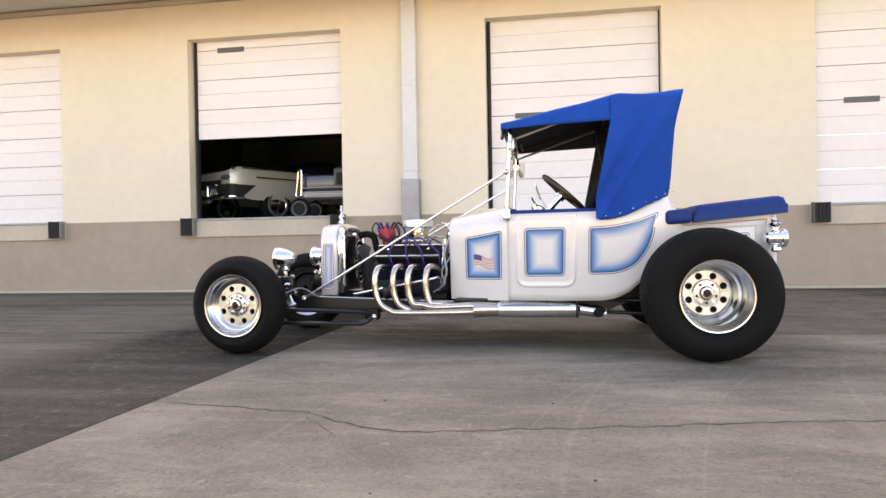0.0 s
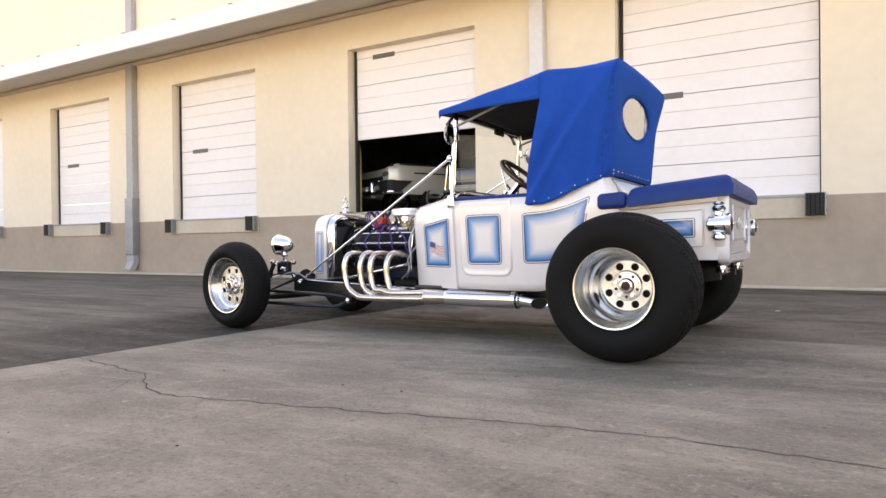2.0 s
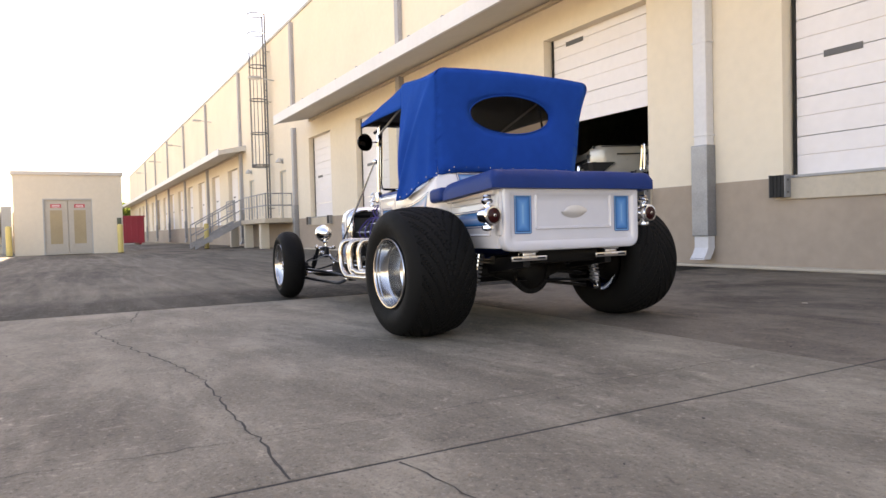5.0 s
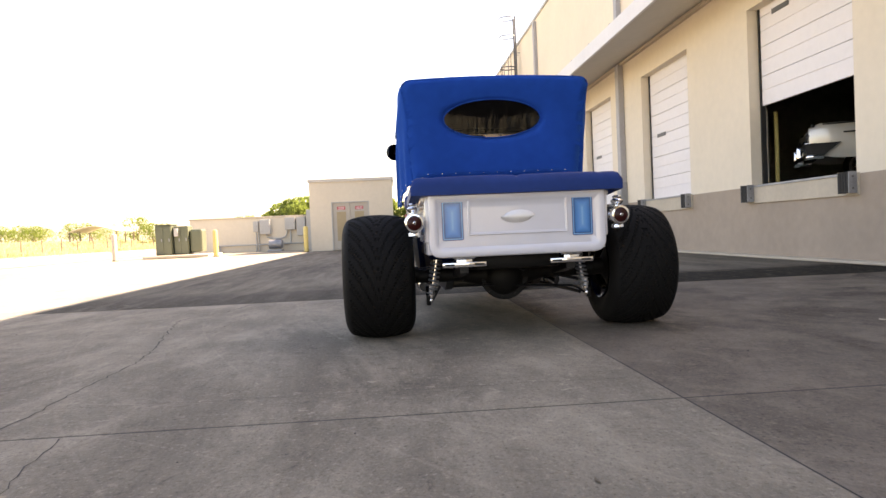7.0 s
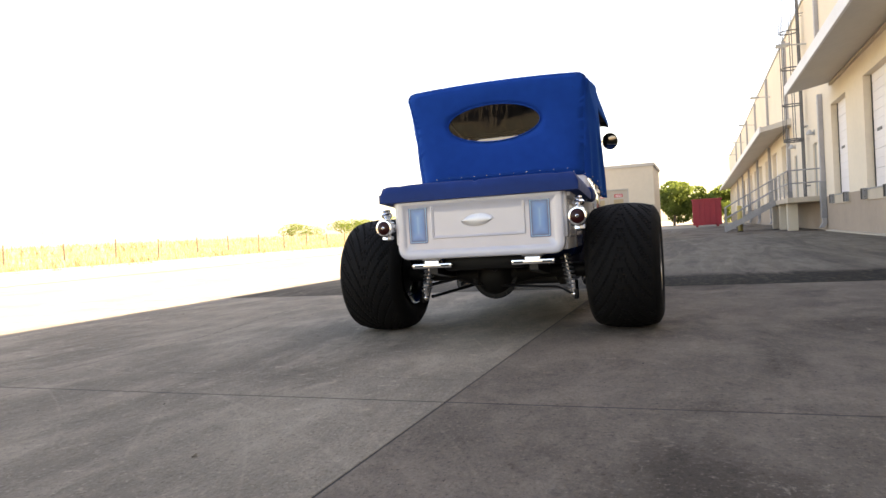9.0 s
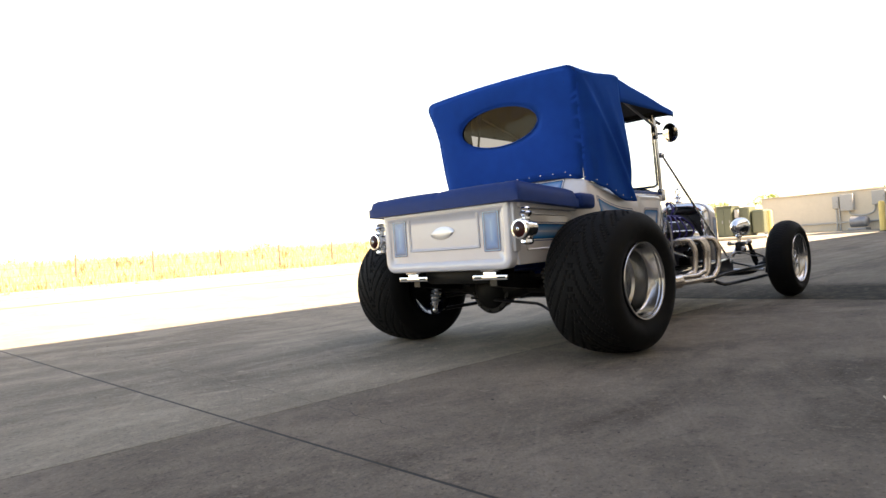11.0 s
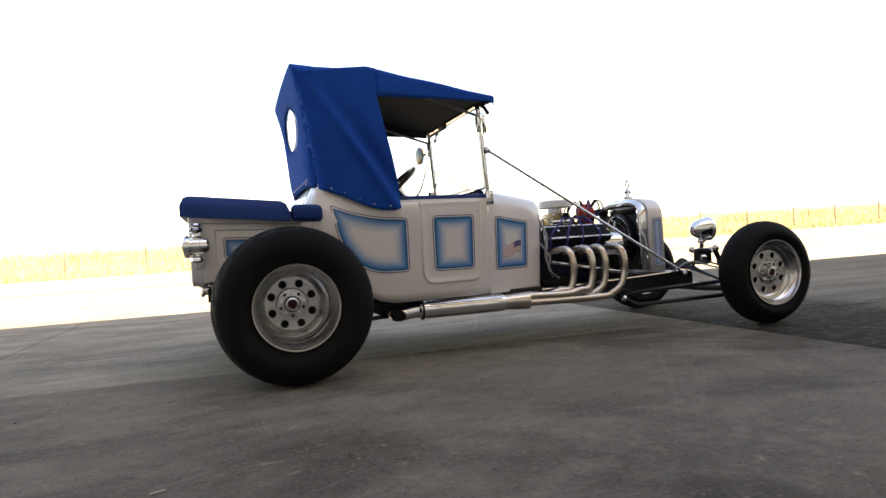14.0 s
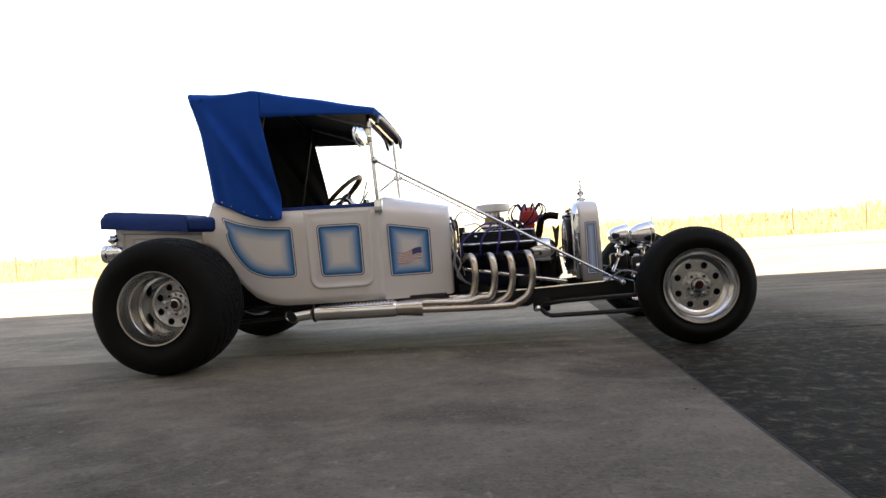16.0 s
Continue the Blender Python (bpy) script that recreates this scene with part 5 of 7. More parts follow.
def skirt_y(x, z):
    """Half-width of the hanging canvas, with its long slack folds."""
    t = (1.57 - z) / 0.7
    a = x + 0.085 + 0.47 * max(0.0, t) ** 0.9
    fold = 0.024 * math.exp(-(a / 0.028) ** 2) - 0.020 * math.exp(-((a + 0.075) / 0.045) ** 2)
    c = x + 0.10 + 0.13 * t
    fold += 0.014 * math.exp(-(c / 0.022) ** 2) - 0.011 * math.exp(-((c + 0.06) / 0.03) ** 2)
    d = x + 0.33 + 0.30 * t
    fold += 0.006 * math.exp(-(d / 0.025) ** 2) - 0.004 * math.exp(-((x - 0.06 + 0.50 * t + 0.2) / 0.04) ** 2)
    tuck = min(1.0, max(0.0, t))
    round_back = (0.045 * min(1.0, tuck * 3) + 0.088 * tuck) * max(0.0, 1 - (back_x(z) - x) / (0.07 + 0.15 * tuck)) ** 2
    return 0.611 + 0.012 * math.sin(t * 2.6) + 0.014 * t * (1 - t) + fold * min(1, max(0, t * 1.6)) + 0.018 * max(0, t - 0.75) - round_back


def low_edge(x):
    return ramp(x, [(-0.62, 0.832), (-0.58, 0.812), (-0.50, 0.818), (-0.44, 0.834), (-0.38, 0.858), (-0.30, 0.898), (-0.23, 0.928), (-0.15, 0.955), (-0.06, 0.970)])


def front_edge(z):
    return ramp(z, [(0.80, -0.605), (0.95, -0.60), (1.10, -0.573), (1.25, -0.542), (1.42, -0.508), (1.58, -0.49)])


def back_x(z):
    return ramp(z, [(0.93, -0.147), (1.08, -0.138), (1.26, -0.128), (1.37, -0.120), (1.45, -0.108), (1.51, -0.099), (1.55, -0.088), (1.59, -0.076)])


def corner_tuck(z):
    """How far the back corners draw in towards the rounded tub."""
    return 0.038 * min(1.0, max(0.0, (1.50 - z) / 0.55))


def edge_drop(x):
    """How far the roof falls at its sides: a soft edge, well rounded at the back bow."""
    k = min(1.0, max(0.0, (x + 0.34) / 0.26))
    return 0.020 + 0.032 * k * k * (3 - 2 * k)


def roof_line(x, y):
    """Height of the roof at x, y as a share of its half-width."""
    k = 1 - min(1, (1 - abs(y)) / (0.05 + 1.1 * edge_drop(x)))
    return roof_z(x, y * 0.59) - edge_drop(x) * (1 - math.sqrt(max(0.0, 1 - k * k)))


def top_canvas():
    bm = B()
    n = 44

    def roof(u, v):
        y = (-1 + 2 * v)
        y = math.sin(y * math.pi / 2)
        x = -1.172 + (back_x(roof_line(-0.067, y)) + 1.172) * u
        z = roof_line(x, y)
        return Vector((x, y * skirt_y(x, z), z))
    rows = sheet(bm, roof, n, 48)
    # front header flap
    for s in range(48):
        a, b = rows[0][s], rows[0][s + 1]
        c, d = (bm.verts.new(b.co + Vector((0.004, 0, -0.040))), bm.verts.new(a.co + Vector((0.004, 0, -0.040))))
        bm.faces.new((a, d, c, b))
    for side in (0, -1):
        s = -1 if side == 0 else 1
        # valance over the opening, then the hanging quarter behind it
        prev = None
        for i in range(n + 1):
            top = rows[i][side]
            x = top.co.x
            if x > -0.49:
                break
            zl = min(ramp(x, [(-1.19, 1.385), (-0.9, 1.402), (-0.51, 1.416)]), top.co.z - 0.012)
            row = [top] + [bm.verts.new((x, s * skirt_y(x, top.co.z + (zl - top.co.z) * k / 4), top.co.z + (zl - top.co.z) * k / 4)) for k in range(1, 5)]
            if prev:
                for k in range(4):
                    bm.faces.new((prev[k], row[k], row[k + 1], prev[k + 1]))
            prev = row

        def quarter(u, v):
            xt = -0.515 + (back_x(roof_line(-0.067, 1.0)) + 0.515) * u
            z_hi = roof_line(xt, 1.0) + 0.012
            zf = 1.56 + (low_edge(-0.605) - 1.56) * v
            xf = min(front_edge(zf), -0.508)
            zb = 1.565 + (0.95 - 1.565) * v
            x = xf + (back_x(zb) - corner_tuck(zb) - xf) * u
            x += (xt - x) * max(0, 1 - v / 0.05)
            z = z_hi + (low_edge(x) - z_hi) * v
            return Vector((x, s * (skirt_y(x, z) + 0.004 * (1 - v) ** 8), z))
        sheet(bm, quarter, 40, 44)
    # back sheet round the oval window
    m = 192
    W, H0, CZ, CY = 0.316, 0.121, 1.346, -0.022

    def outer(a):
        c, s_ = math.cos(a), math.sin(a)
        t = 1.0 / max(abs(c) / 0.585, abs(s_) / (0.25 if s_ > 0 else 0.371))
        y, z = c * t, CZ + s_ * t
        share = y / 0.585
        crest = roof_line(-0.067, share)
        if s_ > 0 and abs(c) / 0.585 < s_ / 0.25:
            z = crest
        z = min(z, crest)
        if z < 1.1:
            z -= 0.026 * abs(share) ** 6
        return share * skirt_y(back_x(z) - corner_tuck(z), z), z
    rings = []
    for k in range(7):
        f = k / 6
        row = []
        for i in range(m):
            a = i * math.tau / m
            oy, oz = outer(a)
            iy, iz = CY + W * math.cos(a), CZ + H0 * math.sin(a)
            y, z = iy + (oy - iy) * f, iz + (oz - iz) * f
            bulge = 0.012 * math.sin(math.pi * min(1, f))
            tuck = corner_tuck(z) * min(1.0, abs(y) / 0.56) ** 8
            row.append(bm.verts.new((back_x(z) + bulge - tuck, y, z)))
        rings.append(row)
    for a, b in zip(rings, rings[1:]):
        for i in range(m):
            bm.faces.new((a[i], a[(i + 1) % m], b[(i + 1) % m], b[i]))
    bmesh.ops.remove_doubles(bm, verts=bm.verts[:], dist=0.004)
    top = part("canvas_top", bm, "canvas", car, "taut bright blue canvas top with oval rear window", extra=("lining",), smooth=48, centre=(-0.55, 0, 1.2))
    thicken(top, 0.006, -1.0, 1)
    bm = B()
    tube(bm, [(back_x(CZ + H0 * math.sin(a)) + 0.004, CY + W * math.cos(a), CZ + H0 * math.sin(a)) for a in [i * math.tau / 48 for i in range(49)]], 0.0035, 6, 1, smooth=False)
    part("window_binding", bm, "canvas", top)
    bm = B()
    cen = bm.verts.new((back_x(CZ) - 0.003, CY, CZ))
    prev = None
    rws = [[bm.verts.new((back_x(CZ + H0 * f * math.sin(a)) - 0.003, CY + W * f * math.cos(a), CZ + H0 * f * math.sin(a))) for a in [i * math.tau / 48 for i in range(48)]] for f in (0.5, 1.0)]
    for i in range(48):
        j = (i + 1) % 48
        bm.faces.new((cen, rws[0][i], rws[0][j]))
        bm.faces.new((rws[0][i], rws[1][i], rws[1][j], rws[0][j]))
    pane = part("rear_window", bm, "film", top, "rippled clear vinyl oval window")
    pane.visible_shadow = False
    for s in (-1, 1):
        for x in (-0.545, -0.46, -0.385, -0.31, -0.245, -0.185, -0.13):
            z = low_edge(x) + 0.022
            part("snap", ball(B(), (x, s * (skirt_y(x, z) + 0.002), z), 0.0042, 8), "chrome", top)
    for k in range(11):
        part("snap", ball(B(), (back_x(0.97) + 0.005, -0.45 + 0.09 * k, 1.003), 0.0042, 8), "chrome", top)
    for s in (-1, 1):
        part("hood_iron", rod(B(), (-1.12, s * 0.50, 1.33), (-0.52, s * 0.52, 1.53), 0.008, seg=8), "galv", top)
        part("hood_iron", rod(B(), (-0.52, s * 0.52, 1.53), (-0.40, s * 0.53, 0.95), 0.008, seg=8), "black", top)
        part("hood_catch", ball(B(), (-0.525, s * 0.60, 0.835), 0.014, 10), "chrome", top)
    for x in (-1.17, -0.47, -0.10):
        part("hood_bow", tube(B(), [(x, -0.52, roof_z(x, 0.55) - 0.085), (x, -0.4, roof_z(x, 0.4) - 0.03), (x, 0, roof_z(x, 0) - 0.026), (x, 0.4, roof_z(x, 0.4) - 0.03), (x, 0.52, roof_z(x, 0.55) - 0.085)], 0.011, 8), "black", top)


top_canvas()


def windscreen():
    w = part("windscreen_post", tube(B(), [(-1.150, -0.500, 0.84), (-1.142, -0.505, 1.0), (-1.128, -0.505, 1.25), (-1.118, -0.500, 1.405)], 0.013, 10), "chrome", car)
    part("windscreen_post", tube(B(), [(-1.150, 0.500, 0.84), (-1.142, 0.505, 1.0), (-1.128, 0.505, 1.25), (-1.118, 0.500, 1.405)], 0.013, 10), "chrome", car)
    pr = rounded([Vector(p) for p in ((-0.482, 0.925), (0.482, 0.925), (0.482, 1.395), (-0.482, 1.395))], 0.03)

    def place(p):
        return (-1.146 + (p.y - 0.925) * 0.055, p.x, p.y)
    bm = B()
    pts = [place(p) for p in pr]
    tube(bm, pts + [pts[0]], 0.009, 8, 1, smooth=False, caps=False)
    part("windscreen_frame", bm, "chrome", car)
    bm = B()
    bm.faces.new([bm.verts.new(p) for p in pts])
    g = part("windscreen_glass", bm, "glass", car, smooth=0)
    g.visible_shadow = False
    for s in (-1, 1):
        bm = B()
        box(bm, (-1.175, s * 0.505 - 0.02, 0.822), (-1.125, s * 0.505 + 0.02, 0.905), 0.01)
        part("post_base", bm, "chrome", car)
        bm = B()
        ball(bm, (-1.150, s * 0.525, 1.132), 0.021, 14)
        rod(bm, (-1.138, s * 0.505, 1.132), (-1.15, s * 0.525, 1.132), 0.013)
        part("brace_ball", bm, "chrome", car)
        part("windscreen_brace", rod(B(), (-1.150, s * 0.528, 1.132), (-2.56, s * 0.335, 0.325), 0.0085, seg=10), "chrome", car)
        part("brace_foot", ball(B(), (-2.56, s * 0.335, 0.325), 0.018, 10), "chrome", car)
        part("post_clamp", cuboid((-1.14, s * 0.505 - 0.017, 1.24), (-1.10, s * 0.505 + 0.017, 1.33), 0.008), "chrome", car)
    for s in (-1, 1):
        m = part("side_mirror", lathe(B(), [(0.0, -0.012), (0.04, -0.010), (0.062, -0.002), (0.064, 0.006), (0.058, 0.008), (0, 0.009)], (-1.085, s * 0.635, 1.262), (0.985, 0.17, 0.0) if s < 0 else (0.945, -0.31, -0.11), 32), "mirror" if s < 0 else "chrome", car, "round side mirror")
        part("mirror_back", lathe(B(), [(0.060, 0.0), (0.050, 0.009), (0.02, 0.014), (0, 0.015)], (-1.098, s * 0.635, 1.262), (-0.985, -0.17, 0) if s < 0 else (-0.945, 0.31, 0.11), 24), "chrome", m)
        part("mirror_arm", tube(B(), [(-1.128, s * 0.51, 1.275), (-1.125, s * 0.57, 1.27), (-1.105, s * 0.62, 1.262)], 0.008, 8), "chrome", m)
    part("inner_mirror", cuboid((-1.07, -0.06, 1.335), (-1.05, 0.08, 1.375), 0.01), "seal", car)


windscreen()


def steering():
    c = Vector((-0.785, -0.22, 1.012))
    ax = Vector((0.66, 0, 0.75)).normalized()
    d, u, w = frame_of(ax)
    ring = [c + (u * math.cos(k * math.tau / 40) + w * math.sin(k * math.tau / 40)) * 0.168 for k in range(41)]
    s = part("steering_wheel", tube(B(), ring, 0.0155, 10, 1, smooth=False, caps=False), "wood", car, "dark wood-rimmed steering wheel")
    for k in range(3):
        a = k * math.tau / 3 + 0.5
        part("spoke", rod(B(), c - ax * 0.03, c + (u * math.cos(a) + w * math.sin(a)) * 0.165, 0.008, seg=8), "black", s)
    part("hub", lathe(B(), [(0.035, -0.05), (0.035, -0.02), (0.02, -0.01), (0, -0.01)], c, ax, 20), "chrome", s)
    part("steering_column", rod(B(), c - ax * 0.04, c - ax * 0.36, 0.022, seg=12), "chrome", s)
    part("column_lever", tube(B(), [c - ax * 0.13, c - ax * 0.14 + Vector((-0.05, 0.06, 0.05)), c + Vector((-0.19, 0.08, 0.075))], 0.006, 6), "chrome", s)
    bm = B()
    ball(bm, (-0.95, -0.12, 0.895), 0.045, 14)
    rod(bm, (-0.95, -0.16, 0.90), (-0.90, -0.02, 0.90), 0.028)
    rod(bm, (-0.98, -0.06, 0.86), (-0.98, -0.06, 0.95), 0.02)
    part("dash_gauge", bm, "chrome", car)
    part("gear_lever", tube(B(), [(-0.93, 0.03, 0.75), (-0.97, 0.02, 0.93), (-1.0, 0.0, 1.0)], 0.006, 6), "chrome", car)


steering()


# wheels
def tread(a, w, depth, n, k):
    """Depth of the swept grooves of a directional tread at angle a and width w from -1 to 1."""
    t = abs(w)
    p = (a * n / math.tau + k * t ** 0.62) % 1.0
    g = 1.0 if abs(p - 0.5) < 0.10 - 0.02 * t else 0.0
    p2 = (a * n / math.tau + k * t ** 0.75 + 0.4) % 1.0
    if t > 0.55 and abs(p2 - 0.5) < 0.055:
        g = 1.0
    return -depth * g if t < 0.95 else 0.0


def tyre_mesh(r, w, rim, segs, crown, n, k, cut=0.0065):
    """axis along y, outer face towards -y."""
    prof, kinds = [], []
    h = w / 2
    for j in range(7):
        t = j / 6
        rr = rim + (r - crown - 0.026 - rim) * t
        prof.append((rr, -h + 0.012 + 0.004 * math.cos(t * 3.1) - (0.026 * math.sin(math.pi * min(1, t * 0.92)))))
        kinds.append(None)
    prof.append((r - crown - 0.009, -h + 0.013))
    kinds.append(None)
    m = 34
    for j in range(m + 1):
        v = -1 + 2 * j / m
        prof.append((r - crown * abs(v) ** 2.4, v * (h - 0.026)))
        kinds.append(v)
    for p, kk in list(zip(prof[:8], kinds[:8]))[::-1]:
        prof.append((p[0], -p[1]))
        kinds.append(None)
    bm = B()
    lathe(bm, prof, (0, 0, 0), (0, 1, 0), segs, wave=lambda a, i: 0.0 if kinds[i] is None else tread(a, kinds[i], cut, n, k))
    return bm


def wheel_face(bm, r0, r1, hole_r, y, n=8, thick=0.018, hole_c=None):
    """A disc with a ring of round holes, axis along y."""
    hc = hole_c or (r0 + r1) / 2
    for k in range(n):
        a0 = (k + 0.5) * math.tau / n
        q = 24
        half = math.pi / n
        hole, edge = [], []
        for i in range(q):
            b = i * math.tau / q
            hx, hz = hc + hole_r * math.cos(b), hole_r * math.sin(b)
            hole.append((hx, hz))
            dx, dz = math.cos(b), math.sin(b)
            best = 1.0
            for s in range(1, 200):
                t = s * 0.001
                px, pz = hc + dx * t, dz * t
                if not (r0 <= math.hypot(px, pz) <= r1) or abs(math.atan2(pz, px)) > half:
                    break
                best = t
            edge.append((hc + dx * best, dz * best))

        def at(p, yy):
            x, z = p
            return Vector((x * math.cos(a0) - z * math.sin(a0), yy, x * math.sin(a0) + z * math.cos(a0)))
        top = [bm.verts.new(at(p, y)) for p in hole]
        rim = [bm.verts.new(at((hc + (p[0] - hc) * 1.16, p[1] * 1.16), y - 0.003)) for p in hole]
        out = [bm.verts.new(at(p, y - 0.003)) for p in edge]
        low = [bm.verts.new(at(p, y + thick)) for p in hole]
        for i in range(q):
            j = (i + 1) % q
            bm.faces.new((rim[i], rim[j], out[j], out[i]))
            bm.faces.new((top[i], top[j], rim[j], rim[i]))
            bm.faces.new((low[i], low[j], top[j], top[i]))


def wheel_parts(r, w, dish, segs, crown, n, k, disc, holes, hole_r, plate):
    """Meshes of one wheel: tyre, rim barrel, pierced face, hub with nuts and cap."""
    lip = 0.203
    h = w / 2
    out = {}
    out["tyre"] = part("tyre", tyre_mesh(r, w, lip - 0.006, segs, crown, n, k, 0.0065 if dish > 0.1 else 0.0022), "rubber", car, smooth=30)
    bm = B()
    yo = -h + 0.006
    f = yo + dish
    deep = dish > 0.1
    lip_prof = [(lip - 0.012, yo + 0.03), (lip, yo + 0.012), (lip, yo - 0.004), (lip - 0.004, yo - 0.010), (lip - 0.011, yo - 0.009), (lip - 0.015, yo - 0.002), (lip - 0.016, yo + 0.010)]
    prof = [(lip - 0.0155, yo + 0.010)]
    if deep:
        prof += [(lip - 0.020, yo + 0.020), (lip - 0.023, yo + 0.060), (lip - 0.034, yo + 0.072), (lip - 0.037, yo + 0.150), (lip - 0.050, yo + 0.162), (lip - 0.054, f - 0.03)]
    else:
        prof += [(lip - 0.020, yo + 0.016), (lip - 0.024, yo + 0.026), (lip - 0.034, yo + 0.032), (lip - 0.040, yo + 0.040)]
    prof += [(disc + 0.006, f - 0.006), (disc - 0.004, f + 0.003), (disc - 0.009, f + 0.0062), (disc - 0.009, f + 0.03), (lip - 0.052, f + 0.04), (lip - 0.05, h - 0.03), (lip - 0.01, h - 0.012), (lip, h)]
    lathe(bm, prof, (0, 0, 0), (0, 1, 0), 64)
    out["rim_lip"] = part("rim_lip", lathe(B(), lip_prof, (0, 0, 0), (0, 1, 0), 64), "alloy", car, "bright polished rim lip")
    out["rim"] = part("rim", bm, "barrel", car, "polished alloy rim barrel")
    bm = B()
    wheel_face(bm, plate, disc + 0.001, hole_r, f + 0.010, hole_c=holes)
    bmesh.ops.remove_doubles(bm, verts=bm.verts[:], dist=0.0012)
    lathe(bm, [(plate + 0.004, f + 0.0066), (plate - 0.002, f + 0.002), (plate - 0.003, f - 0.006), (0.040, f - 0.009), (0.038, f)], (0, 0, 0), (0, 1, 0), 40)
    out["wheel_disc"] = part("wheel_disc", bm, "cast", car, "polished disc pierced by eight round holes", smooth=30)
    bm = B()
    lathe(bm, [(0.036, f), (0.035, f - 0.022), (0.032, f - 0.028), (0.025, f - 0.029), (0.022, f - 0.024), (0, f - 0.024)], (0, 0, 0), (0, 1, 0), 32)
    out["hub"] = part("hub", bm, "chrome", car)
    bm = B()
    lathe(bm, [(0.0215, f - 0.0255), (0, f - 0.027)], (0, 0, 0), (0, 1, 0), 20)
    out["hub_badge"] = part("hub_badge", bm, "lens", car)
    nut = (plate + 0.038) / 2
    for q in range(10):
        a = q * math.tau / 10 + 0.31
        x, z = nut * math.cos(a), nut * math.sin(a)
        bm = B()
        if q % 2 == 0:
            rod(bm, (x, f - 0.006, z), (x, f - 0.026, z), 0.0105, 0.0095, 6)
            out["lug_nut" if q == 0 else "lug_nut.%03d" % q] = part("lug_nut", bm, "chrome", car)
        else:
            # thin black disc stands in for the shade in an empty stud hole
            rod(bm, (x, f - 0.0085, z), (x, f - 0.0098, z), 0.0078, 0.0078, 12)
            out["stud_hole.%03d" % q] = part("stud_hole", bm, "seal", car)
    bm = B()
    lathe(bm, [(0.0, f + 0.045), (disc - 0.004, f + 0.045), (disc - 0.004, f + 0.06), (0.05, max(h - 0.02, f + 0.07)), (0.045, h + 0.05)], (0, 0, 0), (0, 1, 0), 32)
    out["brake_drum"] = part("brake_drum", bm, "grime", car)
    return out


def fit_wheels(kit, spots):
    first = True
    for p, turn in spots:
        wh = new("wheel")
        wh.parent = car
        wh.matrix_basis = pose(*p, 0, 0, turn)
        for name, ob in kit.items():
            if first:
                ob.parent = wh
            else:
                link(name.split(".")[0], ob.data, wh, str(ob["label"]) if "label" in ob else "")
        first = False


fit_wheels(wheel_parts(0.377, 0.392, 0.255, 800, 0.023, 20, 3.2, 0.138, 0.104, 0.0180, 0.076), [((0.004, -0.795, 0.374), 0), ((0.004, 0.795, 0.374), 180)])
fit_wheels(wheel_parts(0.316, 0.175, 0.048, 420, 0.016, 70, 0.6, 0.145, 0.110, 0.0165, 0.073), [((-2.872, -0.678, 0.315), -5), ((-2.882, 0.690, 0.315), 182)])

# tail lamps
for s in (-1, 1):
    y = s * 0.587
    t = part("tail_lamp", lathe(B(), [(0.0, -0.062), (0.030, -0.060), (0.040, -0.050), (0.042, -0.02), (0.044, -0.018), (0.044, 0.025), (0.053, 0.028), (0.056, 0.045), (0.050, 0.056), (0.041, 0.057)], (0.432, y, 0.684), (1, 0, 0), 32), "chrome", car, "chrome barrel tail lamp")
    part("red_lens", lathe(B(), [(0.041, 0.053), (0.030, 0.060), (0.014, 0.064), (0, 0.065)], (0.432, y, 0.684), (1, 0, 0), 28), "lens", t, "dark red lens")
    part("lens_stud", lathe(B(), [(0.010, 0.062), (0.009, 0.068), (0.005, 0.069)], (0.432, y, 0.684), (1, 0, 0), 16), "chrome", t)
    bm = B()
    lathe(bm, [(0.018, 0.035), (0.022, 0.048), (0.020, 0.058), (0.033, 0.070), (0.036, 0.082), (0.028, 0.090), (0.022, 0.094), (0.026, 0.104), (0.020, 0.112), (0, 0.113)], (0.428, y, 0.684), (0, 0, 1), 24)
    part("upper_finial", bm, "chrome", t)
    bm = B()
    lathe(bm, [(0.018, 0.035), (0.020, 0.046), (0.034, 0.055), (0.036, 0.070), (0.028, 0.080), (0, 0.086)], (0.428, y, 0.684), (0, 0, -1), 24)
    part("lower_finial", bm, "chrome", t)
    part("lamp_bracket", rod(B(), (0.425, s * 0.53, 0.684), (0.425, s * 0.57, 0.684), 0.018), "chrome", t)
    bm = B()
    yb = s * 0.31
    box(bm, (0.415, yb - 0.125, 0.425), (0.43, yb + 0.125, 0.452), 0.003)
    box(bm, (0.38, yb - 0.045, 0.43), (0.428, yb + 0.045, 0.474), 0.004)
    tube(bm, [(0.40, yb - 0.055, 0.482), (0.435, yb - 0.05, 0.476), (0.435, yb + 0.05, 0.476), (0.40, yb + 0.055, 0.482)], 0.006, 6)
    b = part("bumper_bracket", bm, "chrome", car, "small chrome bracket under the tailgate")
    for dy in (-0.085, 0.085):
        part("slot", cuboid((0.4302, yb + dy - 0.028, 0.434), (0.4312, yb + dy + 0.028, 0.444)), "seal", b)

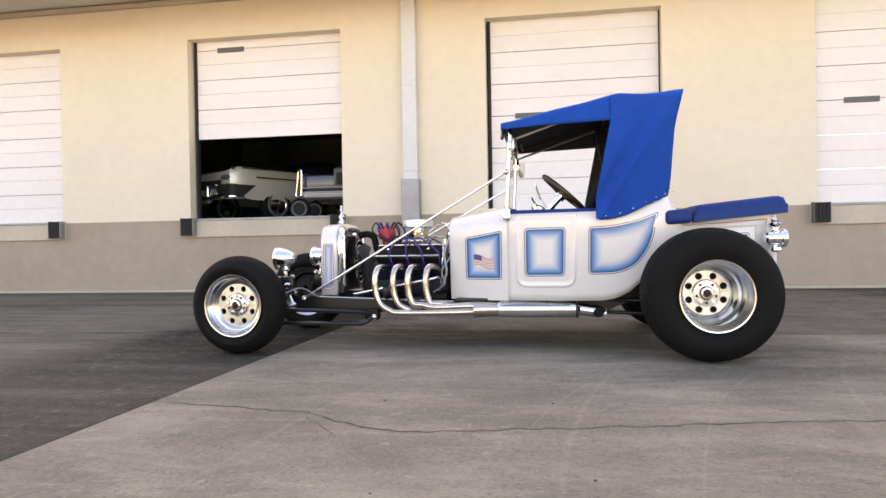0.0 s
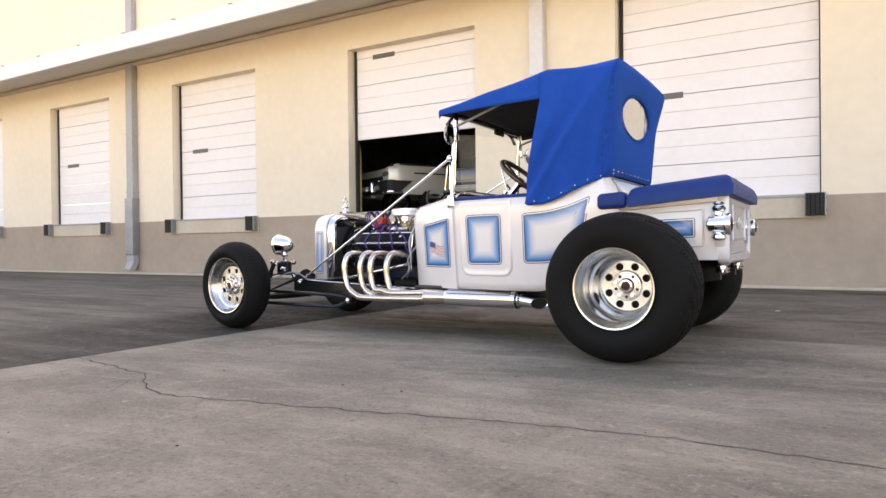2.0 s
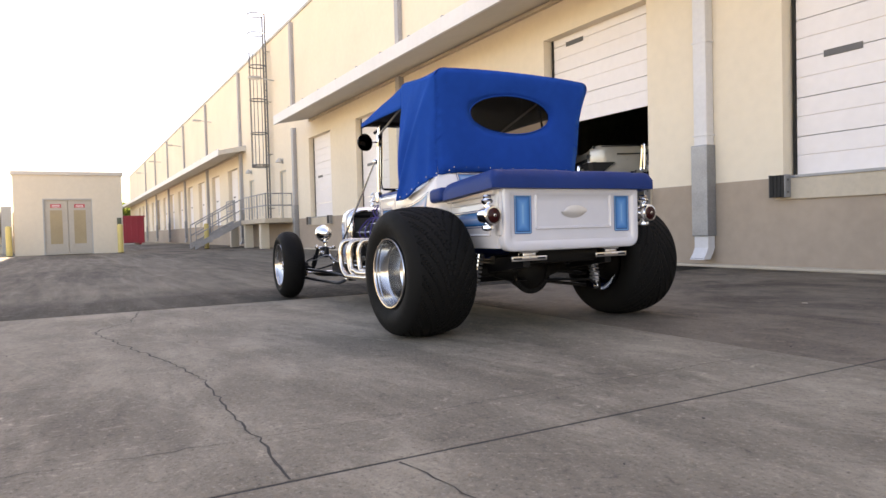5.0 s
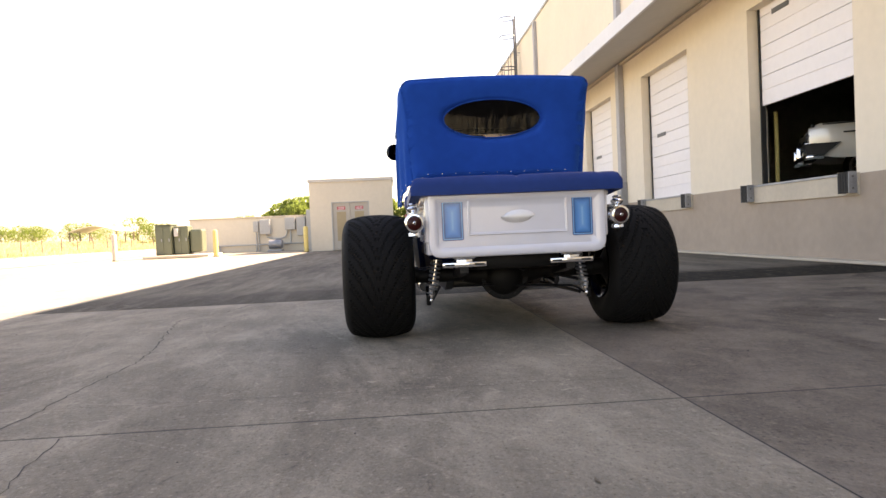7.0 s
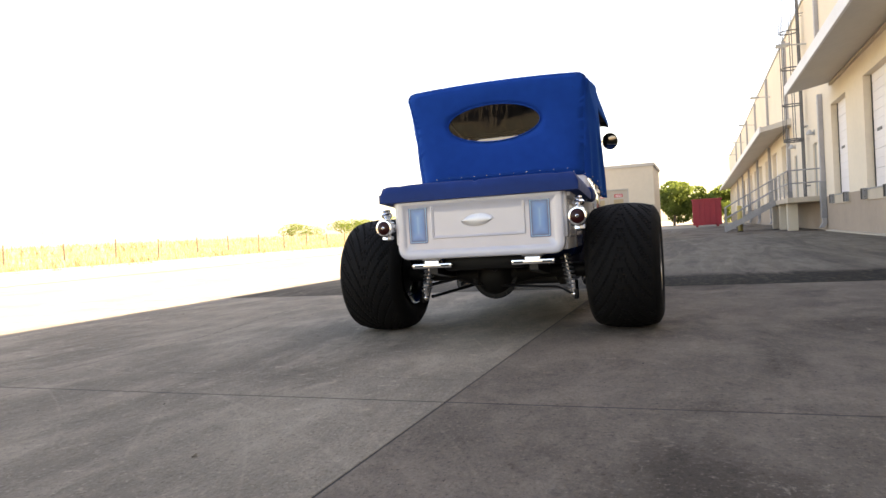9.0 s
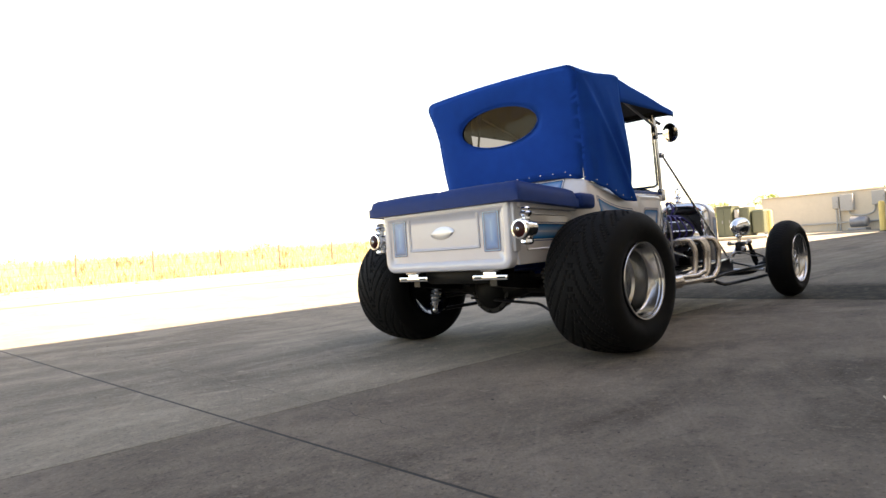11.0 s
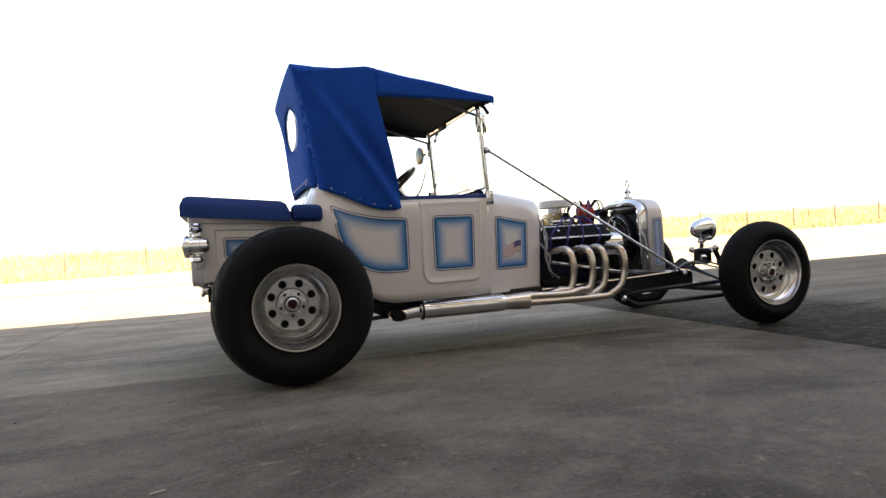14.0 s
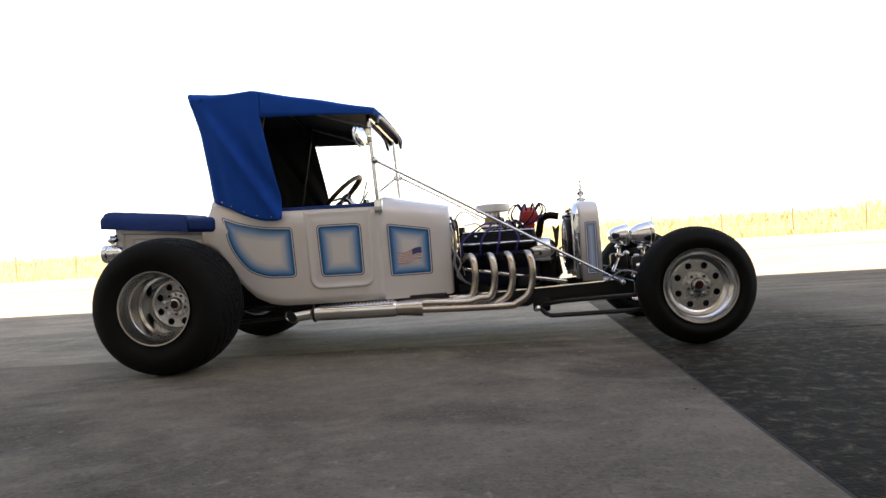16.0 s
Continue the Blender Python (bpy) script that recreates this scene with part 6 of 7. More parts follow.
# chassis
for s in (-1, 1):
    bm = B()
    pts = [(-2.62, 0.25, 0.33), (-2.58, 0.24, 0.345), (-1.5, 0.22, 0.305), (-0.55, 0.22, 0.30), (-0.38, 0.30, 0.40), (0.2, 0.36, 0.44), (0.40, 0.39, 0.46)]
    a = []
    for x, lo, hi in pts:
        a.append([bm.verts.new((x, s * yy, z)) for yy, z in ((0.285, lo), (0.335, lo), (0.335, hi), (0.285, hi))])
    for p, q in zip(a, a[1:]):
        for k in range(4):
            bm.faces.new((p[k], p[(k + 1) % 4], q[(k + 1) % 4], q[k]))
    bm.faces.new(a[0])
    bm.faces.new(a[-1][::-1])
    part("frame_rail", bm, "black", car, "black painted frame rail", smooth=30)
    part("radius_rod", tube(B(), [(-2.06, s * 0.40, 0.205), (-2.10, s * 0.46, 0.172), (-2.2, s * 0.49, 0.168), (-2.84, s * 0.55, 0.185)], 0.0135, 8), "black", car)
    part("radius_rod", tube(B(), [(-2.06, s * 0.40, 0.215), (-2.2, s * 0.46, 0.245), (-2.84, s * 0.55, 0.272)], 0.0125, 8), "black", car)
    part("rod_bracket", cuboid((-2.12, s * 0.37 - 0.035, 0.185), (-2.02, s * 0.37 + 0.035, 0.26), 0.012), "grime", car)
    part("rod_end", ball(B(), (-2.045, s * 0.42, 0.207), 0.02, 10), "chrome", car)
    bm = B()
    tube(bm, [(-2.83, s * 0.53, 0.20), (-2.83, s * 0.545, 0.30), (-2.83, s * 0.56, 0.42)], 0.02, 8)
    rod(bm, (-2.85, s * 0.50, 0.303), (-2.85, s * 0.64, 0.303), 0.03)
    part("spindle", bm, "grime", car)
    # headlamp and its stand
    h = part("headlamp", lathe(B(), [(0, 0.105), (0.018, 0.103), (0.042, 0.085), (0.060, 0.052), (0.070, 0.012), (0.074, -0.010), (0.079, -0.014), (0.079, -0.030), (0.074, -0.036)], (-2.705, s * 0.375, 0.605), (1, 0, 0), 36), "chrome", car, "polished chrome bullet headlamp")
    part("headlamp_glass", lathe(B(), [(0.074, 0.034), (0.05, 0.042), (0, 0.046)], (-2.705, s * 0.375, 0.605), (-1, 0, 0), 28), "flag_white", h, "pale fluted lens")
    bm = B()
    tube(bm, [(-2.675, s * 0.375, 0.535), (-2.675, s * 0.375, 0.49), (-2.66, s * 0.36, 0.44), (-2.62, s * 0.335, 0.36)], 0.013, 8)
    lathe(bm, [(0.022, 0), (0.028, 0.012), (0.018, 0.03)], (-2.675, s * 0.375, 0.515), (0, 0, 1), 16)
    part("headlamp_stand", bm, "chrome", h)
    part("shock_bracket", cuboid((-2.73, s * 0.385 - 0.026, 0.375), (-2.61, s * 0.385 + 0.026, 0.482), 0.02), "black", car, "black bracket under the headlamp")
    part("bracket_bolt", ball(B(), (-2.72, s * 0.42, 0.46), 0.014, 10), "chrome", car)
    bm = B()
    tube(bm, [(-2.73, s * 0.43, 0.475), (-2.71, s * 0.39, 0.470), (-2.66, s * 0.30, 0.462)], 0.012, 8)
    ball(bm, (-2.735, s * 0.435, 0.475), 0.022, 10)
    ball(bm, (-2.655, s * 0.30, 0.47), 0.02, 10)
    part("shock_arm", bm, "steel", car)
    bm = B()
    rod(bm, (-2.80, s * 0.46, 0.27), (-2.73, s * 0.43, 0.47), 0.016, seg=10)
    rod(bm, (-2.79, s * 0.457, 0.30), (-2.755, s * 0.442, 0.40), 0.024, seg=12)
    part("front_shock", bm, "grime", car)
    part("brake_hose", tube(B(), [(-2.55, s * 0.33, 0.36), (-2.62, s * 0.42, 0.40), (-2.72, s * 0.52, 0.36), (-2.80, s * 0.56, 0.31)], 0.006, 6), "black", car)
    part("turn_lamp", lathe(B(), [(0, -0.02), (0.02, -0.015), (0.024, 0.01), (0.018, 0.022), (0, 0.024)], (-2.64, s * 0.42, 0.42), (-1, 0, 0), 16), "chrome", car)

part("front_axle", tube(B(), [(-2.84, -0.56, 0.30), (-2.84, -0.48, 0.27), (-2.84, -0.36, 0.215), (-2.84, 0, 0.205), (-2.84, 0.36, 0.215), (-2.84, 0.48, 0.27), (-2.84, 0.56, 0.30)], 0.028, 12), "black", car, "black dropped tube axle")
part("tie_rod", rod(B(), (-2.74, -0.54, 0.235), (-2.74, 0.54, 0.235), 0.011), "chrome", car)
bm = B()
for k in range(6):
    w = 0.44 - 0.06 * k
    tube(bm, [(-2.80, -w, 0.255 + 0.013 * k + 0.0), (-2.80, 0, 0.335 + 0.013 * k), (-2.80, w, 0.255 + 0.013 * k)], 0.0085, 6)
part("leaf_spring", bm, "black", car, "black transverse leaf spring")
part("front_crossmember", cuboid((-2.64, -0.30, 0.25), (-2.50, 0.30, 0.335), 0.02), "black", car)
for x in (-1.55, -0.62):
    part("crossmember", cuboid((x, -0.30, 0.23), (x + 0.07, 0.30, 0.29), 0.01), "black", car)
part("rear_crossmember", rod(B(), (0.10, -0.34, 0.42), (0.10, 0.34, 0.42), 0.03), "black", car)
part("axle_tube", rod(B(), (0, -0.64, 0.358), (0, 0.64, 0.358), 0.042, seg=20), "grime", car)
bm = B()
lathe(bm, [(0, -0.12), (0.07, -0.11), (0.12, -0.06), (0.135, 0), (0.12, 0.05), (0.07, 0.10), (0, 0.11)], (0.02, -0.02, 0.345), (1, 0, 0), 28)
rod(bm, (-0.28, -0.02, 0.33), (-0.06, -0.02, 0.34), 0.05, 0.08, 16)
lathe(bm, [(0.10, 0.030), (0.150, 0.030), (0.152, 0.042), (0.147, 0.048), (0.10, 0.048)], (0.02, -0.02, 0.345), (1, 0, 0), 28)
for k in range(10):
    a = k * math.tau / 10 + 0.2
    rod(bm, (0.065, -0.02 + 0.137 * math.cos(a), 0.345 + 0.137 * math.sin(a)), (0.078, -0.02 + 0.137 * math.cos(a), 0.345 + 0.137 * math.sin(a)), 0.009, seg=6)
for side in (-1, 1):
    rod(bm, (0, -0.02 + side * 0.09, 0.352), (0, -0.02 + side * 0.25, 0.358), 0.085, 0.046, 18)
part("differential", bm, "grime", car, "black rear axle housing")
part("drive_shaft", rod(B(), (-1.2, 0, 0.30), (-0.28, -0.02, 0.33), 0.035), "black", car)
for s in (-1, 1):
    bm = B()
    pts = []
    p, q = Vector((0.10, s * 0.44, 0.46)), Vector((0.10, s * 0.488, 0.215))
    for k in range(8 * 10 + 1):
        t = k / 80
        a = t * math.tau * 8
        pts.append(p.lerp(q, t * 0.82) + Vector((math.cos(a), math.sin(a), 0)) * 0.030)
    tube(bm, pts, 0.0062, 6, 1, smooth=False)
    c = part("coil_spring", bm, "galv", car)
    bm = B()
    rod(bm, p, q, 0.017)
    ball(bm, q, 0.022, 10)
    rod(bm, q + Vector((0, 0, 0.03)), q + Vector((0, 0, 0.09)), 0.026)
    part("shock_body", bm, "chrome", c)
    part("shock_hanger", cuboid((0.080, s * 0.50 - 0.013, 0.185), (0.120, s * 0.50 + 0.013, 0.25), 0.006), "grime", car)
    for z in (0.235, 0.315):
        part("trailing_arm", rod(B(), (-0.62, s * 0.37, z), (0.02, s * 0.47, z - 0.02), 0.012), "black", car)
part("brake_line", tube(B(), [(0.03, -0.60, 0.40), (0.06, -0.42, 0.42), (0.07, -0.22, 0.405), (0.11, -0.10, 0.445), (0.13, 0.10, 0.44), (0.07, 0.30, 0.41), (0.03, 0.58, 0.40)], 0.006, 6), "black", car)
part("panhard_bar", tube(B(), [(0.12, 0.47, 0.222), (0.13, 0.40, 0.262), (0.11, 0.30, 0.268), (0.09, -0.16, 0.292)], 0.008, 8), "black", car)
bm = B()
tube(bm, [(0.34, 0.10, 0.44), (0.33, 0.06, 0.39), (0.33, 0.02, 0.40), (0.33, 0.0, 0.44)], 0.004, 6)
part("loose_cable", bm, "black", car)
part("fuel_tank", cuboid((0.14, -0.26, 0.40), (0.38, 0.26, 0.498), 0.03), "grime", car)

# engine
eng = part("engine_block", cuboid((-2.09, -0.17, 0.33), (-1.58, 0.17, 0.58), 0.02), "block", car, "dark blue V8 engine block")
part("oil_pan", cuboid((-2.04, -0.13, 0.19), (-1.62, 0.13, 0.335), 0.04), "black", eng)
part("gearbox", rod(B(), (-1.58, 0, 0.40), (-1.0, 0, 0.33), 0.17, 0.09, 20), "grime", eng)
for s in (-1, 1):
    m = Matrix.Translation((0, s * 0.19, 0.56)) @ Matrix.Rotation(radians(-s * 38), 4, "X")
    part("cylinder_head", cuboid((-2.08, -0.085, -0.09), (-1.60, 0.085, 0.045), 0.015, m), "block", eng)
    bm = B()
    box(bm, (-2.07, -0.062, 0.045), (-1.61, 0.062, 0.105), 0.022, m, 3)
    v = part("valve_cover", bm, "grime", eng, "black finned valve cover with alloy top")
    for k in range(7):
        part("cover_fin", cuboid((-2.05, -0.05 + k * 0.0155, 0.105), (-1.63, -0.043 + k * 0.0155, 0.113), 0.002, m), "grime", v)
    part("cover_rail", cuboid((-2.06, -0.064, 0.098), (-1.62, -0.050, 0.110), 0.003, m), "alloy", v)
    part("cover_rail", cuboid((-2.06, 0.050, 0.098), (-1.62, 0.064, 0.110), 0.003, m), "alloy", v)
    for x in (-1.98, -1.70):
        part("cover_bolt", cuboid((x - 0.008, -0.008, 0.105), (x + 0.008, 0.008, 0.122), 0.003, m), "chrome", v)
    XH = (-2.000, -1.885, -1.780, -1.668)
    for k, x in enumerate(XH):
        low = (0.232, 0.238, 0.268, 0.272)[k]
        yo = (0.478, 0.452, 0.478, 0.45)[k]
        part("header_pipe", tube(B(), [(x + 0.045, s * 0.27, 0.512), (x + 0.02, s * 0.36, 0.535), (x - 0.008, s * (yo - 0.03), 0.528), (x - 0.022, s * yo, 0.46), (x - 0.018, s * yo, 0.375), (x + 0.01, s * yo, 0.30), (x + 0.075, s * yo, low + 0.022), (x + 0.16, s * yo, low + 0.006), (-1.36, s * (0.465 + (yo - 0.465) * 0.7), low + 0.012), (-1.24, s * 0.465, 0.258)], 0.0215, 14, 6), "steel", eng, "bare steel exhaust header")
        part("port_flange", cuboid((x + 0.015, s * 0.255 - 0.012, 0.475), (x + 0.085, s * 0.255 + 0.012, 0.55), 0.008), "grime", eng)
        part("plug_lead", tube(B(), [(-1.86 + 0.02 * k, s * 0.13, 0.735), ((x - 1.78) / 2 - 0.02, s * 0.245, 0.722), (x + 0.04, s * 0.315, 0.635), (x + 0.055, s * 0.325, 0.575), (x + 0.06, s * 0.275, 0.535)], 0.0058, 6), "wire", eng)
    part("collector", tube(B(), [(-1.37, s * 0.465, 0.255), (-1.27, s * 0.465, 0.257), (-1.20, s * 0.468, 0.257)], lambda t: 0.052 - 0.012 * t, 18), "steel", car)
    mf = part("side_muffler", lathe(B(), [(0.030, -0.01), (0.046, 0.0), (0.049, 0.02), (0.049, 0.49), (0.046, 0.505), (0.036, 0.515)], (-1.215, s * 0.468, 0.257), (1, 0, 0.0 if s < 0 else 0.0), 32), "chrome", car, "polished side muffler with pierced heat shield")
    bm = B()
    sheet(bm, lambda u, v: Vector((-1.20 + 0.44 * u, s * (0.468 + 0.054 * math.sin((v - 0.5) * 1.9)), 0.257 + 0.054 * math.cos((v - 0.5) * 1.9))), 8, 8)
    part("heat_shield", bm, "alloy", mf)
    # black tiles on the unbroken shield paint the dark of its pierced holes
    bm = B()
    for i in range(20):
        for j in range(3):
            a = (j - 1) * 0.42
            p = Vector((-1.18 + i * 0.021, s * (0.468 + 0.0548 * math.sin(a)), 0.257 + 0.0548 * math.cos(a)))
            box(bm, (p.x - 0.005, p.y - 0.005, p.z - 0.001), (p.x + 0.005, p.y + 0.005, p.z + 0.0006))
    part("shield_slot", bm, "seal", mf, smooth=0)
    bm = B()
    c0, rr, n = Vector((-0.70, s * 0.468, 0.257)), 0.036, 24
    d = Vector((0.955, s * 0.10, -0.12)).normalized()
    d, e1, e2 = frame_of(d)
    cut = Vector((0.55, s * 0.80, -0.22)).normalized()
    far = c0 + d * 0.125
    rings = []
    for rad, shift in ((rr, None), (rr, 0.0), (rr - 0.002, 0.0), (rr - 0.002, -0.008)):
        ring = []
        for k in range(n):
            o = (e1 * math.cos(k * math.tau / n) + e2 * math.sin(k * math.tau / n)) * rad
            p = c0 + o
            if shift is not None:
                p = p + d * ((far - p).dot(cut) / d.dot(cut) + shift)
            ring.append(bm.verts.new(p))
        rings.append(ring)
    for p, q in zip(rings, rings[1:]):
        for k in range(n):
            bm.faces.new((p[k], q[k], q[(k + 1) % n], p[(k + 1) % n]))
    mouth = [v.co.copy() for v in rings[-1]]
    part("tail_pipe", bm, "chrome", mf, "slash-cut chrome tail pipe")
    # black disc just inside the cut paints the dark of the hollow pipe
    bm = B()
    bm.faces.new([bm.verts.new(v) for v in mouth])
    part("pipe_mouth_shade", bm, "seal", mf, "black disc painting the dark inside of the pipe", smooth=0)
    part("clamp", lathe(B(), [(0.050, 0), (0.0535, 0.002), (0.0535, 0.012), (0.050, 0.014)], (-0.728, s * 0.468, 0.257), (1, 0, 0), 32), "seal", mf)
part("intake_manifold", cuboid((-2.0, -0.12, 0.58), (-1.66, 0.12, 0.675), 0.03), "alloy", eng)
cb = part("carburettor", cuboid((-1.885, -0.06, 0.675), (-1.755, 0.06, 0.772), 0.012), "brass", eng, "gold zinc-plated carburettor")
bm = B()
rod(bm, (-1.90, -0.09, 0.71), (-1.74, -0.09, 0.71), 0.018)
rod(bm, (-1.90, 0.09, 0.71), (-1.74, 0.09, 0.71), 0.018)
for x in (-1.87, -1.82, -1.77):
    rod(bm, (x, -0.10, 0.76), (x, 0.10, 0.76), 0.007)
part("float_bowl", bm, "alloy", cb)
for s in (-1, 1):
    part("choke_cap", lathe(B(), [(0, 0), (0.024, 0.002), (0.026, 0.014), (0.018, 0.024), (0, 0.026)], (-1.86, s * 0.062, 0.745), (0, s, 0), 16), "grime", cb)
    part("fuel_bowl_cap", cuboid((-1.80, s * 0.082 - 0.018, 0.69), (-1.755, s * 0.082 + 0.018, 0.75), 0.008), "brass", cb)
    part("throttle_rod", tube(B(), [(-1.75, s * 0.08, 0.70), (-1.70, s * 0.10, 0.74), (-1.62, s * 0.11, 0.73)], 0.004, 6), "chrome", cb)
    for k in range(3):
        part("vacuum_hose", tube(B(), [(-1.93 + 0.05 * k, s * 0.07, 0.68), (-1.95 + 0.05 * k, s * 0.12, 0.745), (-2.0 + 0.06 * k, s * 0.15, 0.70), (-2.04 + 0.05 * k, s * 0.12, 0.64)], 0.0065, 6), "black", cb)
    part("coil", rod(B(), (-1.60, s * 0.10, 0.62), (-1.60, s * 0.10, 0.72), 0.026, seg=16), "chrome" if s < 0 else "black", eng)
    part("dipstick", tube(B(), [(-1.62, s * 0.25, 0.42), (-1.60, s * 0.275, 0.58), (-1.595, s * 0.25, 0.72)], 0.004, 6), "chrome", eng)
    part("starter", rod(B(), (-1.76, s * 0.21, 0.32), (-1.58, s * 0.21, 0.32), 0.045, seg=16), "grime", eng)
    part("engine_mount", cuboid((-2.02, s * 0.24 - 0.05, 0.33), (-1.94, s * 0.24 + 0.05, 0.40), 0.01), "black", eng)
    part("brake_line", tube(B(), [(-1.52, s * 0.345, 0.30), (-2.0, s * 0.342, 0.318), (-2.45, s * 0.342, 0.338)], 0.0045, 6), "chrome", car)
    part("front_brake_line", tube(B(), [(-2.46, s * 0.345, 0.338), (-2.56, s * 0.40, 0.40), (-2.68, s * 0.47, 0.36), (-2.76, s * 0.55, 0.34)], 0.0055, 6), "galv", car)
ac = part("air_cleaner", lathe(B(), [(0, 0.0), (0.08, 0.0), (0.112, 0.006), (0.112, 0.046), (0.105, 0.052), (0.06, 0.058), (0, 0.058)], (-1.815, 0, 0.805), (0, 0, 1), 48), "satin", eng, "round pale-lidded air cleaner")
part("filter_neck", lathe(B(), [(0.05, 0.0), (0.05, 0.035), (0.09, 0.04)], (-1.815, 0, 0.77), (0, 0, 1), 24), "alloy", ac)
part("wing_nut", cuboid((-1.824, -0.008, 0.862), (-1.806, 0.008, 0.869), 0.003), "chrome", ac)
di = part("distributor", lathe(B(), [(0.035, -0.10), (0.035, 0.0), (0.058, 0.01), (0.064, 0.05), (0.058, 0.075), (0.035, 0.09), (0.03, 0.105), (0, 0.106)], (-2.045, 0, 0.72), (0, 0, 1), 28), "red", eng, "bright red distributor cap")
part("distributor_cap", cuboid((-2.085, -0.055, 0.735), (-1.995, 0.055, 0.80), 0.015), "red", di)
for k in range(10):
    a = k * math.tau / 10
    c, s_ = math.cos(a), math.sin(a)
    part("ignition_lead", tube(B(), [(-2.045 + 0.045 * c, 0.045 * s_, 0.80), (-2.045 + 0.085 * c, 0.10 * s_, 0.845), (-2.03 + 0.12 * c, 0.15 * s_, 0.78), (-1.98 + 0.03 * c, 0.11 * s_, 0.70), (-1.88, 0.10 * (1 if s_ > 0 else -1), 0.695)], 0.0052, 6), "wire" if k % 3 else "black", di)
part("timing_cover", cuboid((-2.20, -0.15, 0.30), (-2.09, 0.15, 0.60), 0.03), "grime", eng)
part("water_pump", rod(B(), (-2.17, 0, 0.53), (-2.08, 0, 0.53), 0.06, 0.09, 20), "alloy", eng)
part("crank_pulley", lathe(B(), [(0.0, 0), (0.075, 0), (0.08, 0.02), (0.07, 0.03), (0.08, 0.045), (0, 0.05)], (-2.14, 0, 0.36), (1, 0, 0), 28), "black", eng)
al = part("alternator", lathe(B(), [(0, -0.085), (0.05, -0.08), (0.076, -0.05), (0.076, 0.045), (0.06, 0.07), (0, 0.08)], (-2.10, 0.205, 0.545), (1, 0, 0), 24), "chrome", eng, "chromed alternator")
part("pulley", lathe(B(), [(0, 0), (0.035, 0), (0.03, 0.012), (0.035, 0.022), (0, 0.024)], (-2.165, 0.21, 0.535), (1, 0, 0), 20), "alloy", al)
part("fan_belt", tube(B(), [(-2.155, 0.245, 0.545), (-2.155, 0.0, 0.60), (-2.155, -0.075, 0.55), (-2.125, -0.08, 0.35), (-2.125, 0.06, 0.30), (-2.155, 0.235, 0.505), (-2.155, 0.245, 0.545)], 0.007, 6), "black", eng)
for k in range(6):
    a = k * math.tau / 6
    bm = B()
    d, e = Vector((0, math.cos(a), math.sin(a))), Vector((0, -math.sin(a), math.cos(a)))
    c = Vector((-2.215, 0, 0.53))
    vs = [bm.verts.new(c + d * r + e * w + Vector((t, 0, 0))) for r, w, t in ((0.04, -0.02, 0.008), (0.18, -0.035, 0.018), (0.18, 0.035, -0.018), (0.04, 0.02, -0.008))]
    bm.faces.new(vs)
    thicken(part("fan_blade", bm, "plate", eng, smooth=0), 0.002)
part("upper_hose", tube(B(), [(-2.24, -0.05, 0.755), (-2.18, -0.05, 0.765), (-2.13, -0.06, 0.74), (-2.11, -0.06, 0.66), (-2.09, -0.05, 0.61)], 0.024, 12), "rubber", eng)
part("oil_filter", rod(B(), (-1.98, -0.23, 0.36), (-1.90, -0.28, 0.33), 0.045, seg=18), "grime", eng)
part("fuel_line", tube(B(), [(-1.53, -0.28, 0.70), (-1.56, -0.26, 0.80), (-1.62, -0.16, 0.83), (-1.72, -0.09, 0.77)], 0.006, 6), "chrome", eng)
for s in (-1, 1):
    part("steering_link", rod(B(), (-2.24, s * 0.22, 0.345), (-1.62, s * 0.31, 0.46), 0.011), "chrome", car)
    part("heater_hose", tube(B(), [(-1.535, s * 0.24, 0.50), (-1.57, s * 0.27, 0.60), (-1.56, s * 0.25, 0.76), (-1.535, s * 0.22, 0.78)], 0.009, 8), "black", car)


# electric fan against the back of the core: hoops, spokes and a hub
fan = part("fan_hub", lathe(B(), [(0, 0), (0.045, 0.002), (0.05, 0.02), (0.03, 0.045), (0, 0.05)], (-2.315, 0.03, 0.57), (1, 0, 0), 24), "grime", eng)
for rad in (0.075, 0.115, 0.155):
    part("fan_hoop", tube(B(), [(-2.262, 0.03 + rad * math.cos(k * math.tau / 32), 0.57 + rad * math.sin(k * math.tau / 32)) for k in range(33)], 0.0035, 6, 1, smooth=False, caps=False), "alloy", fan)
for k in range(20):
    a = k * math.tau / 20
    part("fan_spoke", rod(B(), (-2.266, 0.03 + 0.045 * math.cos(a), 0.57 + 0.045 * math.sin(a)), (-2.262, 0.03 + 0.155 * math.cos(a + 0.35), 0.57 + 0.155 * math.sin(a + 0.35)), 0.0022, seg=5), "alloy", fan)
part("fan_shroud", lathe(B(), [(0.165, 0), (0.172, 0.01), (0.172, 0.05), (0.165, 0.055)], (-2.318, 0.03, 0.57), (1, 0, 0), 40), "black", fan)
for s in (-1, 1):
    part("braided_hose", tube(B(), [(-1.545, s * 0.30, 0.74), (-1.58, s * 0.33, 0.62), (-1.565, s * 0.34, 0.50), (-1.60, s * 0.32, 0.41), (-1.63, s * 0.29, 0.37)], 0.008, 8), "galv", eng, "grey braided hose behind the headers")
    part("braided_hose", tube(B(), [(-1.545, s * 0.28, 0.60), (-1.60, s * 0.32, 0.50), (-1.58, s * 0.34, 0.42), (-1.66, s * 0.31, 0.36)], 0.006, 8), "galv", eng)
    part("hose_fitting", lathe(B(), [(0.011, 0), (0.014, 0.004), (0.014, 0.018), (0.009, 0.03), (0, 0.03)], (-1.545, s * 0.30, 0.735), (0, 0, 1), 10), "chrome", eng)


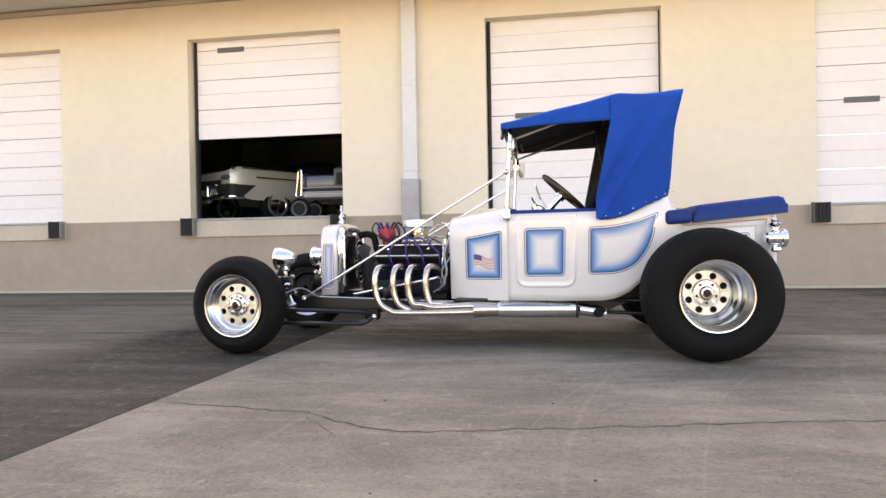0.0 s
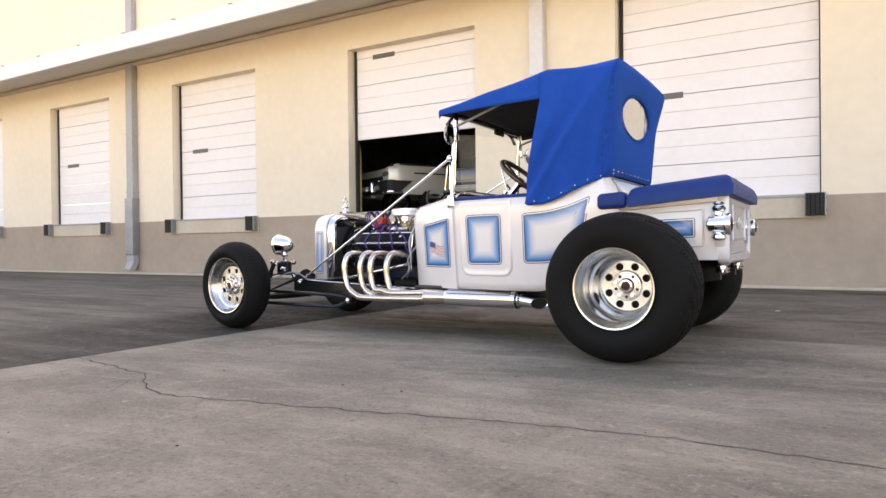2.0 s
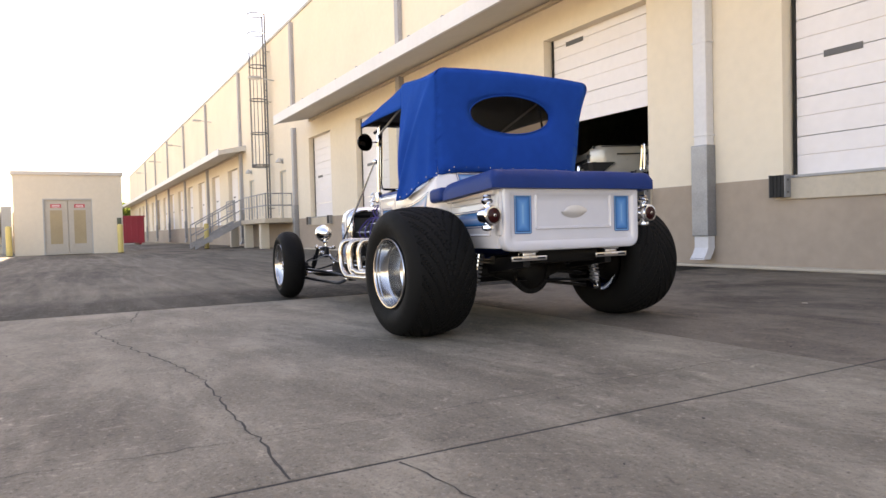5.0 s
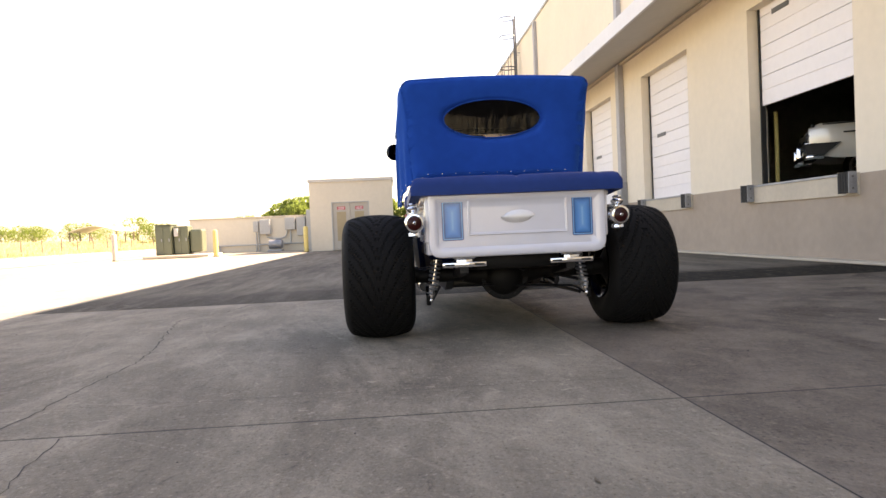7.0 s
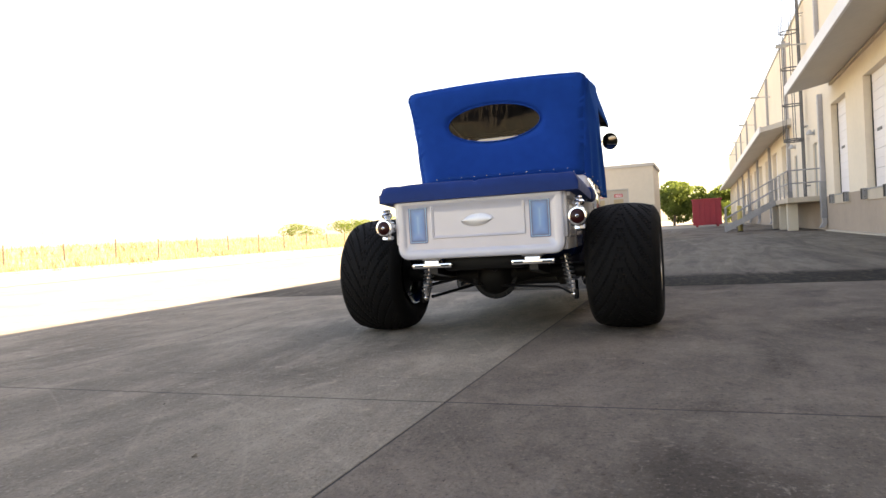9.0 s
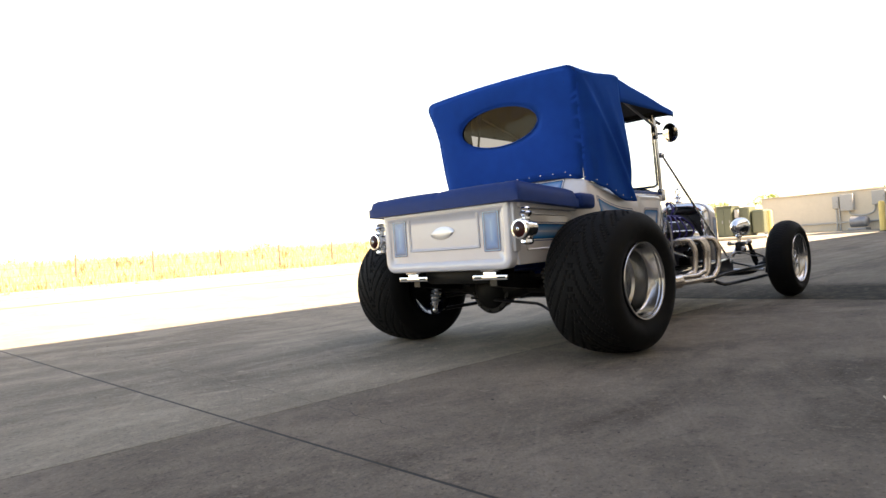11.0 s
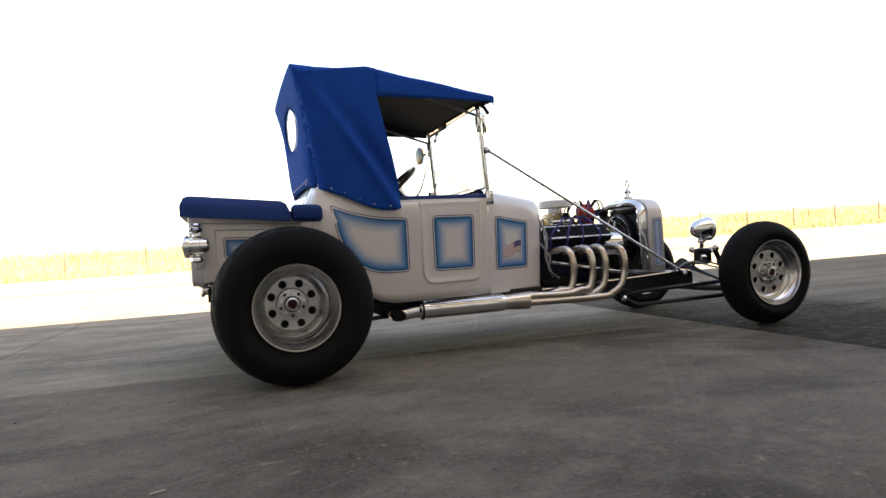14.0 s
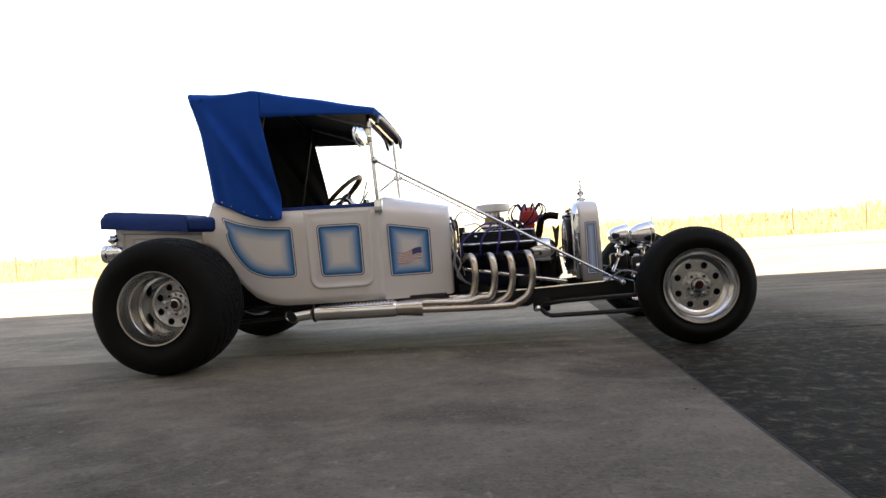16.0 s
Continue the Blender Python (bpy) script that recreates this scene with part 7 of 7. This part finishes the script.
# radiator shell
def radiator():
    def arch(w, h, lo, n=28):
        out = [(-w, lo)]
        for k in range(n + 1):
            a = math.pi - math.pi * k / n
            c, s_ = math.cos(a), math.sin(a)
            out.append((w * math.copysign(abs(c) ** 0.55, c), h - 0.17 + 0.17 * abs(s_) ** 0.62))
        return out + [(w, lo)]
    bm = B()
    rings = []
    for x, w, h in ((-2.425, 0.255, 0.800), (-2.432, 0.272, 0.822), (-2.424, 0.290, 0.836), (-2.40, 0.297, 0.840), (-2.315, 0.300, 0.842), (-2.307, 0.294, 0.838)):
        rings.append([bm.verts.new((x, y, z)) for y, z in arch(w, h, 0.345)])
    for a, b in zip(rings, rings[1:]):
        for k in range(len(a) - 1):
            bm.faces.new((a[k], a[k + 1], b[k + 1], b[k]))
    r = part("radiator_shell", bm, "paint", car, "white painted radiator shell with blue panels")
    r.location.x = -0.025
    thicken(r, 0.012, -1.0)
    bm = B()
    rings = []
    for x, w, h in ((-2.306, 0.292, 0.836), (-2.29, 0.288, 0.832), (-2.272, 0.270, 0.815), (-2.275, 0.252, 0.795)):
        rings.append([bm.verts.new((x, y, z)) for y, z in arch(w, h, 0.36)])
    for a, b in zip(rings, rings[1:]):
        for k in range(len(a) - 1):
            bm.faces.new((a[k], a[k + 1], b[k + 1], b[k]))
    thicken(part("rear_bead", bm, "chrome", r, "chrome rear edge"), 0.006)
    for s in (-1, 1):
        inlay("painted_panel", ((-2.405, 0.70), (-2.405, 0.385), (-2.335, 0.385), (-2.335, 0.70)), 0.012, lambda u, v, h, s=s: Vector((u, s * (0.2985 + h), v)), "panel_pale", r, "pale blue striped strip", rise=0.003, steps=(0, .0045, .005, .010, .0105, .014, .018, .024, .030, .034))
    inlay("painted_panel", ((-2.395, -0.13), (-2.335, -0.13), (-2.335, 0.13), (-2.395, 0.13)), 0.012, lambda u, v, h: Vector((u, v, 0.842 + h - 0.012 * (v / 0.13) ** 2)), "panel_pale", r, "pale blue striped strip", rise=0.003, steps=(0, .0045, .005, .010, .0105, .014, .018, .024, .028, .030))
    c = part("radiator_core", cuboid((-2.40, -0.25, 0.36), (-2.30, 0.25, 0.74), 0.01), "lining", r)
    for k in range(24):
        part("core_fin", cuboid((-2.408, -0.24 + k * 0.02, 0.38), (-2.36, -0.236 + k * 0.02, 0.73)), "lining", c, smooth=0)
    part("top_tank", cuboid((-2.39, -0.24, 0.74), (-2.285, 0.24, 0.80), 0.025), "black", r)
    part("fan_shroud_strip", cuboid((-2.285, -0.262, 0.40), (-2.262, -0.235, 0.76), 0.006), "chrome", r)
    part("fan_shroud_strip", cuboid((-2.285, 0.235, 0.40), (-2.262, 0.262, 0.76), 0.006), "chrome", r)
    part("tank_neck", rod(B(), (-2.29, -0.05, 0.755), (-2.235, -0.05, 0.755), 0.021, seg=16), "chrome", r)
    bm = B()
    lathe(bm, [(0.030, 0.0), (0.032, 0.010), (0.020, 0.016), (0.014, 0.03), (0.022, 0.040), (0.024, 0.052), (0.012, 0.062), (0.010, 0.075), (0, 0.076)], (-2.36, 0, 0.846), (0, 0, 1), 24)
    rod(bm, (-2.36, -0.035, 0.892), (-2.36, 0.035, 0.892), 0.006, seg=8)
    cap = part("radiator_cap", bm, "chrome", r, "chrome winged filler cap with a ring finial")
    ring = [Vector((-2.36, 0.020 * math.cos(k * math.tau / 20), 0.942 + 0.020 * math.sin(k * math.tau / 20))) for k in range(21)]
    part("cap_ring", tube(B(), ring, 0.0055, 8, 1, smooth=False), "chrome", cap)
    part("cap_tip", ball(B(), (-2.36, 0, 0.972), 0.009, 8), "chrome", cap)


radiator()


# ---- field, fence and trees ----
def blades(n, x0, x1, y0, y1, h0, h1, seed, name, label, material="blade", wide=0.05):
    rnd = random.Random(seed)
    verts, faces = [], []
    for k in range(n):
        x, y = rnd.uniform(x0, x1), y0 + (y1 - y0) * rnd.random() ** 1.6
        z = ground_height(x, y) - 0.02
        h, a = rnd.uniform(h0, h1), rnd.uniform(0, math.pi)
        w = wide * rnd.uniform(0.6, 1.5)
        lx, ly = rnd.uniform(-0.3, 0.3) * h, rnd.uniform(-0.3, 0.3) * h
        c, s = math.cos(a) * w, math.sin(a) * w
        i = len(verts)
        verts += [(x - c, y - s, z), (x + c, y + s, z), (x + lx * 0.5 + c * 0.6, y + ly * 0.5 + s * 0.6, z + h * 0.6), (x + lx * 0.5 - c * 0.6, y + ly * 0.5 - s * 0.6, z + h * 0.6), (x + lx, y + ly, z + h)]
        faces += [(i, i + 1, i + 2, i + 3), (i + 3, i + 2, i + 4)]
    me = bpy.data.meshes.new(name)
    me.from_pydata(verts, [], faces)
    me.materials.append(M[material])
    return tagged(new(name, me), label, "grass", kind="stuff")


blades(42000, -120, 70, -29.0, -46.0, 0.15, 0.55, 21, "dry_grass", "tall dry yellow grass along the far fence")
blades(26000, -170, 110, -44.0, -110.0, 0.3, 0.8, 22, "dry_grass", "dry yellow grass across the field", wide=0.16)
blades(6000, -120, 70, -27.9, -30.0, 0.08, 0.25, 23, "grass_verge", "short greenish grass verge at the kerb")

fence = thing("field_fence", "weathered post and wire fence along the field", "fence")
rnd = random.Random(8)
for k in range(44):
    x = -92 + k * 3.45
    p = Vector((x, -31.0 + rnd.uniform(-0.1, 0.1), ground_height(x, -31)))
    part("post", rod(B(), p - Vector((0, 0, 0.02)), p + Vector((rnd.uniform(-0.05, 0.05), 0, rnd.uniform(1.25, 1.5))), 0.05, 0.04, 7), "post", fence)
for h in (0.35, 0.7, 1.05):
    part("wire", tube(B(), [(-92, -31, h), (-20, -31, h - 0.01), (56, -31, h)], 0.008, 4, 8), "post", fence)
kerb = thing("far_kerb", "low pale concrete kerb at the edge of the lot", "kerb", kind="structure")
part("kerb", cuboid((-120, -28.1, -0.01), (90, -27.9, 0.09), 0.02), "lot", kerb, smooth=0)


def leaf_mass(rnd, centres, n, size):
    verts, faces = [], []
    for _ in range(n):
        c, r = rnd.choice(centres)
        d = Vector((rnd.gauss(0, 1), rnd.gauss(0, 1), rnd.gauss(0, 1))).normalized()
        p = Vector(c) + Vector((d.x * r[0], d.y * r[1], d.z * r[2])) * rnd.uniform(0.45, 1.05) ** 0.5
        a = Vector((rnd.gauss(0, 1), rnd.gauss(0, 1), rnd.gauss(0, 1))).normalized()
        b = a.orthogonal().normalized()
        s = size * rnd.uniform(0.6, 1.4)
        i = len(verts)
        verts += [tuple(p - a * s), tuple(p + b * s * 0.55), tuple(p + a * s), tuple(p - b * s * 0.55)]
        faces.append((i, i + 1, i + 2, i + 3))
    return verts, faces


def tree(x, y, h, spread, seed, leaves=2600, label="leafy green tree at the edge of the field", low=0.28):
    rnd = random.Random(seed)
    z0 = ground_height(x, y)
    t = thing("tree", label, "tree", "trees round the lot", m=pose(x, y, z0))
    bm = B()
    tube(bm, [(0, 0, -0.05), (0.05 * h, 0.02 * h, h * 0.25), (0.02 * h, -0.03 * h, h * 0.55)], lambda q: h * 0.03 * (1 - 0.6 * q), 9)
    cen = []
    for k in range(7):
        a = k * math.tau / 7 + rnd.uniform(-0.3, 0.3)
        r = spread * rnd.uniform(0.35, 0.7)
        e = Vector((math.cos(a) * r, math.sin(a) * r, h * rnd.uniform(low, 0.82)))
        tube(bm, [(0.04 * h, 0.01 * h, h * 0.25), e * 0.55 + Vector((0, 0, h * 0.1)), e], lambda q: h * 0.012 * (1 - 0.7 * q), 6)
        q = spread * rnd.uniform(0.32, 0.5)
        cen.append((e, (q, q, q * 0.75)))
    cen.append(((0, 0, h * 0.8), (spread * 0.5, spread * 0.5, h * 0.2)))
    part("trunk", bm, "bark", t)
    v, f = leaf_mass(rnd, cen, leaves, h * 0.035)
    me = bpy.data.meshes.new("crown")
    me.from_pydata(v, [], f)
    me.materials.append(M["leaf"])
    link("crown", me, t)


for x, y, h, spread, seed in ((-95, -13.1, 6.6, 4.2, 1), (-100, -17.1, 6.0, 3.6, 9), (-96, -2.2, 6.2, 3.4, 4), (-98, 0.6, 5.4, 3.2, 2), (-104, 4.9, 5.6, 3.4, 3)):
    tree(x, y, h, spread, seed, 5200, "bushy green tree beyond the far end of the lot", 0.08)
tree(-112, -40, 3.6, 3.2, 5, 2400)
tree(-118, -62, 3.4, 3.6, 6, 2400)
tree(-95, -21, 4.2, 3.4, 7, 2400)
tree(-99, -27, 3.8, 3.0, 8, 2400)
tree(-126, -47.5, 5.2, 2.6, 51, 700, "thin brownish tree at the edge of the field")
for k in range(9):
    tree(-150 - 3 * (k % 3), -62 - 5.2 * k, 3.6 + 0.6 * (k % 3), 3.8, 60 + k, 1500, "low green tree along the field")
for k in range(12):
    tree(-170 + k * 23, -190 - 18 * (k % 3), 2.8 + 0.5 * (k % 4), 5.0, 30 + k, 900, "low scrubby tree on the skyline")

bm = B()
rnd = random.Random(12)
prev = None
for k in range(160):
    x = -460 + k * 6
    h = 1.4 + 1.6 * noise.noise((k * 0.21, 3.1, 0)) + rnd.uniform(-0.3, 0.4)
    row = [bm.verts.new((x, -235 + rnd.uniform(-4, 4), z)) for z in (0.9, max(1.3, 1.6 + h))]
    if prev:
        bm.faces.new((prev[0], row[0], row[1], prev[1]))
    prev = row
tagged(part("far_woods", bm, "leaf", smooth=0), "low line of far green woods beyond the field", "woods", kind="stuff")

barn = thing("open_barn", "far open-sided barn with a pale curved roof", "barn", m=pose(-118, -50.5, ground_height(-118, -50.5)))
bm = B()
sheet(bm, lambda u, v: Vector((-4 + 8 * u, -4 + 8 * v, 2.3 + 0.9 * math.sin(math.pi * v))), 4, 12)
thicken(part("roof", bm, "soffit", barn), 0.1)
for x in (-3.8, 0, 3.8):
    for y in (-3.8, 3.8):
        part("post", rod(B(), (x, y, 0), (x, y, 2.3), 0.12, seg=8), "post", barn)
pole = thing("antenna_mast", "thin far radio mast on the skyline", "mast", m=pose(-118, -150, 1.0))
part("mast", rod(B(), (0, 0, 0), (0, 0, 19), 0.18, 0.08, 8), "galv", pole)
part("base", cuboid((-0.5, -0.5, 0), (0.5, 0.5, 0.4), 0.03), "sill", pole)
